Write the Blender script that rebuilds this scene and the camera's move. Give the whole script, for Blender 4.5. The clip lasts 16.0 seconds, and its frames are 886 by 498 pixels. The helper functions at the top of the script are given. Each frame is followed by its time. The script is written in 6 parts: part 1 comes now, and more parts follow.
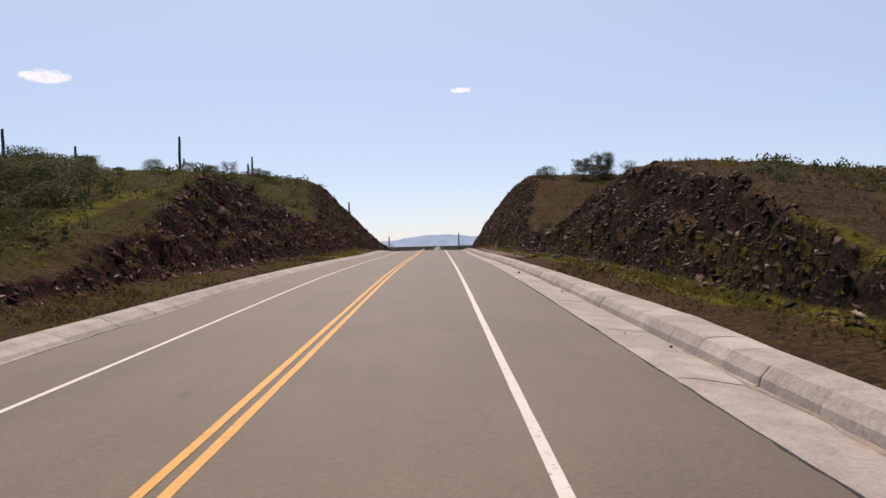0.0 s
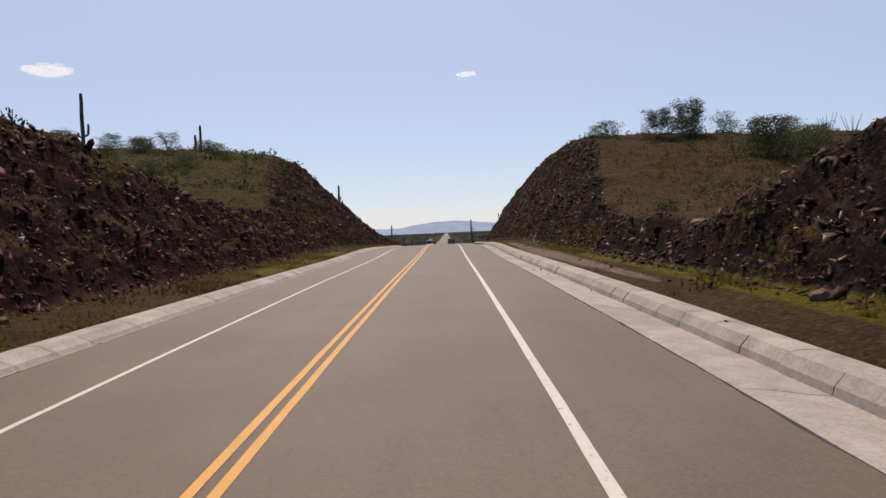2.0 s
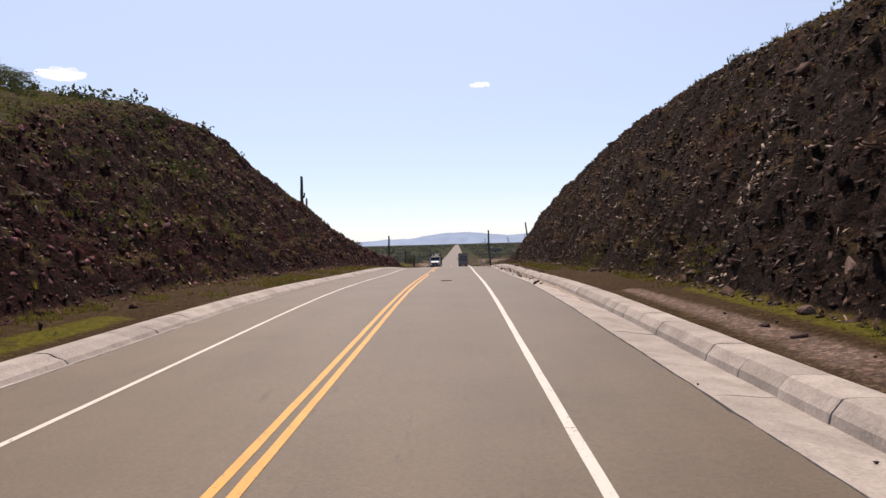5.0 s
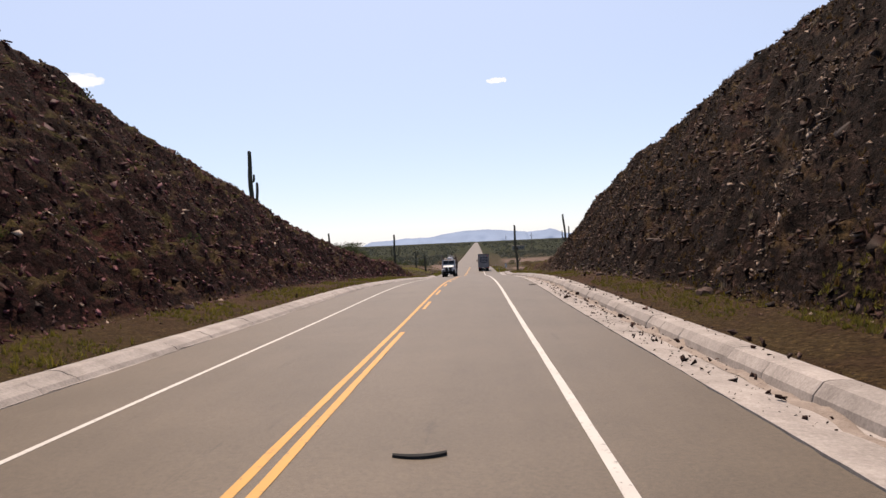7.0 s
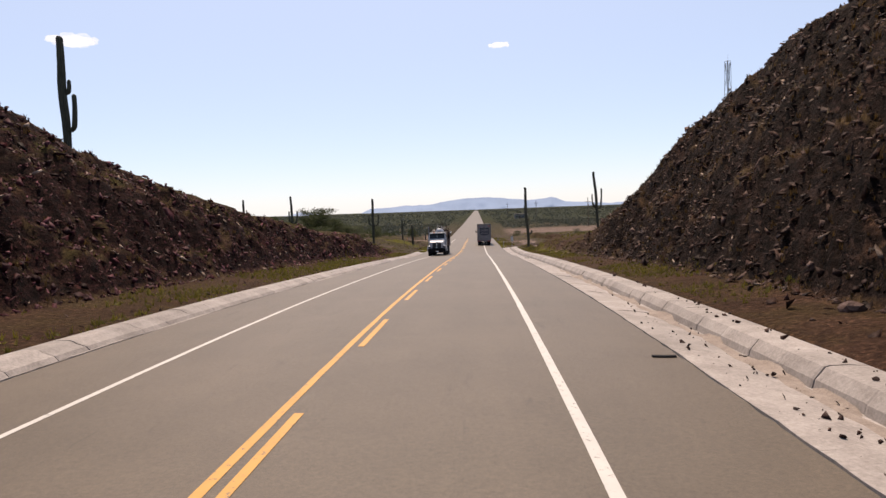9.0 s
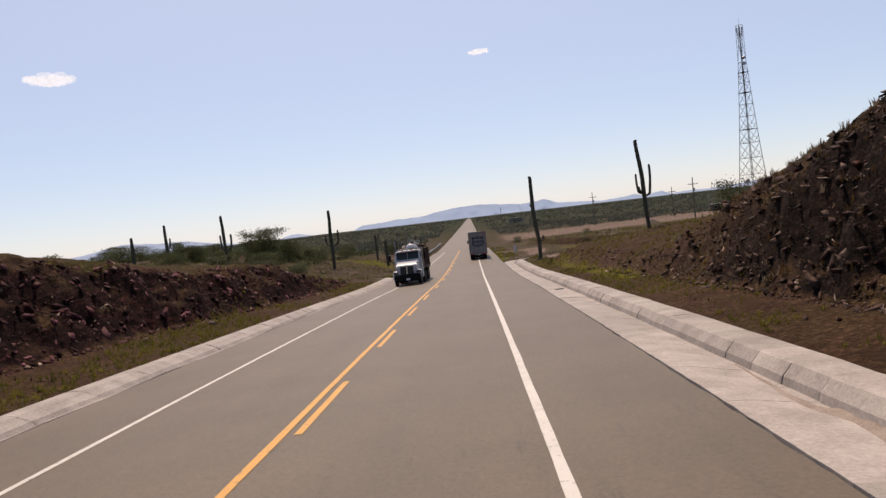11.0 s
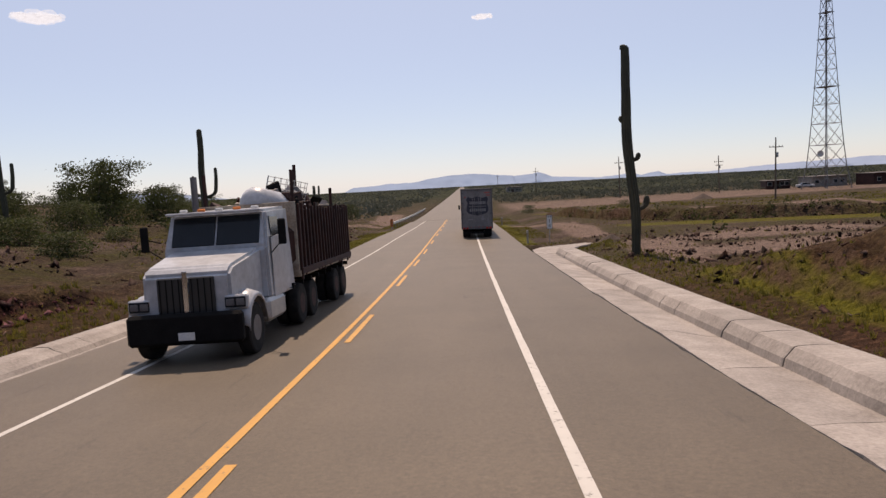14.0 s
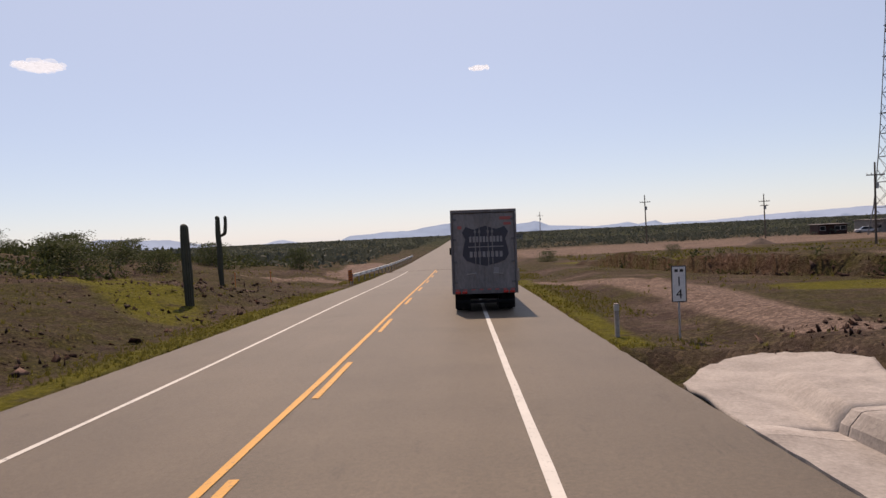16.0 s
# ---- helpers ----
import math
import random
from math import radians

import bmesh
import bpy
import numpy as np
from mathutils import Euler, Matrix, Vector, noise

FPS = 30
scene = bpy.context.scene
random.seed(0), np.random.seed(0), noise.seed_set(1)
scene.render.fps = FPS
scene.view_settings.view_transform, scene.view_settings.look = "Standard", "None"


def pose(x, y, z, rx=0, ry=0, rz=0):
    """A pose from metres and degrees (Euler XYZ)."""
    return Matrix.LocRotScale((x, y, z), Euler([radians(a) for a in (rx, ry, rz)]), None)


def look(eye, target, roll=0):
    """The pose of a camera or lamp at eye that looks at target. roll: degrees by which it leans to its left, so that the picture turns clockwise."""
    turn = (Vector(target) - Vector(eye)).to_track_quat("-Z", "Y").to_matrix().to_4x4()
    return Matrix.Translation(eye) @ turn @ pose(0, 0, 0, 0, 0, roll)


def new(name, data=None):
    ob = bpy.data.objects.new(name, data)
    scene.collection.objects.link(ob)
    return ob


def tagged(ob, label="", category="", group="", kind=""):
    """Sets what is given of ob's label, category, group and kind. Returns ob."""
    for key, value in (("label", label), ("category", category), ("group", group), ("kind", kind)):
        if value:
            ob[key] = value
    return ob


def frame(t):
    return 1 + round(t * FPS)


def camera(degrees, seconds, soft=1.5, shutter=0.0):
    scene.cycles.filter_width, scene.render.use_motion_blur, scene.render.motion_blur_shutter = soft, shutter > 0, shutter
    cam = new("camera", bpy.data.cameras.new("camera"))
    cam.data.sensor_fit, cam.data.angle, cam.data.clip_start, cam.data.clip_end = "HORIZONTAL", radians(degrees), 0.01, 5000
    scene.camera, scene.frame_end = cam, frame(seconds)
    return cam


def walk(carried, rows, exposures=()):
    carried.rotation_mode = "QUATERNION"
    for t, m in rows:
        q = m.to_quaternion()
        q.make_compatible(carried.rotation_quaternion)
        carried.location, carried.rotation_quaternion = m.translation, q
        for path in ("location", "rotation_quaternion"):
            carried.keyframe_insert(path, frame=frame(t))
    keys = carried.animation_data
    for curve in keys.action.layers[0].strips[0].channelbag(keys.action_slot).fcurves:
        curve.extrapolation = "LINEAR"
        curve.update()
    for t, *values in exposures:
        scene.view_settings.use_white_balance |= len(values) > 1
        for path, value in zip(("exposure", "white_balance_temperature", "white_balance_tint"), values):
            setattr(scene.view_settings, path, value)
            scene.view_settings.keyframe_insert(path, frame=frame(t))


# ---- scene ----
# ------------------------------------------------------------------ camera
cam = camera(65.04, 16.0, soft=1.45)
PATH = [
    (0.0, pose(2.52, -0.15, 4.09, 89.20, 1.38, -0.38)),
    (0.5, pose(2.47, 7.62, 4.22, 89.48, 2.13, -0.63)),
    (1.0, pose(2.38, 16.15, 4.38, 90.67, 3.63, -0.11)),
    (1.5, pose(2.24, 24.32, 4.51, 89.89, 2.77, -0.73)),
    (2.0, pose(2.23, 31.88, 4.67, 88.10, 2.60, 0.30)),
    (2.5, pose(2.06, 39.47, 4.70, 88.49, 2.87, 0.53)),
    (3.0, pose(1.99, 47.56, 4.74, 88.43, 2.10, 0.49)),
    (3.5, pose(2.01, 55.11, 4.73, 88.42, 3.50, 1.26)),
    (4.0, pose(2.10, 62.85, 4.70, 89.77, 0.92, 1.78)),
    (6.5, pose(2.27, 103.00, 4.90, 87.71, 2.87, 0.25)),
    (7.0, pose(2.28, 110.95, 4.74, 88.95, 2.64, 2.76)),
    (7.5, pose(2.25, 119.14, 4.61, 87.25, 2.51, 1.46)),
    (8.0, pose(2.33, 127.06, 4.51, 86.42, 2.28, 0.32)),
    (8.5, pose(2.39, 135.39, 4.29, 88.92, 3.21, 3.90)),
    (9.0, pose(2.43, 142.80, 4.25, 86.28, 2.07, 2.76)),
    (11.5, pose(2.94, 180.90, 2.89, 87.43, 7.08, 2.07)),
    (12.0, pose(2.89, 188.64, 2.45, 87.55, 3.95, 1.22)),
    (12.5, pose(2.73, 195.76, 2.12, 85.36, 2.31, 1.41)),
    (13.0, pose(2.70, 203.37, 1.69, 87.03, 3.23, 2.19)),
    (13.5, pose(2.77, 210.75, 1.26, 87.69, 2.82, 3.67)),
    (14.0, pose(2.59, 218.02, 0.89, 84.42, 3.09, 1.58)),
    (14.5, pose(2.71, 225.63, 0.41, 85.55, 3.72, 1.61)),
    (15.0, pose(2.66, 232.98, 0.15, 86.20, 3.68, 1.47)),
    (15.5, pose(2.68, 240.09, -0.26, 86.12, 3.47, 1.80)),
    (16.0, pose(2.72, 248.00, -0.58, 88.39, 2.84, 1.33)),
]
walk(cam, PATH, exposures=((0.0, -0.05, 6700, 17.0), (1.0, -0.20, 6700, 17.0), (2.5, -0.15, 6700, 17.0), (3.0, 0.12, 6700, 17.0), (4.0, 0.15, 6700, 17.0), (6.5, 0.15, 6750, 17.0), (8.0, 0.17, 6800, 17.0), (9.0, 0.13, 6800, 17.0), (11.5, -0.12, 6950, 18.5), (14.0, -0.15, 7050, 19.5), (14.5, 0.00, 7050, 19.5), (15.2, -0.13, 7050, 20.0), (16.0, -0.12, 7050, 20.0)))

# ------------------------------------------------------------------ light
SUN_ELEVATION, SUN_LEFT = 56.5, 10.0        # degrees; the sun stands ahead, a little to the left of the road
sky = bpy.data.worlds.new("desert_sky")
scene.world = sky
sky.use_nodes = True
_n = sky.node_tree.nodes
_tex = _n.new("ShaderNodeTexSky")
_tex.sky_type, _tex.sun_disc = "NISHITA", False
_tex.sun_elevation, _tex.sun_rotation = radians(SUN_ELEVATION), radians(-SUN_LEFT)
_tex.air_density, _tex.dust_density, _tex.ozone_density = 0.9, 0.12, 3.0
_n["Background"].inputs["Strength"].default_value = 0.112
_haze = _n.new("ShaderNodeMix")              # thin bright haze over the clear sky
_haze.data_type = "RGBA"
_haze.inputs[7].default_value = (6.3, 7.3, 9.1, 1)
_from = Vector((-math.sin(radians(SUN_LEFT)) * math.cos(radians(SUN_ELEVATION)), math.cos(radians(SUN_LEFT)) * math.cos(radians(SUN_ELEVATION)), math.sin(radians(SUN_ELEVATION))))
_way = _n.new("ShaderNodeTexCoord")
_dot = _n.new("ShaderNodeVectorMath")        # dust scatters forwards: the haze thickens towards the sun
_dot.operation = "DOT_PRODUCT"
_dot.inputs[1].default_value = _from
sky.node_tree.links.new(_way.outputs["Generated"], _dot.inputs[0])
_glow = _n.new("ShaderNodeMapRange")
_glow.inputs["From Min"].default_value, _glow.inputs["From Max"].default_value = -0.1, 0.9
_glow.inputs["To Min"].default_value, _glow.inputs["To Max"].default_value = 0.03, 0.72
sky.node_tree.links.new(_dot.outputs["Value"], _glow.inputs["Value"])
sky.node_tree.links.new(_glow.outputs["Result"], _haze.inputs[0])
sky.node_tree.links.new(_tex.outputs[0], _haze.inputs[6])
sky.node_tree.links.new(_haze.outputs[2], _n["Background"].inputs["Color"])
_s = bpy.data.lights.new("sun", "SUN")
_s.energy, _s.angle, _s.color = 5.0, radians(0.55), (1.0, 0.84, 0.66)
sun = new("sun", _s)
sun.matrix_world = look(_from * 60, (0, 0, 0))
scene.view_settings.exposure = 0.0

# ------------------------------------------------------------------ materials
def nodes_of(name, rough=0.8, metal=0.0):
    m = bpy.data.materials.new(name)
    m.use_nodes = True
    b = m.node_tree.nodes["Principled BSDF"]
    b.inputs["Roughness"].default_value, b.inputs["Metallic"].default_value = rough, metal
    return m, m.node_tree.nodes, m.node_tree.links, b


def noise_node(n, l, co, scale, detail=6, rough=0.6, stretch=None):
    t = n.new("ShaderNodeTexNoise")
    t.inputs["Scale"].default_value, t.inputs["Detail"].default_value, t.inputs["Roughness"].default_value = scale, detail, rough
    if stretch:
        mp = n.new("ShaderNodeMapping")
        mp.inputs["Scale"].default_value = stretch
        l.new(co, mp.inputs["Vector"])
        co = mp.outputs["Vector"]
    l.new(co, t.inputs["Vector"])
    return t.outputs["Fac"]


def ramp(n, l, fac, stops):
    r = n.new("ShaderNodeValToRGB")
    while len(r.color_ramp.elements) < len(stops):
        r.color_ramp.elements.new(0.5)
    for e, (p, c) in zip(r.color_ramp.elements, stops):
        e.position, e.color = p, (*c, 1) if len(c) == 3 else c
    l.new(fac, r.inputs["Fac"])
    return r.outputs["Color"]


def mix(n, l, fac, a, b, mode="MIX"):
    x = n.new("ShaderNodeMix")
    x.data_type, x.blend_type = "RGBA", mode
    for k, v in ((0, fac), (6, a), (7, b)):
        if hasattr(v, "node"):
            l.new(v, x.inputs[k])
        elif k == 0:
            x.inputs[0].default_value = v
        else:
            x.inputs[k].default_value = (*v, 1)
    return x.outputs[2]


def bump(n, l, b, height, strength, distance):
    k = n.new("ShaderNodeBump")
    k.inputs["Strength"].default_value, k.inputs["Distance"].default_value = strength, distance
    l.new(height, k.inputs["Height"])
    l.new(k.outputs["Normal"], b.inputs["Normal"])


def place_of(n, world=True):
    return n.new("ShaderNodeNewGeometry").outputs["Position"] if world else n.new("ShaderNodeTexCoord").outputs["Object"]


def surface(name, light, dark, scale=4.0, rough=0.8, metal=0.0, fine=40.0, relief=0.3, depth=0.02, world=False, lo=0.35, hi=0.65, stretch=None, each=0.0):
    """Two scales of colour variation and a fine relief. each: how far alike pieces differ in tone."""
    m, n, l, b = nodes_of(name, rough, metal)
    co = place_of(n, world)
    big = noise_node(n, l, co, scale, 5, 0.6, stretch)
    col = ramp(n, l, big, [(lo, dark), (hi, light)])
    small = noise_node(n, l, co, fine, 3, 0.7, stretch)
    col = mix(n, l, 0.35, col, ramp(n, l, small, [(0.3, tuple(0.55 * c for c in dark)), (0.7, tuple(min(1, 1.25 * c) for c in light))]))
    if each:
        info = n.new("ShaderNodeObjectInfo")
        col = mix(n, l, 1.0, col, ramp(n, l, info.outputs["Random"], [(0, (1 - each,) * 3), (1, (1 + each,) * 3)]), "MULTIPLY")
    l.new(col, b.inputs["Base Color"])
    bump(n, l, b, small, relief, depth)
    return m


def flat(name, colour, rough=0.6, metal=0.0):
    return surface(name, colour, tuple(0.82 * c for c in colour), 3.0, rough, metal, 60.0, 0.08, 0.004)


def ground_material():
    m, n, l, b = nodes_of("desert_soil_and_rock", 0.95)
    b.inputs["Specular IOR Level"].default_value = 0.05
    geo = n.new("ShaderNodeNewGeometry")
    co = geo.outputs["Position"]
    sep = n.new("ShaderNodeSeparateXYZ")
    l.new(co, sep.inputs[0])
    nor = n.new("ShaderNodeSeparateXYZ")
    l.new(geo.outputs["Normal"], nor.inputs[0])
    grain = noise_node(n, l, co, 7.0, 6, 0.7)
    patch = noise_node(n, l, co, 0.16, 6, 0.65)
    patch2 = noise_node(n, l, co, 0.55, 6, 0.7)
    dirt = ramp(n, l, patch2, [(0.3, (0.024, 0.0125, 0.008)), (0.5, (0.055, 0.0285, 0.0175)), (0.72, (0.1, 0.056, 0.036))])
    dirt = mix(n, l, 0.5, dirt, ramp(n, l, grain, [(0.3, (0.014, 0.008, 0.005)), (0.75, (0.12, 0.066, 0.041))]))
    plain = n.new("ShaderNodeMapRange")
    plain.inputs["From Min"].default_value, plain.inputs["From Max"].default_value = 236, 252
    plain.inputs["To Max"].default_value = 0.75
    l.new(sep.outputs["Y"], plain.inputs["Value"])
    dirt = mix(n, l, plain.outputs["Result"], dirt, ramp(n, l, patch2, [(0.3, (0.04, 0.029, 0.024)), (0.5, (0.088, 0.065, 0.054)), (0.72, (0.15, 0.114, 0.096))]))
    grass = ramp(n, l, grain, [(0.3, (0.012, 0.012, 0.003)), (0.55, (0.046, 0.044, 0.008)), (0.8, (0.1, 0.09, 0.018))])
    green = ramp(n, l, patch, [(0.38, (0, 0, 0)), (0.52, (1, 1, 1))])
    green = mix(n, l, 1.0, green, ramp(n, l, patch2, [(0.32, (0, 0, 0)), (0.58, (0.85, 0.85, 0.85))]), "MULTIPLY")
    hill = n.new("ShaderNodeMapRange")
    hill.inputs["From Min"].default_value, hill.inputs["From Max"].default_value = 150, 130
    l.new(sep.outputs["Y"], hill.inputs["Value"])
    sward = mix(n, l, 1.0, hill.outputs["Result"], ramp(n, l, patch2, [(0.36, (0.35, 0.35, 0.35)), (0.55, (0.95, 0.95, 0.95))]), "MULTIPLY")
    def between(socket, lo, hi):
        r = n.new("ShaderNodeMapRange")
        r.inputs["From Min"].default_value, r.inputs["From Max"].default_value = lo, hi
        l.new(socket, r.inputs["Value"])
        return r.outputs["Result"]
    # the hill on the right is barer than the one on the left
    barer = n.new("ShaderNodeMapRange")
    barer.inputs["From Min"].default_value, barer.inputs["From Max"].default_value = 8, 12
    barer.inputs["To Min"].default_value, barer.inputs["To Max"].default_value = 1.0, 0.85
    l.new(sep.outputs["X"], barer.inputs["Value"])
    sward = mix(n, l, 1.0, sward, barer.outputs["Result"], "MULTIPLY")
    thin = mix(n, l, hill.outputs["Result"], (1.0, 1.0, 1.0), barer.outputs["Result"])
    green = mix(n, l, 1.0, green, thin, "MULTIPLY")
    mound = mix(n, l, 1.0, between(sep.outputs["Y"], 195, 207), between(sep.outputs["Y"], 246, 236), "MULTIPLY")
    mound = mix(n, l, 1.0, mound, between(sep.outputs["X"], 11.5, 13.5), "MULTIPLY")
    mound = mix(n, l, 1.0, mound, ramp(n, l, patch2, [(0.42, (0.05, 0.05, 0.05)), (0.62, (0.8, 0.8, 0.8))]), "MULTIPLY")
    green = mix(n, l, 1.0, mix(n, l, 1.0, green, sward, "LIGHTEN"), mound, "LIGHTEN")
    verge = mix(n, l, 1.0, between(sep.outputs["X"], -13.0, -11.5), between(sep.outputs["Y"], 246, 238), "MULTIPLY")
    green = mix(n, l, 1.0, green, mix(n, l, verge, (1.0, 1.0, 1.0), (0.45, 0.45, 0.45)), "MULTIPLY")
    soil = mix(n, l, green, dirt, grass)
    # bare pinkish ground beyond the raised track
    def band(socket, lo, hi):
        r = n.new("ShaderNodeMapRange")
        r.interpolation_type = "SMOOTHSTEP"
        r.inputs["From Min"].default_value, r.inputs["From Max"].default_value = lo, hi
        l.new(socket, r.inputs["Value"])
        return r.outputs["Result"]
    slant = n.new("ShaderNodeMath")
    slant.operation = "MULTIPLY_ADD"
    l.new(sep.outputs["X"], slant.inputs[0])
    slant.inputs[1].default_value = -0.32
    l.new(sep.outputs["Y"], slant.inputs[2])
    bare = mix(n, l, 1.0, band(slant.outputs[0], 342, 348), band(slant.outputs[0], 410, 385), "MULTIPLY")
    bare = mix(n, l, 1.0, bare, band(sep.outputs["X"], 10, 14), "MULTIPLY")
    bare = mix(n, l, 1.0, bare, ramp(n, l, patch, [(0.3, (0.25, 0.25, 0.25)), (0.5, (0.9, 0.9, 0.9))]), "MULTIPLY")
    pink = ramp(n, l, grain, [(0.3, (0.122, 0.086, 0.068)), (0.75, (0.24, 0.177, 0.147))])
    soil = mix(n, l, bare, soil, pink)
    # far off the scrub closes over the soil
    far = n.new("ShaderNodeMapRange")
    far.inputs["From Min"].default_value, far.inputs["From Max"].default_value = 380, 620
    l.new(sep.outputs["Y"], far.inputs["Value"])
    scrub = ramp(n, l, noise_node(n, l, co, 0.03, 8, 0.7), [(0.36, (0.016, 0.02, 0.009)), (0.55, (0.032, 0.036, 0.016)), (0.72, (0.055, 0.046, 0.026))])
    soil = mix(n, l, far.outputs["Result"], soil, scrub)
    # bare rock where it is steep
    crack = n.new("ShaderNodeTexVoronoi")
    crack.feature = "F1"
    crack.inputs["Scale"].default_value = 1.5
    wob = noise_node(n, l, co, 1.2, 5, 0.7)
    warped = n.new("ShaderNodeVectorMath")
    warped.operation = "MULTIPLY_ADD"
    l.new(co, warped.inputs[0])
    warped.inputs[1].default_value = (1.0, 1.0, 1.35)
    l.new(wob, warped.inputs[2])
    l.new(warped.outputs[0], crack.inputs["Vector"])
    rock = ramp(n, l, patch2, [(0.28, (0.0083, 0.005, 0.0043)), (0.5, (0.0214, 0.0128, 0.0109)), (0.75, (0.05, 0.0303, 0.0255))])
    rock = mix(n, l, 0.7, rock, ramp(n, l, crack.outputs["Distance"], [(0.1, (0.78, 0.78, 0.78)), (0.6, (0.2, 0.2, 0.2))]), "OVERLAY")
    rock = mix(n, l, 0.45, rock, ramp(n, l, grain, [(0.3, (0.0035, 0.0028, 0.0023)), (0.75, (0.06, 0.038, 0.030))]))
    rock = mix(n, l, ramp(n, l, patch, [(0.55, (0, 0, 0)), (0.7, (0.55, 0.55, 0.55))]), rock, (0.075, 0.034, 0.025))
    # shard tones paint in crevice darks and facet lights that bump leaves weak
    for sc, lo, hi in ((3.2, 0.35, 1.75), (9.0, 0.45, 1.6)):
        shard = n.new("ShaderNodeTexVoronoi")
        shard.inputs["Scale"].default_value = sc
        lean = n.new("ShaderNodeMapping")
        lean.inputs["Rotation"].default_value = (0.5, 0.35, 0.2)
        lean.inputs["Scale"].default_value = (1.0, 0.7, 1.9)
        l.new(warped.outputs[0], lean.inputs["Vector"])
        l.new(lean.outputs["Vector"], shard.inputs["Vector"])
        one_tone = n.new("ShaderNodeSeparateColor")
        l.new(shard.outputs["Color"], one_tone.inputs[0])
        rock = mix(n, l, 1.0, rock, ramp(n, l, one_tone.outputs[0], [(0.1, (lo, lo, lo)), (0.8, (1.0, 0.97, 0.93)), (1.0, (hi, hi, hi))]), "MULTIPLY")
    # the rock on the left is redder
    ruddy = n.new("ShaderNodeMapRange")
    ruddy.inputs["From Min"].default_value, ruddy.inputs["From Max"].default_value = 4, -4
    l.new(sep.outputs["X"], ruddy.inputs["Value"])
    rock = mix(n, l, ruddy.outputs["Result"], rock, mix(n, l, 1.0, rock, (1.1, 0.7, 0.78), "MULTIPLY"))
    tilt = n.new("ShaderNodeMath")
    tilt.operation = "MULTIPLY_ADD"
    l.new(patch2, tilt.inputs[0])
    tilt.inputs[1].default_value = 0.55
    offset = n.new("ShaderNodeMath")
    offset.operation = "SUBTRACT"
    l.new(nor.outputs["Z"], offset.inputs[0])
    offset.inputs[1].default_value = 0.275
    l.new(offset.outputs[0], tilt.inputs[2])
    steep = ramp(n, l, tilt.outputs[0], [(0.64, (1, 1, 1)), (0.86, (0, 0, 0))])
    earth = mix(n, l, 1.0, band(sep.outputs["Y"], 192, 208), band(sep.outputs["X"], 4, 6), "MULTIPLY")
    earthy = ramp(n, l, patch2, [(0.3, (0.042, 0.023, 0.015)), (0.5, (0.088, 0.05, 0.033)), (0.75, (0.14, 0.084, 0.058))])
    earthy = mix(n, l, 0.5, earthy, ramp(n, l, grain, [(0.3, (0.022, 0.012, 0.008)), (0.75, (0.15, 0.092, 0.064))]))
    earthy = mix(n, l, mix(n, l, 1.0, green, (0.5, 0.5, 0.5), "MULTIPLY"), earthy, grass)
    rock = mix(n, l, earth, rock, earthy)
    trodden = n.new("ShaderNodeAttribute")
    trodden.attribute_name = "trodden"
    worn = mix(n, l, 1.0, trodden.outputs["Fac"], ramp(n, l, patch2, [(0.3, (0.55, 0.55, 0.55)), (0.5, (1, 1, 1))]), "MULTIPLY")
    soil = mix(n, l, worn, soil, pink)
    pebble = n.new("ShaderNodeTexVoronoi")
    pebble.inputs["Scale"].default_value = 11.0
    l.new(warped.outputs[0], pebble.inputs["Vector"])
    tone = n.new("ShaderNodeSeparateColor")
    l.new(pebble.outputs["Color"], tone.inputs[0])
    soil = mix(n, l, 1.0, soil, ramp(n, l, tone.outputs[0], [(0.0, (0.55, 0.53, 0.52)), (0.75, (1.0, 1.0, 1.0)), (1.0, (1.6, 1.55, 1.5))]), "MULTIPLY")
    mossy = n.new("ShaderNodeAttribute")
    mossy.attribute_name = "mossy"
    cover = mix(n, l, 1.0, mossy.outputs["Fac"], ramp(n, l, patch2, [(0.33, (0, 0, 0)), (0.46, (0.95, 0.95, 0.95))]), "MULTIPLY")
    soil = mix(n, l, cover, soil, ramp(n, l, grain, [(0.3, (0.03, 0.03, 0.004)), (0.52, (0.09, 0.083, 0.009)), (0.8, (0.19, 0.162, 0.02))]))
    l.new(mix(n, l, steep, soil, rock), b.inputs["Base Color"])
    bump(n, l, b, mix(n, l, 0.5, grain, crack.outputs["Distance"]), 1.0, 0.22)
    return m


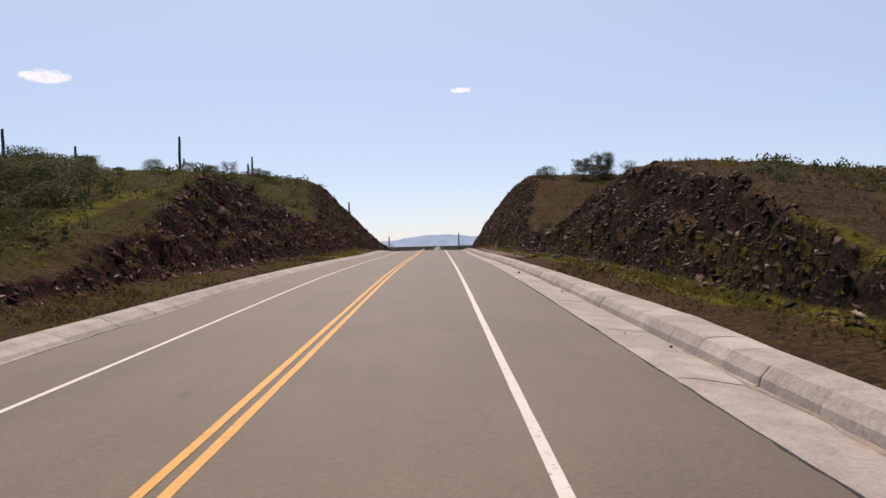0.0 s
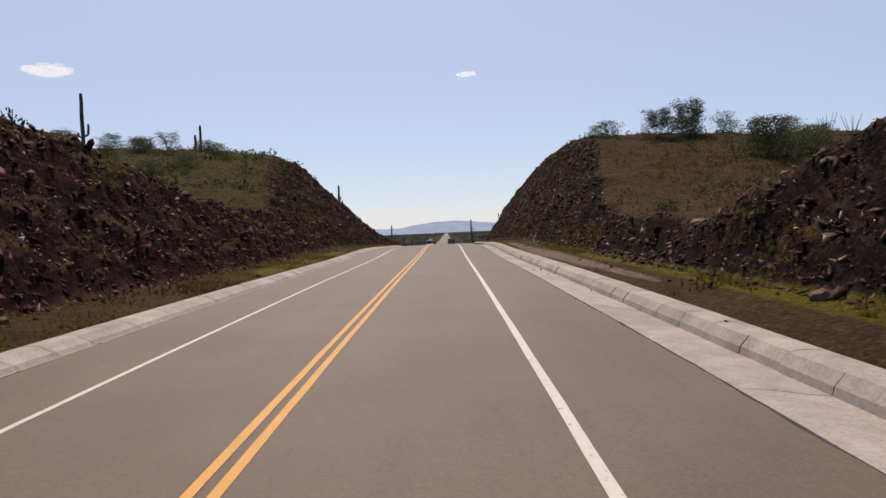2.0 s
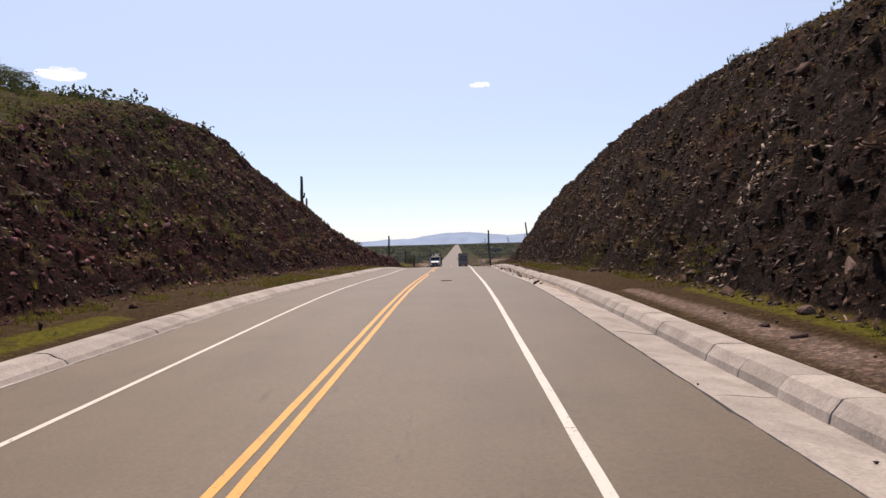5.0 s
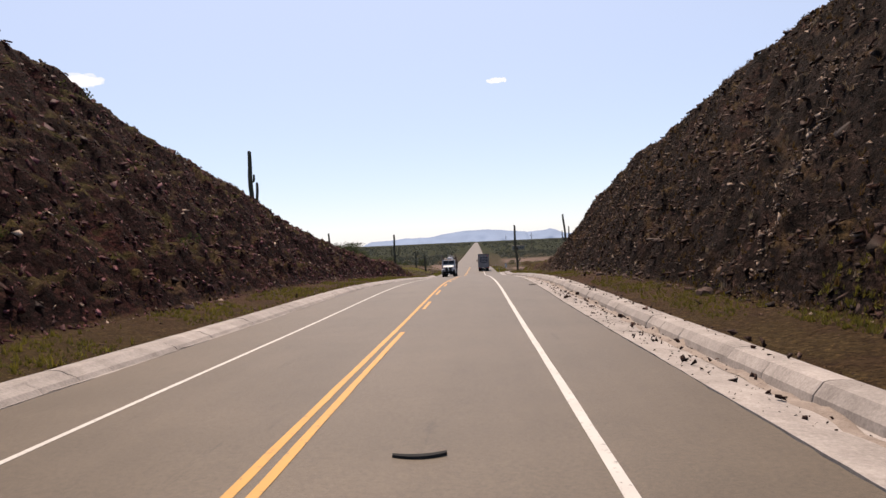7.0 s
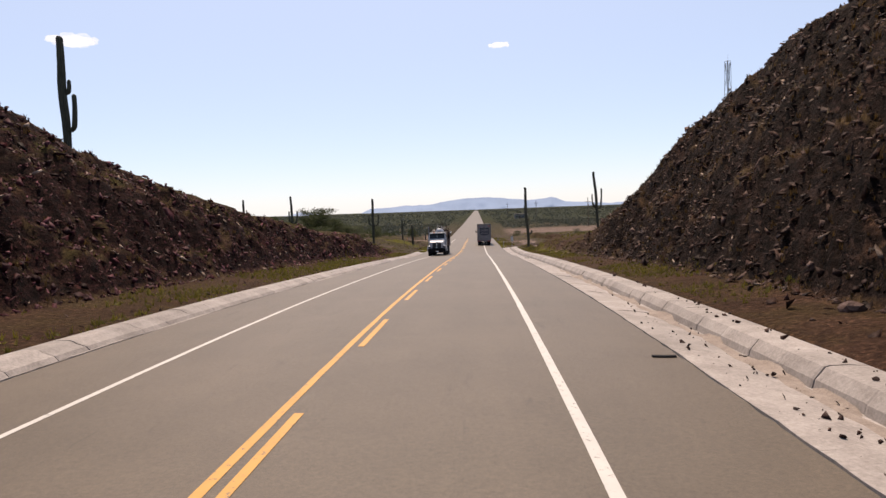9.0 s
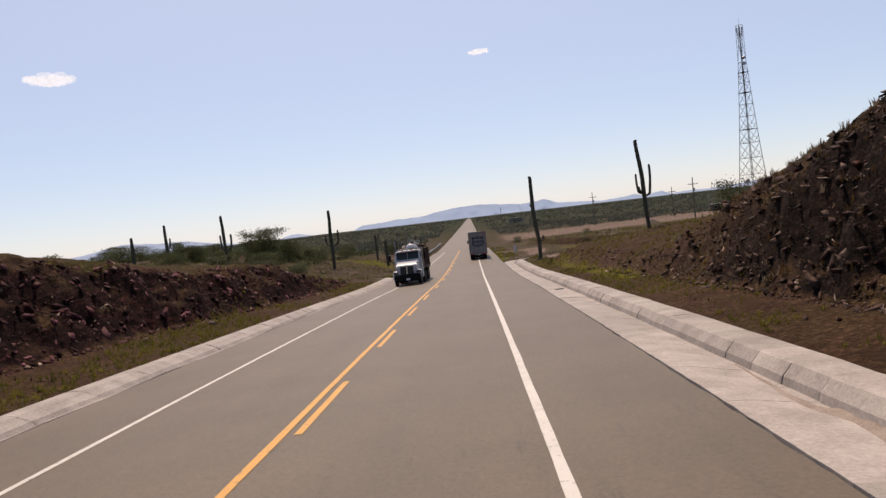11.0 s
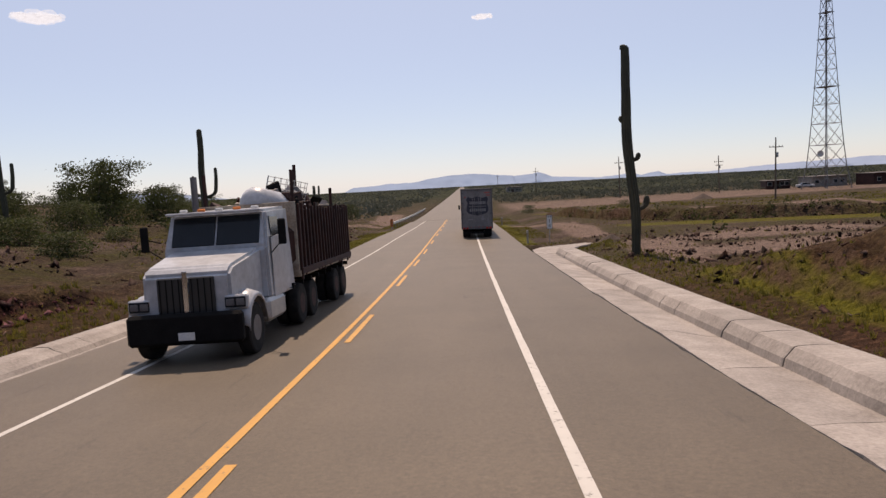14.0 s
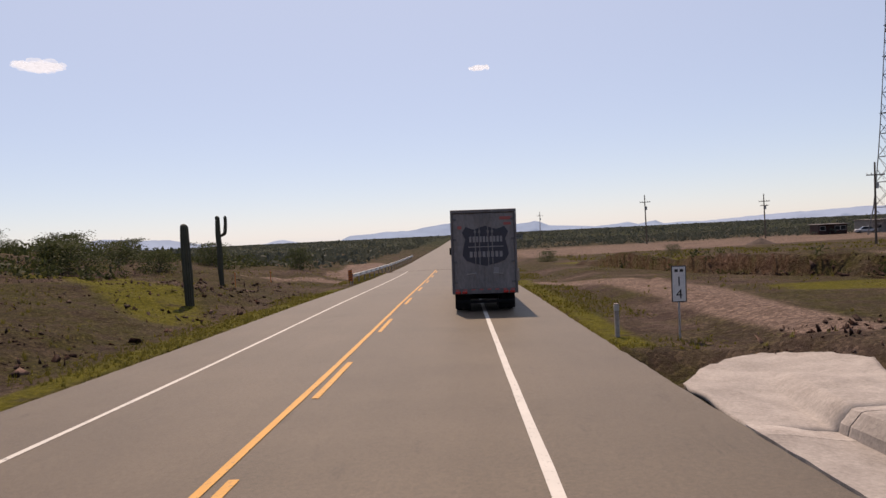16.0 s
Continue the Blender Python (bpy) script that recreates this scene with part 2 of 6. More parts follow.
def asphalt_material():
    m, n, l, b = nodes_of("worn_asphalt", 0.6)
    b.inputs["Specular IOR Level"].default_value = 0.3
    co = place_of(n)
    streak = noise_node(n, l, co, 0.9, 5, 0.6, (1.0, 0.04, 1.0))
    blot = noise_node(n, l, co, 0.35, 6, 0.65)
    grit = noise_node(n, l, co, 70, 3, 0.8)
    col = ramp(n, l, streak, [(0.3, (0.079, 0.059, 0.040)), (0.7, (0.124, 0.095, 0.066))])
    col = mix(n, l, 0.45, col, ramp(n, l, blot, [(0.35, (0.063, 0.048, 0.032)), (0.65, (0.136, 0.105, 0.073))]))
    col = mix(n, l, 0.4, col, ramp(n, l, grit, [(0.3, (0.033, 0.026, 0.017)), (0.72, (0.181, 0.141, 0.099))]))
    pebbly = noise_node(n, l, co, 16, 4, 0.75)
    col = mix(n, l, 1.0, col, ramp(n, l, pebbly, [(0.32, (0.780, 0.780, 0.780)), (0.68, (1.2, 1.2, 1.2))]), "MULTIPLY")
    seams = noise_node(n, l, co, 3.0, 6, 0.7, (1.0, 0.12, 1.0))
    col = mix(n, l, 1.0, col, ramp(n, l, seams, [(0.62, (1, 1, 1)), (0.7, (0.720, 0.720, 0.720))]), "MULTIPLY")
    l.new(col, b.inputs["Base Color"])
    bump(n, l, b, grit, 0.5, 0.006)
    return m


def paint_material(name, colour, wear):
    """Road paint, worn through to the asphalt in specks."""
    m, n, l, b = nodes_of(name, 0.65)
    co = place_of(n)
    worn = ramp(n, l, noise_node(n, l, co, 9, 7, 0.75), [(wear, (1, 1, 1)), (wear + 0.08, (0, 0, 0))])
    dirty = mix(n, l, noise_node(n, l, co, 1.4, 5, 0.6), colour, tuple(0.7 * c for c in colour))
    l.new(mix(n, l, worn, dirty, (0.09, 0.08, 0.07)), b.inputs["Base Color"])
    return m


def rubble_material(name, tones, shade=0.5):
    """Broken stone: each piece has its own tone, with a mottled, rough face."""
    m, n, l, b = nodes_of(name, 0.7)
    b.inputs["Specular IOR Level"].default_value = 0.08
    geo = n.new("ShaderNodeNewGeometry")
    co = geo.outputs["Position"]
    col = ramp(n, l, geo.outputs["Random Per Island"], [(k / (len(tones) - 1), t) for k, t in enumerate(tones)])
    big = noise_node(n, l, co, 0.4, 5, 0.65)
    col = mix(n, l, 1.0, col, ramp(n, l, big, [(0.34, (shade,) * 3), (0.66, (1.35, 1.3, 1.25))]), "MULTIPLY")
    small = noise_node(n, l, co, 14, 4, 0.7)
    col = mix(n, l, 1.0, col, ramp(n, l, small, [(0.3, (0.55, 0.55, 0.55)), (0.7, (1.35, 1.35, 1.35))]), "MULTIPLY")
    l.new(col, b.inputs["Base Color"])
    bump(n, l, b, small, 0.7, 0.04)
    return m


def leaf_material(name, light, dark):
    m, n, l, b = nodes_of(name, 0.7)
    geo = n.new("ShaderNodeNewGeometry")
    col = ramp(n, l, geo.outputs["Random Per Island"], [(0.0, dark), (1.0, light)])
    col = mix(n, l, 0.5, col, ramp(n, l, noise_node(n, l, geo.outputs["Position"], 0.7, 4), [(0.35, dark), (0.65, light)]))
    l.new(col, b.inputs["Base Color"])
    b.inputs["Specular IOR Level"].default_value = 0.2
    tr = n.new("ShaderNodeBsdfTranslucent")
    l.new(col, tr.inputs["Color"])
    mx = n.new("ShaderNodeMixShader")
    mx.inputs[0].default_value = 0.4
    l.new(b.outputs[0], mx.inputs[1])
    l.new(tr.outputs[0], mx.inputs[2])
    l.new(mx.outputs[0], n["Material Output"].inputs["Surface"])
    return m


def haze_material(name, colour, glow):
    """Far rock with the haze of bright air painted into colour and glow."""
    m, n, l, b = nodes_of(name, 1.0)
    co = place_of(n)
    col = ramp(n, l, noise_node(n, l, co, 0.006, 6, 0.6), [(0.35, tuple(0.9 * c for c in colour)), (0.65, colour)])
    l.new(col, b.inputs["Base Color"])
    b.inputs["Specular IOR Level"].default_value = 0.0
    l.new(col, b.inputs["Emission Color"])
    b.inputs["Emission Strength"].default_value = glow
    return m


def cloud_material():
    """Thin bright vapour: where few puffs overlap the sky shows through."""
    m, n, l, b = nodes_of("thin_white_cloud", 1.0)
    # black base: the sunlit white of the vapour is put in as glow
    b.inputs["Base Color"].default_value = (0, 0, 0, 1)
    b.inputs["Specular IOR Level"].default_value = 0.0
    b.inputs["Emission Color"].default_value = (0.93, 0.95, 1.0, 1)
    b.inputs["Emission Strength"].default_value = 1.05
    clear = n.new("ShaderNodeBsdfTransparent")
    mx = n.new("ShaderNodeMixShader")
    wisp = noise_node(n, l, place_of(n), 0.05, 5, 0.65)
    l.new(ramp(n, l, wisp, [(0.35, (0.9, 0.9, 0.9)), (0.7, (0.4, 0.4, 0.4))]), mx.inputs[0])
    l.new(b.outputs[0], mx.inputs[1])
    l.new(clear.outputs[0], mx.inputs[2])
    l.new(mx.outputs[0], n["Material Output"].inputs["Surface"])
    return m


M_GROUND, M_ASPHALT = ground_material(), asphalt_material()
M_WHITE_LINE = paint_material("white_road_paint", (0.58, 0.55, 0.5), 0.34)
M_YELLOW_LINE = paint_material("yellow_road_paint", (0.6, 0.3, 0.045), 0.34)
M_CONCRETE = surface("pale_concrete", (0.365, 0.325, 0.292), (0.215, 0.187, 0.165), 1.3, 0.9, 0, 16, 0.5, 0.014, world=True, each=0.13)
M_SILT = surface("brown_silt", (0.3, 0.245, 0.2), (0.17, 0.13, 0.1), 2.5, 0.95, 0, 25, 0.5, 0.02, world=True)
# the last, palest tone of each set paints in glints of sun
M_ROCK = rubble_material("dark_brown_rock", ((0.0127, 0.0070, 0.0053), (0.0268, 0.0145, 0.0116), (0.0472, 0.0220, 0.0174), (0.0419, 0.0269, 0.0235), (0.0716, 0.0426, 0.0346), (0.1451, 0.0962, 0.0805)))
M_RED_ROCK = rubble_material("dark_maroon_rock", ((0.0132, 0.0040, 0.0046), (0.0280, 0.0079, 0.0094), (0.0520, 0.0136, 0.0160), (0.0454, 0.0154, 0.0199), (0.0793, 0.0267, 0.0332), (0.1642, 0.0646, 0.0811)))
# pale stone, whose tone also serves as painted glints on the cut
M_PALE_ROCK_GLINT = rubble_material("pale_rock_and_glint", ((0.1054, 0.0780, 0.0637), (0.1944, 0.1482, 0.1200), (0.3564, 0.2831, 0.2310)), 0.7)
M_GRASS = leaf_material("yellow_green_grass", (0.22, 0.19, 0.035), (0.06, 0.06, 0.013))
M_SCRUB = leaf_material("scrub_leaves", (0.078, 0.088, 0.03), (0.022, 0.028, 0.01))
M_TREE = leaf_material("palo_verde_leaves", (0.085, 0.1, 0.034), (0.022, 0.029, 0.01))
M_STRAW = leaf_material("brown_straw", (0.13, 0.08, 0.03), (0.035, 0.022, 0.009))
M_DRY = leaf_material("dry_twigs", (0.25, 0.2, 0.14), (0.1, 0.075, 0.05))
M_BARK = surface("grey_brown_bark", (0.17, 0.135, 0.1), (0.08, 0.06, 0.045), 8, 0.9, 0, 60, 0.5, 0.01)
M_CACTUS = surface("saguaro_skin", (0.072, 0.07, 0.042), (0.028, 0.028, 0.018), 1.3, 0.75, 0, 45, 0.4, 0.01)
M_WOOD_POLE = surface("creosoted_wood", (0.14, 0.1, 0.07), (0.06, 0.045, 0.035), 3, 0.85, 0, 50, 0.4, 0.006, stretch=(1, 1, 0.15))
M_STEEL = surface("galvanised_steel", (0.5, 0.5, 0.49), (0.34, 0.34, 0.34), 3, 0.5, 0.6, 40, 0.1, 0.003)
M_DARK_STEEL = surface("weathered_steel", (0.2, 0.19, 0.19), (0.11, 0.1, 0.1), 2, 0.6, 0.4, 40, 0.15, 0.003)
M_RUST = surface("rusted_steel", (0.065, 0.024, 0.018), (0.018, 0.009, 0.008), 1.6, 0.85, 0.1, 30, 0.4, 0.008)
M_OLD_PAINT = surface("chipped_cream_paint", (0.45, 0.4, 0.32), (0.16, 0.1, 0.07), 2.2, 0.7, 0, 25, 0.3, 0.005)
M_CAB = surface("dusty_white_cab_paint", (0.5, 0.51, 0.53), (0.36, 0.36, 0.37), 1.5, 0.35, 0, 5, 0.05, 0.002)
M_TRAILER = surface("dusty_white_trailer_panel", (0.27, 0.255, 0.25), (0.17, 0.155, 0.15), 0.9, 0.6, 0, 14, 0.1, 0.003, stretch=(1, 1, 0.35))
M_EMBLEM = flat("black_emblem_paint", (0.045, 0.045, 0.06), 0.6)
M_EMBLEM_BAR = flat("grey_emblem_bars", (0.3, 0.29, 0.29), 0.6)
M_RUBBER = surface("tyre_rubber", (0.035, 0.034, 0.033), (0.016, 0.016, 0.016), 4, 0.85, 0, 50, 0.3, 0.006)
M_BLACK = surface("black_chassis", (0.014, 0.013, 0.013), (0.007, 0.007, 0.007), 3, 0.8, 0, 40, 0.2, 0.005)
for _m in (M_BLACK, M_RUBBER):
    _m.node_tree.nodes["Principled BSDF"].inputs["Specular IOR Level"].default_value = 0.1
M_RED_LAMP = flat("red_lamp_lens", (0.5, 0.03, 0.025), 0.25)
M_RED_MARK = flat("faded_red_sticker", (0.45, 0.12, 0.1), 0.6)
M_CHROME = surface("dull_chrome", (0.7, 0.7, 0.7), (0.5, 0.5, 0.5), 4, 0.2, 1.0, 40, 0.03, 0.001)
M_WINDSCREEN = flat("dark_windscreen_glass", (0.02, 0.025, 0.03), 0.06)
M_WINDSCREEN.node_tree.nodes["Principled BSDF"].inputs["Specular IOR Level"].default_value = 0.25
M_SIGN_WHITE = flat("white_sign_sheet", (0.75, 0.75, 0.73), 0.45)
M_SIGN_BLACK = flat("black_sign_paint", (0.02, 0.02, 0.02), 0.5)
M_ORANGE = flat("orange_paint", (0.75, 0.2, 0.03), 0.6)
M_STUCCO = surface("dusty_stucco", (0.3, 0.27, 0.24), (0.17, 0.15, 0.13), 1.5, 0.9, 0, 20, 0.2, 0.005)
M_DARK_ROOF = surface("dark_roofing", (0.16, 0.14, 0.13), (0.09, 0.08, 0.075), 2, 0.85, 0, 20, 0.2, 0.01)
M_HEAP = surface("dark_tipped_soil", (0.07, 0.045, 0.034), (0.03, 0.02, 0.015), 1.5, 0.95, 0, 9, 0.8, 0.05)
# near-black fill that paints the shade inside an opening
M_SHADED = flat("painted_opening_shade", (0.03, 0.03, 0.03), 0.4)
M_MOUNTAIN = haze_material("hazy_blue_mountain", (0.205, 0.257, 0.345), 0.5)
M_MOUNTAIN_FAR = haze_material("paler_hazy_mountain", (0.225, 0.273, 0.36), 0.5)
M_CLOUD = cloud_material()


# ------------------------------------------------------------------ building helpers
def part(name, bm, material, parent=None, label="", smooth=False):
    me = bpy.data.meshes.new(name)
    bm.normal_update()
    bm.to_mesh(me)
    bm.free()
    me.materials.append(material)
    if smooth:
        me.shade_smooth()
    ob = new(name, me)
    if parent is not None:
        ob.parent = parent
    return tagged(ob, label)


def arrays(name, verts, faces, material, parent=None, smooth=False):
    """One mesh from numpy arrays of corners and of equal-sided faces."""
    verts, faces = np.asarray(verts, dtype=np.float32), np.asarray(faces, dtype=np.int32)
    me = bpy.data.meshes.new(name)
    me.vertices.add(len(verts))
    me.vertices.foreach_set("co", verts.ravel())
    k = faces.shape[1]
    me.loops.add(faces.size)
    me.loops.foreach_set("vertex_index", faces.ravel())
    me.polygons.add(len(faces))
    me.polygons.foreach_set("loop_start", np.arange(0, faces.size, k, dtype=np.int32))
    me.update(calc_edges=True)
    me.validate()
    me.materials.append(material)
    if smooth:
        me.shade_smooth()
    ob = new(name, me)
    if parent is not None:
        ob.parent = parent
    return ob


def thing(name, m, label, category, group="", kind=""):
    ob = new(name)
    ob.empty_display_size = 0.2
    ob.matrix_world = m
    return tagged(ob, label, category, group, kind)


def box(bm, c, s, bevel=0.0, turn=None):
    r = bmesh.ops.create_cube(bm, size=1.0, matrix=Matrix.Translation(c) @ (turn or Matrix()) @ Matrix.Diagonal((*s, 1)))
    if bevel:
        es = {e for v in r["verts"] for e in v.link_edges}
        bmesh.ops.bevel(bm, geom=list(es), offset=bevel, segments=1, affect="EDGES", profile=0.6)


def rod(bm, a, b, r0, r1=None, seg=8):
    a, b = Vector(a), Vector(b)
    d = b - a
    m = Matrix.Translation((a + b) / 2) @ d.to_track_quat("Z", "Y").to_matrix().to_4x4()
    bmesh.ops.create_cone(bm, cap_ends=True, segments=seg, radius1=r0, radius2=r0 if r1 is None else r1, depth=d.length, matrix=m)


def one(fn, *a, **k):
    bm = bmesh.new()
    fn(bm, *a, **k)
    return bm


def lathe(bm, rings, seg=20, axis="x"):
    """Rings of (place along the axis, radius), closed with a centre point at both ends."""
    def at(u, r, k):
        c, s = r * math.cos(2 * math.pi * k / seg), r * math.sin(2 * math.pi * k / seg)
        return {"x": (u, c, s), "z": (c, s, u)}[axis]
    loops = [[bm.verts.new(at(u, r, k)) for k in range(seg)] for u, r in rings]
    for p, q in zip(loops, loops[1:]):
        for k in range(seg):
            bm.faces.new((p[k], p[(k + 1) % seg], q[(k + 1) % seg], q[k]))
    bm.faces.new(loops[0][::-1])
    bm.faces.new(loops[-1])


def outline(bm, pts, y0, y1):
    """A plate of the given outline in x and z, from y0 to y1."""
    a = [bm.verts.new((x, y0, z)) for x, z in pts]
    b = [bm.verts.new((x, y1, z)) for x, z in pts]
    bm.faces.new(a)
    bm.faces.new(b[::-1])
    for i in range(len(pts)):
        j = (i + 1) % len(pts)
        bm.faces.new((a[j], a[i], b[i], b[j]))


# ------------------------------------------------------------------ the lie of the land
ROAD_Y = (-400, -60, -15, 10, 35, 60, 85, 110, 135, 160, 185, 210, 235, 260, 285, 310, 335, 360, 400, 500, 700, 1500, 4800)
ROAD_Z = (-3.108, 0.731, 1.55, 1.9, 2.29, 2.391, 2.342, 2.424, 1.917, 1.34, 0.23, -1.09, -2.49, -3.46, -4.13, -4.85, -5.4, -5.8, -6.2, -7.2, -8.8, -15.0, -40.0)


def spline(xs, ys, x):
    """Smooth (cubic Hermite) interpolation through knots."""
    xs, ys, x = np.array(xs, float), np.array(ys, float), np.atleast_1d(np.asarray(x, float))
    sl = np.gradient(ys, xs)
    i = np.clip(np.searchsorted(xs, x) - 1, 0, len(xs) - 2)
    h = xs[i + 1] - xs[i]
    u = np.clip((x - xs[i]) / h, 0, 1)
    return (ys[i] * (2 * u**3 - 3 * u**2 + 1) + ys[i + 1] * (3 * u**2 - 2 * u**3)
            + h * sl[i] * (u**3 - 2 * u**2 + u) + h * sl[i + 1] * (u**3 - u**2))


def road_z(y):
    return spline(ROAD_Y, ROAD_Z, y)


def road_at(x, y):
    return float(road_z(y)[0]) - 0.015 * abs(x)


def edge_right(y):
    """Where the asphalt ends on the right."""
    return np.interp(y, (0, 15, 43, 75, 120, 140, 200, 250), (6.15, 6.13, 6.09, 5.97, 5.88, 5.84, 6.25, 6.5))


def foot_right(y):
    """The foot of the right gutter's kerb."""
    return np.interp(y, (0, 15, 43, 75, 120, 140, 200, 250), (7.36, 7.4, 7.32, 7.12, 7.04, 7.2, 7.5, 7.68))


def lip_right(y):
    """The back of the right gutter's kerb."""
    return np.interp(y, (0, 10, 16, 30, 43, 75, 120, 140, 200, 250), (8.25, 8.3, 8.6, 8.3, 8.1, 8.15, 7.75, 8.05, 8.45, 8.75))


def step(a, b, x):
    u = np.clip((x - a) / (b - a), 0, 1)
    return u * u * (3 - 2 * u)


# height of the cut's upper edge over the road, along the road
CUT_R = ((-60, 1.2), (0, 1.6), (15, 1.83), (20, 2.9), (25, 4.15), (32, 5.18), (36, 5.85), (42, 6.14), (48, 5.1), (58, 2.3), (68, 2.3), (78, 3.35), (88, 6.62), (96, 9.15), (105, 10.93), (115, 11.78), (125, 12.58), (140, 12.94), (150, 12.68), (158, 11.56), (164, 10.92), (176, 10.85), (185, 8.56), (192, 5.09), (199, 3.51), (204, 1.5), (209, 1.4), (214, 1.55), (220, 1.5), (234, 1.7), (239, 0.6), (244, 0.1), (255, 0.1), (400, 0.0))
CUT_L = ((-60, 0.4), (0, 0.5), (15, 0.83), (25, 1.35), (33, 2.71), (42, 4.85), (50, 6.73), (58, 7.5), (65, 7.56), (74, 5.0), (82, 4.57), (92, 4.59), (103, 6.58), (112, 8.9), (125, 12.19), (135, 13.88), (146, 14.61), (150, 13.74), (156, 11.25), (165, 9.6), (172, 7.84), (178, 6.52), (183, 5.45), (191, 4.24), (205, 3.35), (213, 3.15), (221, 2.79), (229, 1.9), (237, 0.9), (245, 0.3), (260, 0.2), (400, 0.0))
# how far the natural hill rises or falls behind that edge
RISE_R = ((-60, 0.9), (20, -3.0), (45, -1.2), (70, 2.1), (100, -1.05), (140, 0.12), (185, 3.2), (215, 3.0), (230, 2.5), (240, 0.8), (250, 0.0))
RISE_L = ((-60, 1.7), (30, 1.7), (55, 1.2), (75, 1.7), (95, 3.2), (115, 3.87), (150, 3.41), (190, 4.26), (250, 0.0))


def fbm(x, y, z, scale, octaves=4):
    return np.array([noise.fractal((a * scale, b * scale, c * scale), 0.7, 2.1, octaves) for a, b, c in zip(x, y, z)])


def land(x, y, rough=True):
    """Height of the ground at arrays x, y."""
    x, y = np.asarray(x, float), np.asarray(y, float)
    zr = road_z(y)
    right = x > 0
    ax = np.abs(x)
    h = np.where(right, np.interp(y, *zip(*CUT_R)), np.interp(y, *zip(*CUT_L)))
    late = step(195, 225, y)
    toe = np.where(right, 11.0 - 0.8 * late, 10.2 + 1.0 * step(75, 120, y) - 1.6 * late)
    k = np.where(right, 0.6 + 0.35 * late, 0.72 + 0.06 * step(75, 120, y))
    edge = np.where(right, lip_right(y) - 0.14, 7.03)
    wob = fbm(x, y, 0 * x, 0.11, 3) if rough else 0 * x
    crest = toe + k * h
    d = np.maximum(ax - crest, 0)
    rise = np.where(right, np.interp(y, *zip(*RISE_R)) * (1 - np.exp(-d / 15)), np.interp(y, *zip(*RISE_L)) * (1 - np.exp(-d / 20)))
    slope_l = np.where(right, 0, np.minimum(0.13 * np.maximum(ax - 8.5, 0), 5)) * step(215, 250, y) * (1 - step(300, 420, y))
    natural = zr + h + rise + slope_l + 0.45 * wob * np.clip((ax - edge) / 4, 0, 1)
    # ditch bank and raised track across the plain on the right
    line = np.interp(ax, (12, 15.4, 16.6, 17.2, 19.5, 22.1, 26, 40, 80, 140), (332, 306, 298, 290, 283.5, 280.7, 278, 275, 268, 262)) + 0.9 * wob
    bank = 1.75 * step(line - 0.2, line + 0.9, y) * (1 - step(line + 5, line + 24, y)) * (1 - step(60, 110, ax)) - 0.35 * np.exp(-((y - line + 1.8) / 1.6) ** 2)
    natural = natural + np.where(right, (bank - (0.55 * step(262, 272, y) + 1.0 * step(305, 335, y)) * (1 - step(480, 700, y))) * step(13.0, 15.5, ax), 0)
    line2 = 348 + 0.32 * (ax - 10)
    natural = natural + np.where(right, 0.6 * step(line2 - 1, line2 + 1, y) * step(14, 22, ax) * (1 - step(390, 500, y)), 0)
    berm = zr + 0.0 + 0.3 * np.clip((ax - edge) / np.maximum(toe - edge, 0.1), 0, 1)
    cut = berm + np.maximum(ax - toe, 0) / k
    if rough:
        steep = np.clip((cut - berm) / 1.0, 0, 1) * np.clip((natural - berm) / 1.5, 0, 1)
        rag = 0.55 * fbm(x, y, cut, 0.35, 3) + 0.4 * np.abs(fbm(x, y * 1.0, cut, 0.95, 3)) + 0.2 * fbm(x, y, cut, 2.2, 2)
        cut = cut + steep * rag * 1.25
        natural = natural + 0.1 * fbm(x, y, 0 * x, 0.8, 3) * np.clip((ax - edge) / 1.5, 0, 1) * (y < 420)
    s = 0.35
    m = np.minimum(cut, natural) - s * np.log1p(np.exp(-np.abs(cut - natural) / s)) * np.clip((ax - toe) / 2, 0, 1)
    base = np.where(ax > toe, np.maximum(m, np.minimum(berm, natural + 5)), np.minimum(berm, natural + 0.3 + 0 * m))
    near = np.clip((edge + 0.15 - ax) / 0.6, 0, 1)
    under = zr - 0.015 * ax - 0.75
    # past the ends of the gutters the verge comes up to the asphalt
    ended = np.where(right, step(263.5, 265.0, y), step(249, 252, y))
    lane = np.where(right, edge_right(y), 6.02)
    verge = zr - 0.12 - 0.02 * np.clip(ax - lane, 0, 4) + 0.05 * wob
    out = base * (1 - near) + under * near
    w = np.clip((ax - lane + 0.15) / 0.3, 0, 1)
    open_ground = np.where(ax < edge + 0.3, verge, verge + (base - verge) * step(edge + 0.3, edge + 4, ax))
    open_ground = open_ground * w + under * (1 - w)
    out = out * (1 - ended) + open_ground * ended
    # the hollow under the right gutter's flared end
    bowl = np.where(right, np.exp(-(((x - 8.6) / 2.0) ** 2 + ((y - 260.9) / 3.0) ** 2) ** 3), 0)
    return out * (1 - bowl) + (zr - 0.34) * bowl


def land_at(x, y):
    return float(land([x], [y])[0])


# ------------------------------------------------------------------ ground, far mountains, clouds
def grid_lines(stops):
    """Lines between stops, with the step given for each stretch."""
    out = []
    for (a, b, s) in stops:
        out += list(np.arange(a, b - 1e-6, s))
    return np.array(out + [stops[-1][1]])


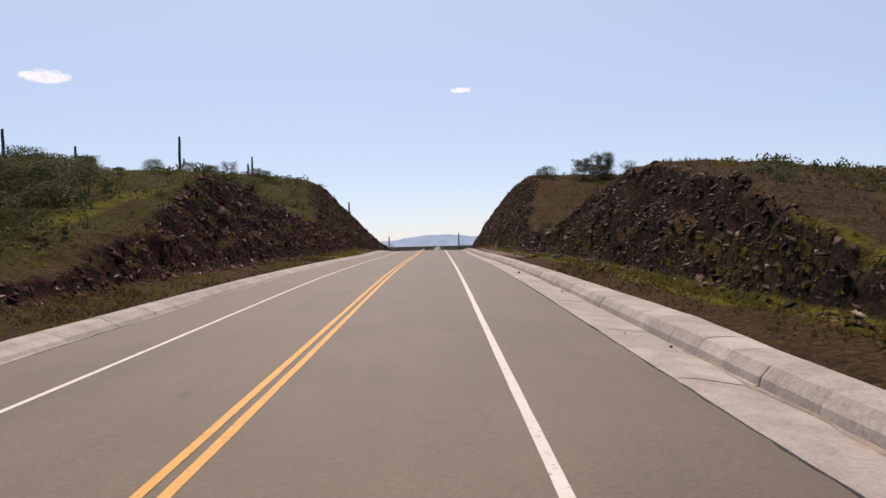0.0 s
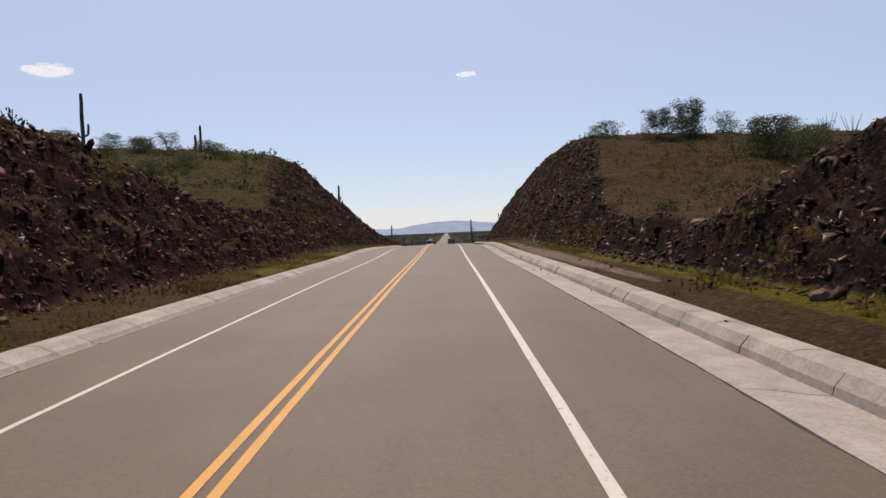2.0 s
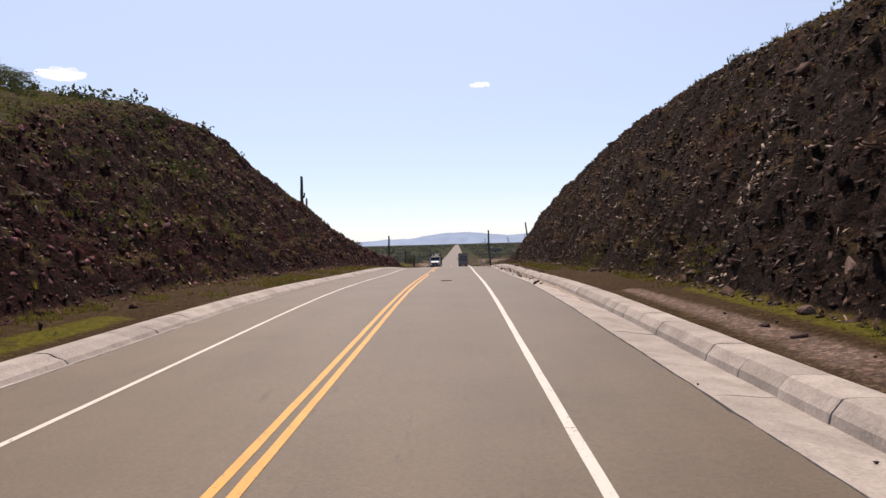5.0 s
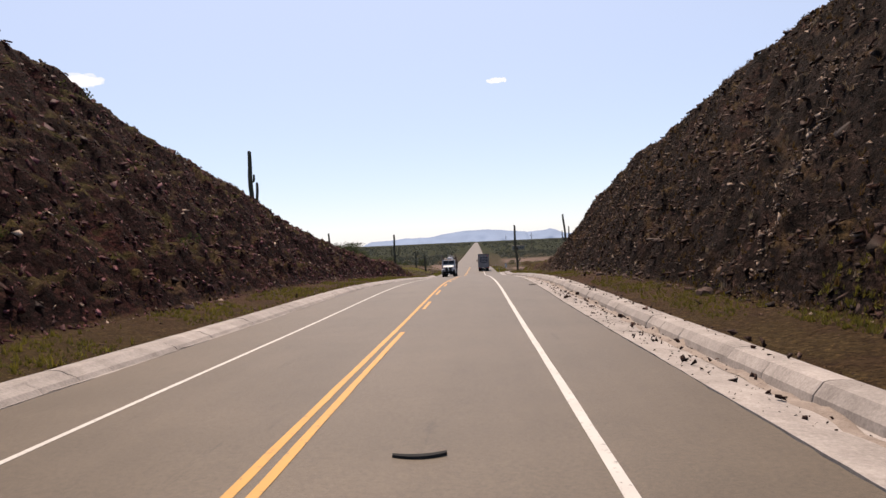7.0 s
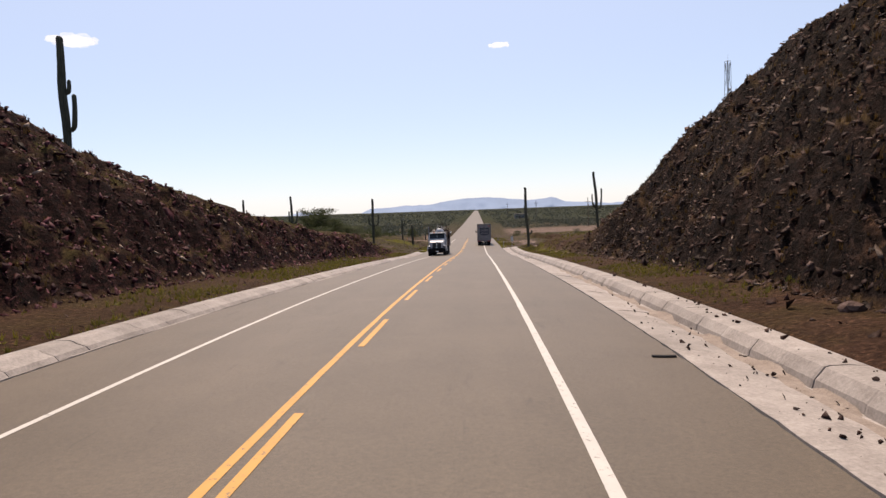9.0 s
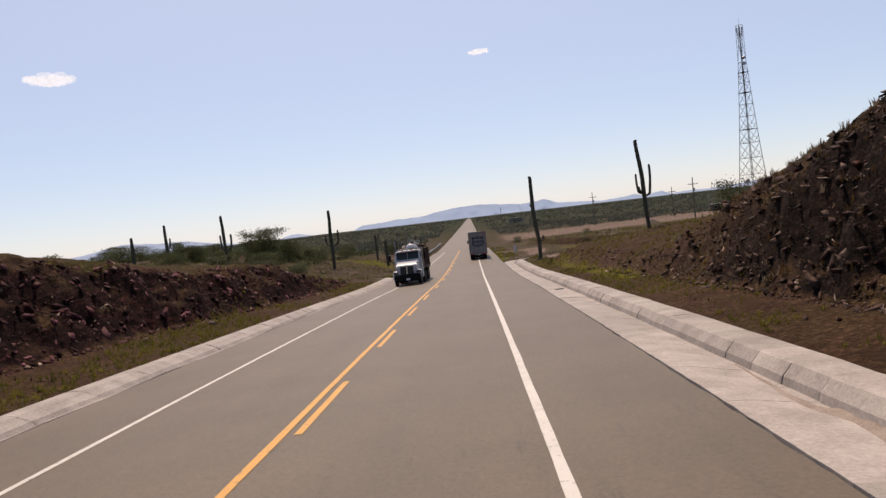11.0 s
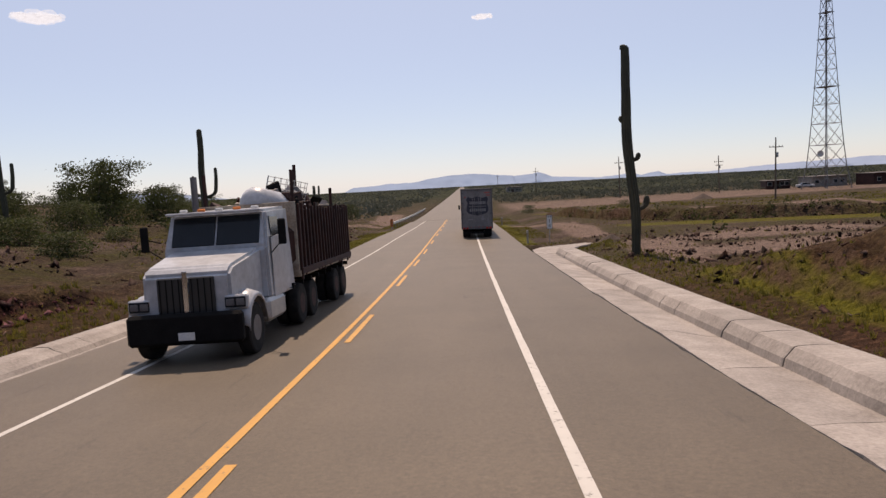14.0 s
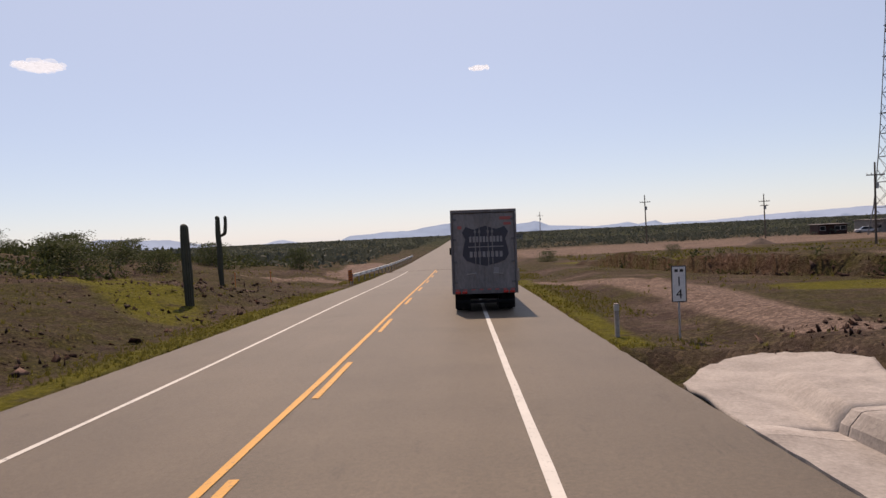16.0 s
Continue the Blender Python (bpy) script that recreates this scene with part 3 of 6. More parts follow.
# trodden dirt and mossy green ground: pairs of (x, y, half width)
TRACK = (((11.0, 244, 0.8), (12.5, 254, 2.0)), ((13.5, 249, 2.6), (32, 253, 6.0)), ((13.5, 257, 2.2), (24, 262, 4.0)), ((9.2, 55, 0.15), (9.1, 80, 0.75)), ((9.1, 80, 0.75), (8.9, 106, 0.3)), ((11.7, 264.5, 0.9), (11.7, 270, 1.1)), ((11.7, 270, 1.1), (12.4, 278, 1.5)), ((12.4, 278, 1.5), (11.8, 288, 1.0)), ((11.8, 288, 1.0), (8.2, 297, 0.8)), ((25, 284, 0.8), (42, 280.5, 0.9)), ((42, 280.5, 0.9), (80, 273, 1.0)), ((-13.5, 307, 2.6), (-8.6, 312, 1.2)), ((-9.5, 318, 1.6), (-12, 360, 2.5)))
MOSS = (((-16.6, 31, 0.8), (-14.9, 42, 0.7)), ((-6.6, 254, 0.4), (-7.0, 282, 0.9)), ((-6.75, 280, 0.7), (-6.75, 300, 0.6)), ((-9.6, 277, 1.6), (-16, 287, 2.6)), ((-16, 287, 2.6), (-23, 293, 2.6)), ((7.1, 266, 0.5), (7.2, 300, 0.6)), ((17.5, 276.5, 2.2), (24, 275, 3.0)), ((24, 275, 2.6), (60, 267, 3.0)), ((17, 322, 4.0), (70, 305, 6.0)), ((10.55, 18, 0.75), (10.5, 60, 0.5)), ((10.5, 60, 0.5), (10.6, 104, 0.35)), ((11.6, 9, 1.0), (11.3, 18, 0.9)), ((-8.3, 70, 0.7), (-8.5, 100, 0.6)), ((10.2, 206, 0.6), (10.4, 240, 0.6)))


def near_lines(px, py, lines):
    near = np.zeros(len(px))
    for (ax, ay, aw), (bx, by, bw) in lines:
        u = np.clip(((px - ax) * (bx - ax) + (py - ay) * (by - ay)) / ((bx - ax) ** 2 + (by - ay) ** 2), 0, 1)
        dist = np.hypot(px - ax - u * (bx - ax), py - ay - u * (by - ay))
        near = np.maximum(near, 1 - step(0.75, 1.2, dist / (aw + (bw - aw) * u)))
    return near.astype(np.float32)


def build_ground():
    xs = grid_lines([(-4500, -900, 400), (-900, -200, 70), (-200, -60, 10), (-60, -24, 1.2), (-24, -6.8, 0.2), (-6.8, -5.6, 0.3), (-5.6, 6.0, 2.9), (6.0, 8.8, 0.35), (8.8, 21, 0.19), (21, 45, 1.2), (45, 120, 5), (120, 400, 40), (400, 4400, 400)])
    ys = grid_lines([(-400, -40, 30), (-40, -4, 3), (-4, 246, 0.33), (246, 262, 0.8), (262, 308, 0.4), (308, 330, 0.8), (330, 420, 2.5), (420, 700, 12), (700, 4800, 200)])
    X, Y = np.meshgrid(xs, ys)
    jx = X + np.where((np.abs(X) > 9.5) & (np.abs(X) < 40), 1, 0) * np.random.RandomState(3).uniform(-0.08, 0.08, X.shape)
    Z = land(jx.ravel(), Y.ravel())
    V = np.stack([jx.ravel(), Y.ravel(), Z], 1)
    nx, ny = len(xs), len(ys)
    a = (np.arange(ny - 1)[:, None] * nx + np.arange(nx - 1)[None, :]).ravel()
    F = np.stack([a, a + 1, a + nx + 1, a + nx], 1)
    g = arrays("ground", V, F, M_GROUND, smooth=True)
    px, py = V[:, 0].astype(float), V[:, 1].astype(float)
    for kind_, lines in (("trodden", TRACK), ("mossy", MOSS)):
        g.data.attributes.new(kind_, "FLOAT", "POINT").data.foreach_set("value", near_lines(px, py, lines))
    return tagged(g, "dry brown desert soil and dark cut rock with green patches", "ground", kind="structure")


build_ground()


def ridge(name, crest, dist, material, seed):
    """A far mountain range. crest: pairs of degrees to the left of the road and degrees above the level, with spurs towards the plain."""
    crest = sorted(crest)
    az = np.linspace(crest[0][0], crest[-1][0], 130)
    el = np.interp(az, *zip(*crest))
    V, F = [], []
    rows, foot = 7, -48.0
    for a, e in zip(az, el):
        top = dist * math.tan(radians(e + 0.035 * noise.fractal((a * 1.3, seed, 0), 0.8, 2.0, 5)))
        for r in range(rows):
            u = r / (rows - 1)
            d = dist - 500 * (1 - u) * (0.8 + 0.3 * noise.noise((a * 0.9, r * 0.5, seed)))
            z = foot + (max(top, foot + 2) - foot) * u ** (1.3 + 0.4 * noise.noise((a * 1.7, r, seed)))
            V.append((-math.sin(radians(a)) * d, math.cos(radians(a)) * d, z))
    for i in range(len(az) - 1):
        for r in range(rows - 1):
            k = i * rows + r
            F.append((k, k + 1, k + rows + 1, k + rows))
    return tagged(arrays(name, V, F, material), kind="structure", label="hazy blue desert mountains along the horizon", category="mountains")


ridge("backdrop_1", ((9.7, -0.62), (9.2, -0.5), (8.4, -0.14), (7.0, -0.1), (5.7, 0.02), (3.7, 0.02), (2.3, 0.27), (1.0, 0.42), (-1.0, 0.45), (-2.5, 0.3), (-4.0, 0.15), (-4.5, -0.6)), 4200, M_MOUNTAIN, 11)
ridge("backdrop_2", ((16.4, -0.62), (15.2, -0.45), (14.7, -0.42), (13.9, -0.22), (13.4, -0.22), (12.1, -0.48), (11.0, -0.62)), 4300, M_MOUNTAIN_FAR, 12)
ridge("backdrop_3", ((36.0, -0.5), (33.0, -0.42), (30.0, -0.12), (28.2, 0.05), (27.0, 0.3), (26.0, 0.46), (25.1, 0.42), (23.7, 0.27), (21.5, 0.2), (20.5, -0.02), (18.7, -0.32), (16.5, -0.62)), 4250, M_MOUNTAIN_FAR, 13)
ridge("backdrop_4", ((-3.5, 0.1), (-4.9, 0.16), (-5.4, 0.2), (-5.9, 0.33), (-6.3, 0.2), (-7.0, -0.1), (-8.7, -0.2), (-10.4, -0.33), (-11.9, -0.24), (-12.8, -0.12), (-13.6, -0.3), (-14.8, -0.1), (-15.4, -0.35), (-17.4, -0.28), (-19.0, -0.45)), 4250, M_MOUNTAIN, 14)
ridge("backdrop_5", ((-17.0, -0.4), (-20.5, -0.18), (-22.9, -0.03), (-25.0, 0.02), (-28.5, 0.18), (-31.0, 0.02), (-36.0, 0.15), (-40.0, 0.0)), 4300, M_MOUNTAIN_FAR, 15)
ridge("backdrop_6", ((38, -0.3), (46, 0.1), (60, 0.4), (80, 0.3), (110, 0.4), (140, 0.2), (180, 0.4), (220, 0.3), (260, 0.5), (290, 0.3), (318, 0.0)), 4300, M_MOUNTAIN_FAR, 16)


def cloud(az, el, wide, high, seed):
    rnd = random.Random(seed)
    bm = bmesh.new()
    d = 4300
    for _ in range(34):
        t = rnd.uniform(-1, 1)
        r = (1 - t * t) ** 0.6
        m = pose(t * wide / 2, rnd.uniform(-30, 30), rnd.uniform(-0.35, 0.4) * high * r) @ Matrix.Diagonal((wide * 0.11 * (0.6 + r), 30, high * 0.2 * (0.4 + r), 1))
        bmesh.ops.create_icosphere(bm, subdivisions=2, radius=1.0, matrix=m)
    for v in bm.verts:
        v.co.z += 0.12 * high * noise.fractal(v.co * (9 / wide), 0.8, 2.0, 4)
        v.co.x += 0.03 * wide * noise.fractal(v.co * (7 / wide) + Vector((9, 0, 0)), 0.8, 2.0, 3)
    a, e = radians(az), radians(el)
    c = thing("cloud", Matrix.Translation((-math.sin(a) * math.cos(e) * d, math.cos(a) * math.cos(e) * d, math.sin(e) * d)) @ pose(0, 0, 0, 0, 0, az), "small flat white cloud in a clear sky", "cloud", kind="structure")
    return part("puffs", bm, M_CLOUD, c, smooth=True)


cloud(29.05, 12.2, 225, 58, 1)
cloud(-2.15, 12.1, 105, 24, 2)


# ------------------------------------------------------------------ the road and its paint
def strip(name, x0, x1, y0, y1, lift, material, parent, wobble=0.0, stp=1.0, thick=0.0, cols=1):
    ys = np.linspace(y0, y1, max(2, int((y1 - y0) / stp) + 1))
    z = road_z(ys)
    V, F = [], []
    for i, (y, zz) in enumerate(zip(ys, z)):
        wl = wobble * noise.fractal((y * 1.7, x0, 0), 0.6, 2.0, 4)
        wr = wobble * noise.fractal((y * 1.7, x1 or 6.4, 5), 0.6, 2.0, 4)
        for c in range(cols + 1):
            xr = edge_right(y) - 0.01 if x1 is None else x1
            x = x0 + wl + (xr + wr - x0 - wl) * c / cols
            V.append((x, y, zz - 0.015 * abs(x) + lift))
    n = cols + 1
    for i in range(len(ys) - 1):
        for c in range(cols):
            k = i * n + c
            F.append((k, k + 1, k + 1 + n, k + n))
    if thick:
        for c, s in ((0, -1), (cols, 1)):
            m = len(V)
            for i in range(len(ys)):
                x, y, zz = V[i * n + c]
                V += [(x, y, zz), (x + 0.06 * s, y, zz - thick)]
            for i in range(len(ys) - 1):
                k = m + 2 * i
                F.append((k, k + 2, k + 3, k + 1) if s < 0 else (k, k + 1, k + 3, k + 2))
    return arrays(name, V, F, material, parent, smooth=True)


road = strip("road", -6.0, None, -60, 330, 0.0, M_ASPHALT, None, wobble=0.035, stp=0.3, thick=0.5, cols=8)
tagged(road, "worn grey-brown asphalt two-lane highway with wide shoulders", "road", kind="structure")
strip("far_road", -5.6, 5.9, 330, 2500, 0.02, M_ASPHALT, road, stp=20, thick=0.5, cols=4)
strip("edge_line", 3.525, 3.675, -60, 900, 0.006, M_WHITE_LINE, road, 0.008, 1.0)
strip("edge_line", -3.68, -3.56, -60, 900, 0.006, M_WHITE_LINE, road, 0.008, 1.0)
strip("centre_line", -0.31, -0.18, -60, 900, 0.006, M_YELLOW_LINE, road, 0.01, 1.0)
strip("centre_line", -0.05, 0.08, -60, 131, 0.006, M_YELLOW_LINE, road, 0.01, 1.0)
ends = [142.8 + 8.85 * k for k in range(9)] + [225.0, 236.2, 247.2, 255.8, 264.2, 274.0, 284.6] + [294.8 + 10.2 * k for k in range(24)]
for e in ends:
    strip("dash", -0.05, 0.08, e - 4.0, e, 0.006, M_YELLOW_LINE, road, 0.006, 1.0)


# ------------------------------------------------------------------ concrete gutters, slab by slab
def cast(name, sections, material, parent):
    """A cast piece through cross-sections of equal length, closed at both ends, open below."""
    n = len(sections[0])
    V = [p for sec in sections for p in sec]
    F = [(i * n + k, i * n + k + 1, (i + 1) * n + k + 1, (i + 1) * n + k) for i in range(len(sections) - 1) for k in range(n - 1)]
    F += [tuple(range(n - 1, -1, -1)), tuple(range((len(sections) - 1) * n, len(sections) * n))]
    me = bpy.data.meshes.new(name)
    me.from_pydata(V, [], F)
    me.materials.append(material)
    ob = new(name, me)
    ob.parent = parent
    return ob


def kerbed_gutter(name, side, y0, y1, length, blocks, edge, foot, lip, crown, seed):
    """edge, foot and lip give, along the road, the distance of the asphalt's edge, the kerb's foot and its back; crown: the kerb's run and height."""
    g = thing(name, Matrix(), "pale concrete gutter with a sloping kerb of cast blocks beside the asphalt", "gutter", kind="structure")
    rs = random.Random(seed)
    run, top = crown
    fz = -0.2 if side > 0 else -0.13

    def section(y, pts):
        zr = float(road_z(y)[0])
        pts = [(side * x, y + dy, zr + z) for x, z, dy in pts]
        return pts if side > 0 else pts[::-1]

    y, skew = y0, 0.0
    while y < y1 - 0.3:
        e = min(y + length * rs.uniform(0.8, 1.25), y1)
        s2 = rs.uniform(-0.5, 0.6)
        dz = rs.uniform(-0.01, 0.01)

        def slab(yy, sk):
            # the cast edge against the asphalt is ragged
            a, f = edge(yy) + 0.018 + 0.05 * abs(noise.noise((yy * 1.1, seed, 5))) + 0.03 * abs(noise.noise((yy * 4.3, seed, 9))), foot(yy) + 0.01
            return section(yy, [(a, -0.35, sk), (a, -0.085, sk), (a + 0.3 * (f - a), -0.1 + dz, 0.7 * sk), (a + 0.75 * (f - a), fz + 0.025 + dz, 0.2 * sk), (f, fz + dz, 0), (f, -0.5, 0)])
        cast("apron_slab", [slab(y + 0.004 + (e - y - 0.008) * k / 8, skew + (s2 - skew) * k / 8) for k in range(9)], M_CONCRETE, g)
        for k in range(blocks):
            a, b_ = y + (e - y) * k / blocks, y + (e - y) * (k + 1) / blocks
            gap = rs.choice((0.012, 0.006, 0.004))
            o, t, w = rs.uniform(-0.016, 0.016), rs.uniform(-0.008, 0.008), rs.uniform(-0.014, 0.014)
            bulge = rs.uniform(0.0, 0.012)

            def block(yy, oo, swell):
                f, l = foot(yy) + oo, lip(yy) + 0.05 * noise.noise((yy * 0.9, seed, 0))
                c = f + run
                return section(yy, [(f, -0.55, 0), (f, fz - 0.01, 0), (f + 0.3 * run - 0.02, fz + 0.42 * (top - fz) + swell, 0), (c - 0.25 * run, top - 0.06 + t + swell, 0), (c, top + t, 0),
                                    (c + 0.08, top + 0.018 + t, 0), ((c + l) / 2, top + 0.025 + t, 0), (l - 0.05, top + 0.005, 0), (l, top - 0.04, 0), (l, -0.55, 0)])
            cast("kerb_block", [block(a + gap, o, 0.0), block(a + 0.06, o - 0.008, bulge), block(b_ - 0.06, o + w - 0.008, bulge), block(b_ - 0.005, o + w, 0.0)], M_CONCRETE, g)
        y, skew = e, s2
    return g


kerbed_gutter("gutter_1", 1, -8.3, 257.4, 3.0, 2, edge_right, foot_right, lip_right, (0.19, 0.12), 40)
kerbed_gutter("gutter_2", -1, 9.0, 249.2, 2.8, 2, lambda y: 5.98, lambda y: 6.2, lambda y: 7.15, (0.42, 0.1), 60)


# ------------------------------------------------------------------ loose rock, silt, stones
def rock_templates(n, seed, pts=10):
    rnd = random.Random(seed)
    out = []
    for _ in range(n):
        bm = bmesh.new()
        for _ in range(pts):
            v = Vector((rnd.gauss(0, 1), rnd.gauss(0, 1), rnd.gauss(0, 1))).normalized() * rnd.uniform(0.75, 1.1)
            bm.verts.new((v.x, v.y, v.z * 0.75))
        r = bmesh.ops.convex_hull(bm, input=bm.verts[:])
        bmesh.ops.delete(bm, geom=[g for g in r["geom_interior"] if isinstance(g, bmesh.types.BMVert)], context="VERTS")
        bmesh.ops.triangulate(bm, faces=bm.faces[:])
        bm.verts.index_update()
        out.append((np.array([v.co[:] for v in bm.verts]), np.array([[v.index for v in f.verts] for f in bm.faces])))
        bm.free()
    return out


def scatter(name, spots, sizes, templates, material, seed, squash=(1.0, 1.0, 1.0), spin_all=True, bed=None):
    """Many small pieces joined into one mesh: turned and scaled copies of the templates."""
    rs = np.random.RandomState(seed)
    V, F, n = [], [], 0
    for p, s in zip(spots, sizes):
        tv, tf = templates[rs.randint(len(templates))]
        a, b, c = rs.uniform(0, 6.28, 3) if spin_all else (0, 0, rs.uniform(0, 6.28))
        ca, sa, cb, sb, cc, sc = math.cos(a), math.sin(a), math.cos(b), math.sin(b), math.cos(c), math.sin(c)
        R = np.array([[cc, -sc, 0], [sc, cc, 0], [0, 0, 1]]) @ np.array([[cb, 0, sb], [0, 1, 0], [-sb, 0, cb]]) @ np.array([[1, 0, 0], [0, ca, -sa], [0, sa, ca]])
        if bed is not None:
            # flat pieces lie roughly along the bedding
            nz = np.array(bed) + rs.normal(0, 0.5, 3)
            nz = nz / np.linalg.norm(nz)
            tx = np.cross(nz, R[0])
            tx = tx / (np.linalg.norm(tx) + 1e-6)
            R = np.stack([tx, np.cross(nz, tx), nz], 1)
        V.append((tv * (s * (rs.uniform(0.4, 1.6, 3) if bed is None else rs.uniform(0.65, 1.4, 3)) * squash)) @ R.T + p)
        F.append(tf + n)
        n += len(tv)
    return arrays(name, np.concatenate(V), np.concatenate(F), material)


ROCKS, SLABS = rock_templates(16, 5, 5), rock_templates(16, 6, 7)


def face_spots(count, seed, side, y0, y1, low=0.0, high=1.08):
    rs = np.random.RandomState(seed)
    y = rs.uniform(y0, y1, count)
    u = rs.uniform(low, high, count)
    h = np.interp(y, *zip(*(CUT_R if side > 0 else CUT_L)))
    late = step(195, 225, y)
    toe = 11.0 - 0.8 * late if side > 0 else 10.2 + 1.0 * step(75, 120, y) - 1.6 * late
    k = 0.6 + 0.35 * late if side > 0 else 0.72 + 0.06 * step(75, 120, y)
    keep = rs.uniform(0, 1, count) < np.clip(h / 9, 0.15, 1) * (1 - 0.94 * late * (side > 0))
    x = side * (toe - 0.4 + k * h * u)
    x, y = x[keep], y[keep]
    return np.stack([x, y, land(x, y)], 1), rs


def face_rocks(side, seed, material):
    bed = (-0.25, -0.45, 1.0) if side > 0 else (0.75, -0.35, 0.75)
    p, rs = face_spots(74000, seed, side, 2, 240)
    s = np.clip(0.05 * np.exp(rs.gumbel(0.0, 0.5, len(p))), 0.025, 0.24)
    ob = scatter("rock_rubble", p, s, ROCKS, material, seed, squash=(1.3, 1.0, 0.6), bed=bed)
    tagged(ob, "jagged dark brown broken rock covering the steep cut", "rocks", kind="stuff")
    q, rs = face_spots(700, seed + 5, side, 4, 238, 0.0, 1.0)
    s = np.clip(0.15 * np.exp(rs.gumbel(0.0, 0.35, len(q))), 0.1, 0.42)
    ob = scatter("rock_slabs", q, s, SLABS, material, seed + 6, squash=(1.3, 1.0, 0.5), bed=bed)
    tagged(ob, "larger dark slabs of layered rock jutting from the cut", "rocks", kind="stuff")
    # thin pale shards: paler stone, and sun glints put in as colour
    q, rs = face_spots(4600, seed + 1, side, 3, 235, 0.0, 0.95)
    s = np.clip(0.045 * np.exp(rs.gumbel(0.1, 0.5, len(q))), 0.03, 0.2)
    tagged(scatter("pale_glint_rubble", q + np.array((0, 0, 0.02)), s, ROCKS, M_PALE_ROCK_GLINT, seed + 2, squash=(1.7, 0.8, 0.4), bed=bed), "pale broken stones and painted-in glints among the dark rock of the cut", "rocks", kind="stuff")


face_rocks(1, 101, M_ROCK)
face_rocks(-1, 201, M_RED_ROCK)


def pale_streak(y, side, seed):
    """A run of pale shattered rock down the cut."""
    rs = np.random.RandomState(seed)
    n = 300
    u = rs.uniform(0.0, 0.65, n)
    h = np.interp(y, *zip(*(CUT_R if side > 0 else CUT_L)))
    toe, k = (11.0, 0.6) if side > 0 else (11.2, 0.78)
    yy = y + 5.0 * u + rs.normal(0, 0.35, n)
    x = side * (toe + k * h * u)
    p = np.stack([x, yy, land(x, yy) + 0.06], 1)
    tagged(scatter("pale_rock_run", p, np.clip(0.06 * np.exp(rs.gumbel(0, 0.5, n)), 0.03, 0.2), ROCKS, M_PALE_ROCK_GLINT, seed), "run of pale shattered rock down the dark cut", "rocks", kind="stuff")


pale_streak(134.0, 1, 31)
pale_streak(103.0, 1, 32)

# boulders at the foot of the cut
def boulder(x, y, r, seed):
    bm = bmesh.new()
    bmesh.ops.create_icosphere(bm, subdivisions=2, radius=r)
    for v in bm.verts:
        v.co *= 1 + 0.35 * noise.noise(v.co * (1.4 / r) + Vector((seed, 0, 0)))
        v.co.z *= 0.72
    ob = part("boulder", bm, M_ROCK, None)
    ob.matrix_world = Matrix.Translation((x, y, land_at(x, y) + 0.2 * r)) @ pose(0, 0, 0, 0, 0, seed * 50)
    return tagged(ob, "dark angular boulder lying at the foot of the cut", "boulder", "boulders along the road cut")


for i, (x, y, r) in enumerate(((10.6, 47.5, 0.26), (11.2, 44, 0.2), (10.9, 63, 0.2), (10.7, 96, 0.22), (-9.6, 50, 0.22), (10.4, 121, 0.22), (10.6, 137, 0.3), (-10.8, 128, 0.28), (-10.5, 141, 0.24), (10.4, 158, 0.24), (-9.7, 205, 0.22))):
    boulder(x, y, r, i + 1)

# stones and clods that have rolled into the gutter
STONE_MESHES = []
for k, (tv, tf) in enumerate(rock_templates(5, 77, 12)):
    me = bpy.data.meshes.new("stone")
    me.from_pydata(tv.tolist(), [], tf.tolist())
    me.materials.append(M_ROCK)
    STONE_MESHES.append(me)


def gutter_z(x, y):
    a, f, l = edge_right(y), foot_right(y), lip_right(y)
    return float(road_z(y)[0] + np.interp(x, (a, a + 0.3 * (f - a), f, f + 0.13, f + 0.19, l), (-0.085, -0.1, -0.2, 0.04, 0.13, 0.13)))


rnd = random.Random(9)
for k in range(285):
    y = rnd.triangular(104, 184, 138) if k < 250 else rnd.uniform(10, 100)
    x = float(foot_right(y)) + rnd.choice((rnd.uniform(-1.2, -0.1), rnd.uniform(-0.5, -0.05), rnd.uniform(0.36, 0.85)))
    r = min(0.15, 0.021 * math.exp(rnd.gauss(0.45, 0.6)))
    ob = tagged(new("stone", rnd.choice(STONE_MESHES)), "small dark stone fallen into the concrete gutter", "stone", "stones in the gutter")
    ob.matrix_world = Matrix.Translation((x, y, gutter_z(x, y) + 0.4 * r)) @ pose(0, 0, 0, rnd.uniform(0, 40), rnd.uniform(0, 40), rnd.uniform(0, 360)) @ Matrix.Diagonal((r, r * rnd.uniform(0.7, 1.2), r * 0.8, 1))


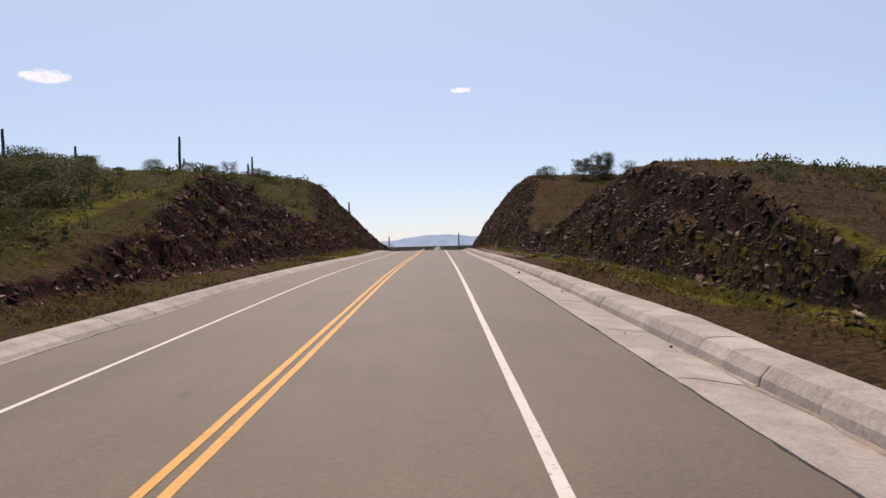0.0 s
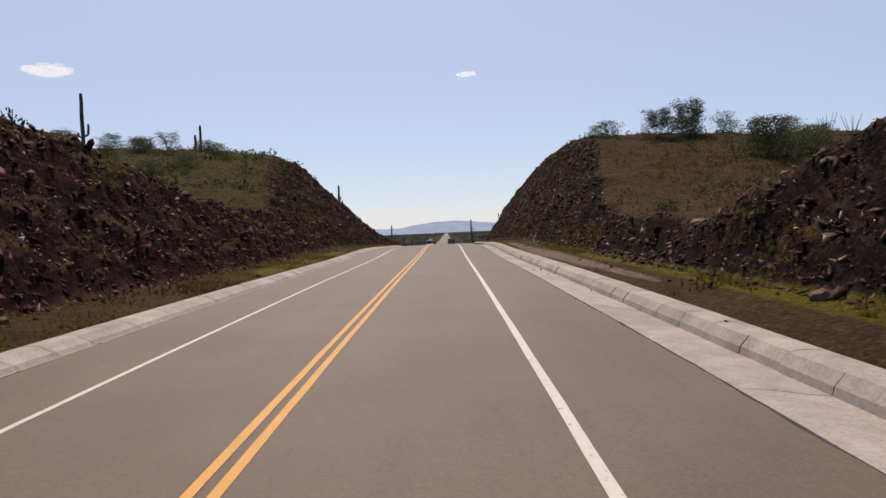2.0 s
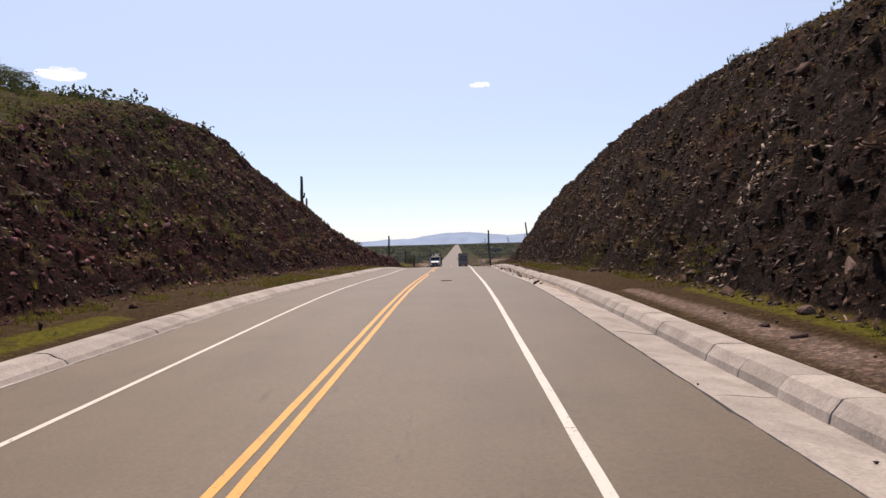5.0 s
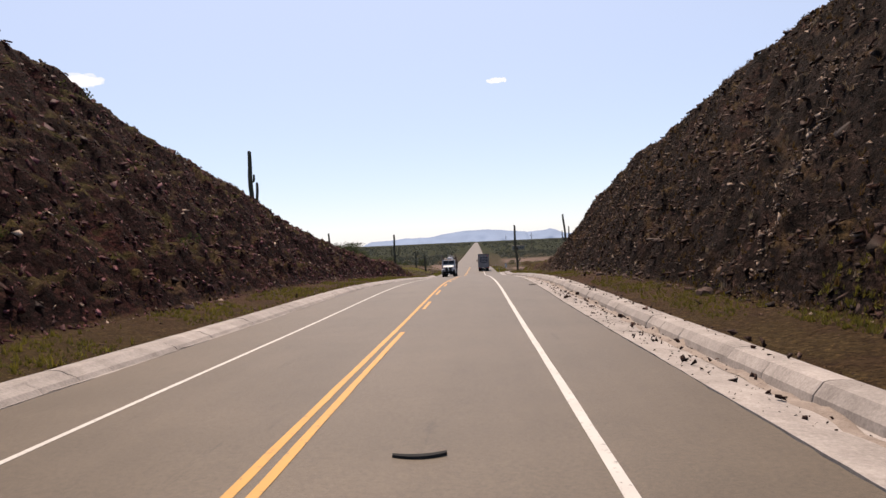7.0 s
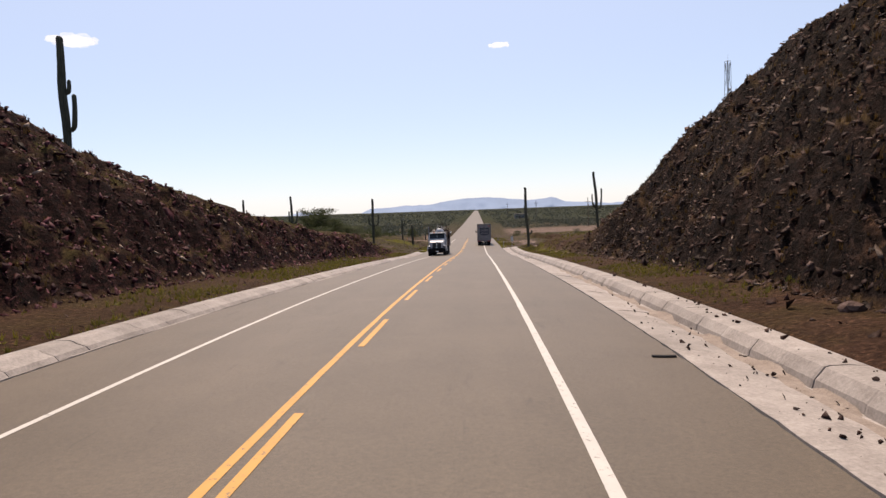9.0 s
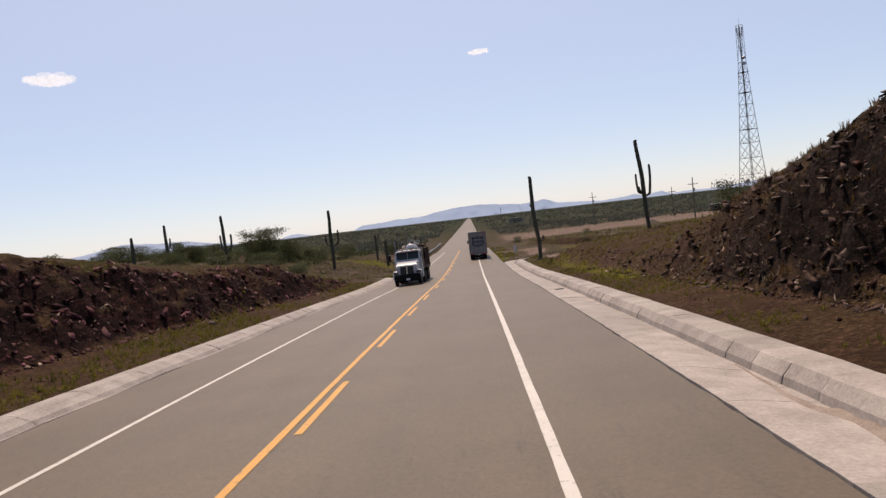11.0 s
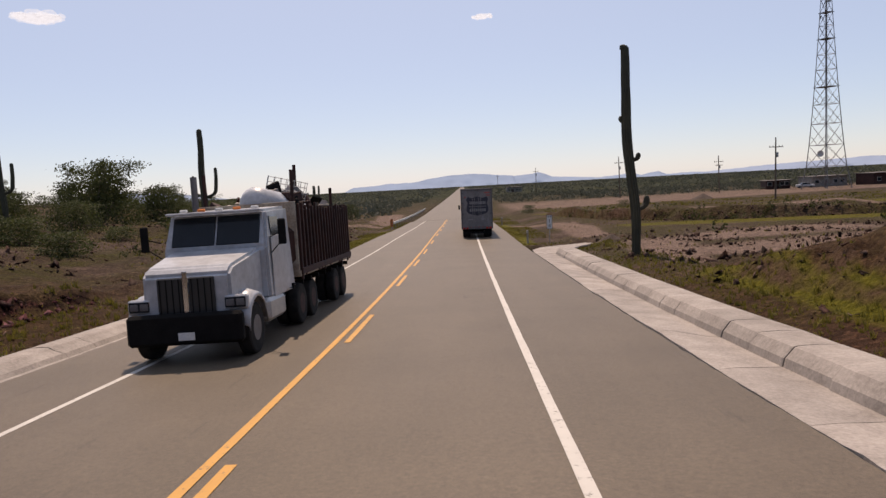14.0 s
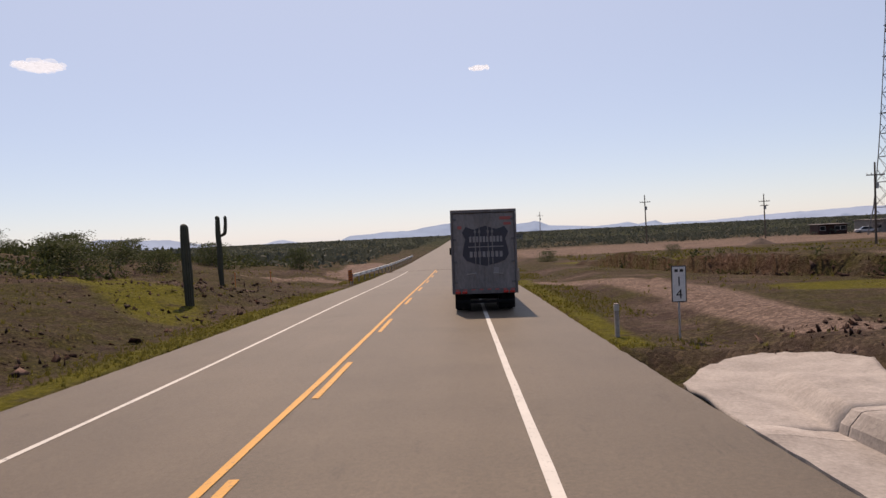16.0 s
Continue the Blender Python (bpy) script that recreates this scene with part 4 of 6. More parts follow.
def silt(y0, y1, x0, x1, seed):
    """Washed-in soil lying along the bottom of the gutter."""
    ys = np.arange(y0, y1, 0.4)
    V, F = [], []
    for i, y in enumerate(ys):
        fade = min(1.0, (y - y0) / 6, (y1 - y) / 6)
        f = float(foot_right(y))
        a = f + x0 + 0.22 * noise.fractal((y * 0.5, seed, 0), 0.7, 2, 4)
        b = f + x1 + 0.25 * noise.fractal((y * 0.45, seed + 7, 0), 0.7, 2, 4)
        mid = (a + b) / 2
        for u in (-1, -0.4, 0.3, 1):
            x = mid + u * max(0.02, (b - a) / 2 * fade)
            V.append((x, y, gutter_z(x, y) + (0.03 * (1 - abs(u)) + 0.006 if abs(u) < 1 else -0.012) + 0.012 * noise.noise((x * 3, y * 3, seed))))
    for i in range(len(ys) - 1):
        for c in range(3):
            k = i * 4 + c
            F.append((k, k + 1, k + 5, k + 4))
    ob = arrays("silt", V, F, M_SILT, smooth=True)
    return tagged(ob, "brown silt washed into the gutter's bottom", "silt", kind="stuff")


silt(104, 186, -0.3, 0.0, 1)


def gutter_gravel(count, seed):
    rs = np.random.RandomState(seed)
    y = rs.triangular(112, 134, 168, count)
    x = foot_right(y) + np.where(rs.rand(count) < 0.7, rs.uniform(-1.1, 0.0, count), rs.uniform(0.36, 0.85, count))
    s = np.clip(0.022 * np.exp(rs.gumbel(0, 0.5, count)), 0.015, 0.1)
    p = np.array([(a, b, gutter_z(a, b) + 0.3 * c) for a, b, c in zip(x, y, s)])
    return tagged(scatter("gutter_gravel", p, s, ROCKS, M_ROCK, seed), "dark rock chips fallen into the concrete gutter", "gravel", kind="stuff")


gutter_gravel(750, 46)
silt(-6, 14, -0.15, 0.0, 2)


# the flared ends of the gutters
def flare(name, pts_in, pts_out, seed):
    V, F, n = [], [], 9
    rows = list(zip(pts_in, pts_out))
    for (xa, ya, za), (xb, yb, zb) in rows:
        for c in range(n):
            u = c / (n - 1)
            x, y = xa + (xb - xa) * u, ya + (yb - ya) * u
            V.append((x, y, za + (zb - za) * u - (0.16 if xa > 0 else 0.12) * math.sin(math.pi * u) * (1 - 0.8 * rows.index(((xa, ya, za), (xb, yb, zb))) / (len(rows) - 1)) + 0.035 * noise.fractal((x, y, seed), 0.7, 2, 3)))
    for i in range(len(rows) - 1):
        for c in range(n - 1):
            k = i * n + c
            F.append((k, k + 1, k + n + 1, k + n) if xa > 0 else (k, k + n, k + n + 1, k + 1))
    ob = arrays(name, V, F, M_CONCRETE, smooth=True)
    so = ob.modifiers.new("thickness", "SOLIDIFY")
    so.thickness, so.offset = 0.09, -1
    return tagged(ob, "cracked pale concrete apron flaring out at the gutter's end", "apron", kind="structure")


def rz(x, y, d):
    return (x, y, float(road_z(y)[0]) + d)


def flare_right(y0):
    """The gutter's profile flattens out into a broken-edged concrete fan."""
    ends = ((6.62, 260.75), (7.1, 261.6), (7.6, 262.4), (8.26, 263.25), (9.0, 263.8), (9.76, 264.1), (10.3, 263.6), (10.8, 263.4), (11.35, 263.2))
    us = np.linspace(0, 1, 45)
    f, l, a = float(foot_right(y0)), float(lip_right(y0)), float(edge_right(y0)) + 0.03
    px, pz = (a, a + 0.3 * (f - a), f, f + 0.05, f + 0.13, f + 0.2, l), (-0.085, -0.1, -0.2, -0.09, 0.05, 0.13, 0.12)
    acc = np.array([0, 0.15, 0.4, 0.44, 0.5, 0.56, 1.0])
    V, F, rows = [], [], 18
    for r in range(rows + 1):
        w = r / rows
        for u in us:
            sx, sz = np.interp(u, acc, px), np.interp(u, acc, pz)
            ex, ey = (np.interp(u, np.linspace(0, 1, 9), [p[q] for p in ends]) for q in (0, 1))
            ez = -0.1 + 0.14 * max(0, (u - 0.5) / 0.5)
            x, y = sx + (ex - sx) * w, y0 + (ey - y0) * w
            rag = (0.3 * noise.fractal((x * 2.2, y * 2.2, 2), 0.6, 2, 4)) * max(0, w - 0.85) / 0.15
            flat = step(0.08, 0.8, w)
            crumple = 0.055 * noise.fractal((x * 0.9, y * 0.9, 3), 0.7, 2, 4) + 0.05 * abs(noise.noise((x * 2.3, y * 0.8, 7)))
            z = sz + (ez - sz) * flat + crumple * min(1, w * 4) - (0.2 if r == rows else 0)
            V.append((x + rag, y + rag, float(road_z(y)[0]) + z))
    n = len(us)
    for i in range(rows):
        for k in range(n - 1):
            q = i * n + k
            F.append((q, q + 1, q + n + 1, q + n))
    ob = arrays("apron_1", V, F, M_CONCRETE, smooth=True)
    so = ob.modifiers.new("thickness", "SOLIDIFY")
    so.thickness, so.offset = 0.1, -1
    return tagged(ob, "cracked pale concrete apron flaring out at the gutter's end", "apron", kind="structure")


flare_right(257.41)
flare("apron_2", [rz(-6.05, 249.2, -0.08), rz(-6.05, 250.2, -0.08), rz(-6.15, 251.4, -0.09), rz(-6.4, 252.8, -0.12)],
      [rz(-7.2, 249.2, 0.1), rz(-8.0, 249.8, 0.1), rz(-8.9, 251.0, 0.08), rz(-8.6, 252.6, 0.0)], 4)


# ------------------------------------------------------------------ grass and scrub
def tuft_templates(n, seed):
    rs = np.random.RandomState(seed)
    out = []
    for _ in range(n):
        V, F = [], []
        for _ in range(9):
            a, lean, h, w = rs.uniform(0, 6.28), rs.uniform(0.1, 0.75), rs.uniform(0.55, 1.0), rs.uniform(0.05, 0.11)
            bx, by = rs.uniform(-0.25, 0.25, 2)
            dx, dy = math.cos(a), math.sin(a)
            k = len(V)
            V += [(bx - dy * w, by + dx * w, 0), (bx + dy * w, by - dx * w, 0), (bx + dx * lean, by + dy * lean, h)]
            F.append((k, k + 1, k + 2))
        out.append((np.array(V), np.array(F)))
    return out


TUFTS = tuft_templates(8, 4)


def grass(count, seed, box_, thresh, size, label, material=M_GRASS):
    rs = np.random.RandomState(seed)
    x = rs.uniform(box_[0], box_[1], count)
    y = rs.uniform(box_[2], box_[3], count)
    f = np.array([noise.fractal((a * 0.16, b * 0.12, seed), 0.7, 2, 4) for a, b in zip(x, y)])
    keep = f + rs.normal(0, 0.1, count) > thresh
    x, y = x[keep], y[keep]
    p = np.stack([x, y, land(x, y) - 0.01], 1)
    ob = scatter("grass", p, rs.uniform(size[0], size[1], len(p)), TUFTS, material, seed, spin_all=False)
    return tagged(ob, label, "grass", kind="stuff")


grass(10000, 11, (10.1, 11.9, 8, 130), -0.02, (0.06, 0.2), "yellow-green grass tufts between gutter and rock")
grass(8000, 12, (8.7, 11.2, 130, 260), -0.03, (0.05, 0.17), "yellow-green grass tufts between gutter and rock")
grass(5000, 13, (-10.8, -7.5, 62, 108), 0.08, (0.06, 0.19), "yellow-green grass tufts along the foot of the cut")
grass(8000, 14, (-10.8, -7.4, 108, 250), 0.0, (0.06, 0.22), "yellow-green grass tufts along the foot of the cut")
grass(5000, 26, (-10.2, -7.3, 6, 64), -0.05, (0.05, 0.17), "brown straw tufts on the verge below the cut", M_STRAW)
grass(2600, 27, (-10.2, -7.3, 6, 64), 0.05, (0.05, 0.15), "yellow-green grass tufts along the foot of the cut")
grass(3500, 28, (8.4, 10.8, 4, 62), -0.05, (0.05, 0.17), "brown straw tufts on the verge below the cut", M_STRAW)
grass(9000, 15, (-8.4, -6.05, 251, 330), -0.12, (0.04, 0.14), "green grass verge beside the asphalt")
grass(6000, 16, (6.45, 9.5, 265, 330), -0.05, (0.04, 0.15), "dry yellow-green grass verge beside the asphalt")
grass(8000, 17, (-40, -9, 245, 330), 0.04, (0.05, 0.2), "patches of yellow-green grass on the desert floor")
grass(6500, 18, (9.5, 60, 212, 330), 0.12, (0.05, 0.17), "patches of yellow-green grass on the desert floor")
grass(7500, 19, (15.5, 34, 10, 118), -0.06, (0.1, 0.3), "yellow-green grass tufts on the hillside")
grass(6000, 24, (12, 34, 10, 118), -0.1, (0.08, 0.24), "brown straw tufts on the bare hillside", M_STRAW)
grass(9000, 20, (-40, -11, 20, 130), 0.03, (0.1, 0.3), "yellow-green grass tufts on the hillside")
grass(2500, 25, (-40, -11, 20, 130), -0.05, (0.08, 0.26), "brown straw tufts on the hillside", M_STRAW)
grass(6500, 22, (11, 50, 204, 243), 0.06, (0.08, 0.26), "yellow-green grass over the low earth mound")
grass(6000, 23, (16, 80, 312, 352), -0.05, (0.1, 0.34), "green strip of grass beside the raised track")
grass(7000, 21, (10.8, 21, 108, 202), -0.15, (0.08, 0.26), "brown straw tufts all over the cut", M_STRAW)
grass(1400, 29, (11, 20, 112, 200), 0.0, (0.1, 0.28), "sparse dry grass tufts on the cut", M_DRY)
grass(2500, 30, (-20, -11, 108, 190), 0.0, (0.08, 0.24), "brown straw tufts on the cut", M_STRAW)


def clump_templates(n, seed, quads, flat_=0.75):
    rs = np.random.RandomState(seed)
    out = []
    for _ in range(n):
        V, F = [], []
        for _ in range(quads):
            d = rs.normal(0, 1, 3)
            d = d / np.linalg.norm(d) * rs.uniform(0.35, 1.0) ** 0.5
            c = np.array([d[0], d[1], (d[2] * 0.5 + 0.5) * flat_ * 1.25])
            a, b = rs.normal(0, 1, 3), rs.normal(0, 1, 3)
            a = a / np.linalg.norm(a)
            b = b - a * (a @ b)
            b = b / np.linalg.norm(b)
            w, h = (rs.uniform(0.08, 0.2), rs.uniform(0.1, 0.26)) if quads > 20 else (rs.uniform(0.14, 0.3), rs.uniform(0.16, 0.36))
            k = len(V)
            V += [c - a * w, c + b * h * 0.4, c + a * w, c - b * h]
            F += [(k, k + 1, k + 2), (k, k + 2, k + 3)]
        out.append((np.array(V), np.array(F)))
    return out


# both leaf tones are greyed and evened to paint in distance haze
M_FAR_SCRUB = leaf_material("haze_greyed_far_scrub", (0.084, 0.092, 0.07), (0.054, 0.061, 0.047))
CLUMPS, FAR_CLUMPS = clump_templates(6, 8, 36), clump_templates(6, 9, 11, 0.6)


def scrub(count, seed, box_, thresh, size, label, templates, material=M_SCRUB, freq=0.05):
    rs = np.random.RandomState(seed)
    x = rs.uniform(box_[0], box_[1], count)
    y = rs.uniform(box_[2], box_[3], count)
    f = np.array([noise.fractal((a * freq, b * freq, seed), 0.7, 2, 4) for a, b in zip(x, y)])
    keep = (f + rs.normal(0, 0.12, count) > thresh) & ((np.abs(x) > 13) | (y < 200))
    x, y = x[keep], y[keep]
    p = np.stack([x, y, land(x, y, rough=bool(box_[3] < 420)) - 0.05], 1)
    ob = scatter("scrub", p, rs.uniform(size[0], size[1], len(p)), templates, material, seed, spin_all=False)
    return tagged(ob, label, "scrub", kind="stuff")


scrub(2300, 31, (17.5, 48, 22, 125), -0.16, (0.12, 0.5), "low dusty green scrub on the hilltop", CLUMPS)
scrub(2600, 32, (-70, -13, 25, 150), -0.08, (0.2, 0.85), "low dusty green scrub on the hilltop", CLUMPS)
scrub(420, 40, (-45, -14, 250, 276), -0.1, (0.15, 0.5), "dusty green scrub on the desert floor", CLUMPS)
scrub(1900, 33, (-85, -20, 274, 345), -0.12, (0.25, 1.05), "dusty green scrub on the desert floor", CLUMPS)
scrub(300, 34, (17, 95, 262, 345), 0.08, (0.2, 0.7), "dusty green scrub on the desert floor", CLUMPS)


def bank_scrub(count, seed):
    """Low dark growth along the face and the top of the ditch bank."""
    rs = np.random.RandomState(seed)
    x = rs.uniform(15, 70, count)
    y = np.interp(x, (12, 15.4, 16.6, 17.2, 19.5, 22.1, 26, 40, 80), (332, 306, 298, 290, 283.5, 280.7, 278, 275, 268)) + rs.uniform(-0.6, 1.1, count)
    p = np.stack([x, y, land(x, y) - 0.05], 1)
    tagged(scatter("scrub", p, rs.uniform(0.15, 0.5, count), CLUMPS, M_SCRUB, seed, spin_all=False), "dark low growth along the ditch bank", "scrub", kind="stuff")
    x = rs.uniform(15, 75, 1500)
    y = np.interp(x, (12, 15.4, 16.6, 17.2, 19.5, 22.1, 26, 40, 80), (332, 306, 298, 290, 283.5, 280.7, 278, 275, 268)) + rs.uniform(-0.9, 0.9, 1500)
    s = np.clip(0.07 * np.exp(rs.gumbel(0, 0.5, 1500)), 0.04, 0.3)
    tagged(scatter("bank_rubble", np.stack([x, y, land(x, y)], 1), s, ROCKS, M_ROCK, seed + 1), "dark rubble on the face of the ditch bank", "rocks", kind="stuff")


bank_scrub(240, 39)
scrub(4200, 35, (-170, -13, 330, 520), -0.3, (0.7, 1.7), "dense creosote scrub on the plain", FAR_CLUMPS, M_FAR_SCRUB)
scrub(3600, 36, (13, 190, 405, 540), -0.25, (0.5, 1.4), "dense creosote scrub on the plain", FAR_CLUMPS, M_FAR_SCRUB)
scrub(4300, 37, (-420, 460, 520, 1000), -0.25, (1.1, 2.4), "far creosote scrub closing over the plain", FAR_CLUMPS, M_FAR_SCRUB)
scrub(3500, 38, (-800, 850, 1000, 2000), -0.4, (2.0, 4.0), "far creosote scrub closing over the plain", FAR_CLUMPS, M_FAR_SCRUB, freq=0.01)


# ------------------------------------------------------------------ trees and bushes
def leaf_tree(x, y, h, w, seed, label, material=M_TREE, leaves=900, lean=0.0, open_=0.5, name="tree", category="tree"):
    rs = random.Random(seed)
    base = Vector((x, y, land_at(x, y) - 0.05))
    t = thing(name, Matrix.Translation(base), label, category)
    wood, tips = bmesh.new(), []
    limbs = rs.randint(4, 6)
    for k in range(limbs):
        a = 6.28 * k / limbs + rs.uniform(-0.5, 0.5)
        p, r = Vector((0.06 * math.cos(a), 0.06 * math.sin(a), 0)), 0.035 * h * 0.6
        d = Vector((math.cos(a) * 0.5 + lean, math.sin(a) * 0.5, 1.0))
        for s in range(4):
            q = p + d.normalized() * h * 0.23 * Vector((w / h, w / h, 1)).length / 1.35
            rod(wood, p, q, r, r * 0.68, 6)
            if s > 0:
                for _ in range(2):
                    e = q + Vector((rs.uniform(-1, 1) * w * 0.2, rs.uniform(-1, 1) * w * 0.2, rs.uniform(0.02, 0.2) * h))
                    rod(wood, q, e, r * 0.4, r * 0.15, 4)
                    tips.append(e)
                tips.append(q)
            d += Vector((rs.uniform(-0.35, 0.35), rs.uniform(-0.35, 0.35), rs.uniform(-0.1, 0.2)))
            p, r = q, r * 0.68
    part("trunk", wood, M_BARK, t)
    top = max(e.z for e in tips)
    wide = max(max(abs(e.x), abs(e.y)) for e in tips)
    V, F = [], []
    for _ in range(int(leaves * 3.1)):
        c = rs.choice(tips)
        if rs.random() < (0.8 if category == "bush" else 0.6):
            a_, z_ = rs.uniform(0, 6.283), rs.random()
            q_ = wide * math.sqrt(rs.random()) * math.sqrt(max(0.05, 1 - (1.05 * z_ - 0.15) ** 2))
            c = Vector((q_ * math.cos(a_), q_ * math.sin(a_), top * (0.04 + 0.9 * z_)))
            if noise.noise(c * (2.2 / max(0.6, wide)) + Vector((seed, 0, 0))) < (-0.12 if category == "tree" else -0.3 - 0.5 * (z_ < 0.4)):
                continue
        spread = 0.16 * w
        o = Vector((rs.gauss(0, spread), rs.gauss(0, spread), rs.gauss(0, 0.09 * h)))
        c = c + o * open_ * 1.3
        c.z = max(0.04 * h, c.z * 0.98)
        a = Vector((rs.gauss(0, 1), rs.gauss(0, 1), rs.gauss(0, 1))).normalized()
        b = a.orthogonal().normalized()
        s = rs.uniform(0.05, 0.11) * (0.6 + h / 8) * (1.25 if category == "bush" else 1.0)
        k = len(V)
        V += [c - a * s, c + b * s * 0.8, c + a * s, c - b * s * 0.8]
        F.append((k, k + 1, k + 2, k + 3))
    arrays("crown", V, F, material, t)
    f = h / max(top, 0.1)
    for ob in t.children:
        ob.data.transform(Matrix.Diagonal((w / 2 / max(wide, 0.1), w / 2 / max(wide, 0.1), f, 1)))
    return t


PALO = "grey-green palo verde tree on the brow of the hill"
BUSH = "dusty green creosote bush on dry ground"
for i, (x, y, h, w, n, lab) in enumerate((
        (28.2, 88.0, 3.3, 4.2, 2600, BUSH), (32.4, 89, 2.5, 4.0, 1200, BUSH), (34.5, 60, 1.1, 3.2, 600, BUSH), (30.5, 62, 0.9, 2.4, 400, BUSH), (12.7, 65.2, 0.8, 1.2, 220, BUSH), (14.8, 25.6, 0.6, 1.1, 200, BUSH), (14.4, 23.6, 0.5, 1.0, 180, BUSH), (15.6, 29, 0.5, 1.0, 160, BUSH),
        (-21.6, 41.8, 1.7, 4.0, 1300, BUSH), (-21.0, 46.8, 1.2, 3.4, 900, BUSH), (-24.5, 43, 1.7, 4.2, 1200, BUSH), (-18.6, 37.2, 1.2, 2.6, 600, BUSH), (-19.6, 34.2, 1.4, 2.8, 700, BUSH), (-24, 50, 1.3, 3.6, 900, BUSH),
        (24.2, 103, 2.9, 3.6, 2300, PALO), (27.6, 103.5, 3.7, 3.4, 2100, PALO), (25.6, 101.5, 2.3, 3.4, 1900, PALO), (19.2, 103, 2.1, 2.3, 420, "sparse dark bush on the brow of the hill"),
        (31.5, 105, 2.3, 2.6, 700, PALO), (18.0, 104, 1.2, 1.6, 260, "sparse dark bush on the brow of the hill"), (36, 100, 2.4, 3.2, 800, BUSH), (30, 78, 1.6, 2.4, 600, BUSH),
        (-45.5, 79, 4.0, 5.2, 1500, BUSH), (-40.5, 84, 3.4, 4.6, 1300, BUSH), (-50, 74, 4.0, 5.0, 1300, BUSH), (-36, 88, 2.2, 3.4, 900, BUSH), (-52, 90, 3.2, 4.6, 1000, BUSH),
        (-42.5, 126, 2.2, 3.4, 800, BUSH), (-38, 125, 1.9, 3.8, 1000, BUSH), (-35.5, 127.5, 2.6, 3.6, 900, PALO), (-31, 129, 1.6, 3.4, 900, BUSH), (-29, 128, 1.4, 2.8, 700, BUSH), (-40, 129, 2.0, 4.0, 900, BUSH), (-47, 122, 2.8, 4.2, 1000, BUSH),
        (-36.5, 112, 2.0, 2.8, 600, BUSH), (-30, 108, 1.8, 3.4, 800, BUSH), (-27.5, 112, 2.0, 3.6, 900, BUSH),
        (-29.0, 278, 5.2, 5.8, 4200, "tall dusty green mesquite tree on the desert floor"), (-39.5, 279, 2.8, 4.4, 2200, BUSH), (-42, 283, 2.6, 4.2, 1000, BUSH), (-48.5, 279, 2.4, 4.4, 1000, BUSH), (-54, 282, 3.0, 5.0, 1000, BUSH),
        (-27.5, 287, 3.6, 4.8, 2400, BUSH), (-22.5, 256, 1.7, 3.4, 1500, BUSH), (-17.5, 252, 1.3, 2.6, 900, BUSH), (-26, 268, 2.4, 4.2, 1600, BUSH), (-33, 271, 2.6, 4.4, 1600, BUSH), (-36, 262, 2.2, 4.0, 1400, BUSH), (-30.5, 262.5, 1.8, 3.4, 800, BUSH), (-19.5, 262, 0.9, 2.0, 400, BUSH), (-21, 302, 1.8, 3.0, 800, BUSH), (-26.5, 307, 2.2, 4.2, 1100, BUSH), (-38, 318, 1.6, 4.4, 900, BUSH), (-24, 322, 2.4, 4.0, 1000, BUSH),
        (26.5, 236.5, 3.9, 3.8, 1300, PALO), (13.0, 331, 1.4, 2.4, 500, BUSH), (30, 338, 1.3, 2.4, 500, BUSH))):
    leaf_tree(x, y, h, w, 300 + i, lab, leaves=n, name="tree" if "tree" in lab else "bush", category="tree" if "tree" in lab else "bush")


rnd = random.Random(77)
for k in range(96):
    if k < 26:
        x, y, h = rnd.uniform(-62, -24), rnd.uniform(274, 306), rnd.uniform(1.3, 2.9)
    elif k < 44:
        x, y, h = rnd.uniform(-58, -28), rnd.uniform(60, 100), rnd.uniform(1.0, 2.4)
    elif k >= 76:
        x, y, h = rnd.uniform(-44, -27), rnd.uniform(42, 66), rnd.uniform(0.9, 1.7)
    elif k >= 58:
        x, y, h = rnd.uniform(-40, -25), rnd.uniform(44, 74), rnd.uniform(0.9, 1.9)
    elif k < 50:
        x, y, h = rnd.uniform(20, 36), rnd.uniform(92, 108), rnd.uniform(0.9, 2.0)
    else:
        x, y, h = rnd.uniform(-70, -14), rnd.uniform(308, 345), rnd.uniform(1.4, 2.8)
    leaf_tree(x, y, h, h * rnd.uniform(1.2, 1.9), 700 + k, BUSH, leaves=int(340 * h), name="bush", category="bush")


def ocotillo(x, y, h, stalks, seed):
    """A desert shrub of bare canes that spread from one root."""
    rs = random.Random(seed)
    o = thing("ocotillo", Matrix.Translation((x, y, land_at(x, y) - 0.05)), "bare grey-green ocotillo canes on the hilltop", "shrub")
    for k in range(stalks):
        bm = bmesh.new()
        a, lean = 6.283 * k / stalks + rs.uniform(-0.3, 0.3), rs.uniform(0.15, 0.5)
        p = Vector((0.08 * math.cos(a), 0.08 * math.sin(a), 0))
        long_ = h * rs.uniform(0.75, 1.05)
        for q in range(4):
            e = p + Vector((math.cos(a) * lean, math.sin(a) * lean, 1.0)).normalized() * long_ / 4
            rod(bm, p, e, 0.045 - 0.008 * q, 0.037 - 0.008 * q, 6)
            p, lean = e, lean * rs.uniform(0.7, 1.05)
        part("cane", bm, M_BARK, o)


ocotillo(38.5, 98, 2.6, 7, 1)
ocotillo(41.5, 99, 2.5, 6, 2)


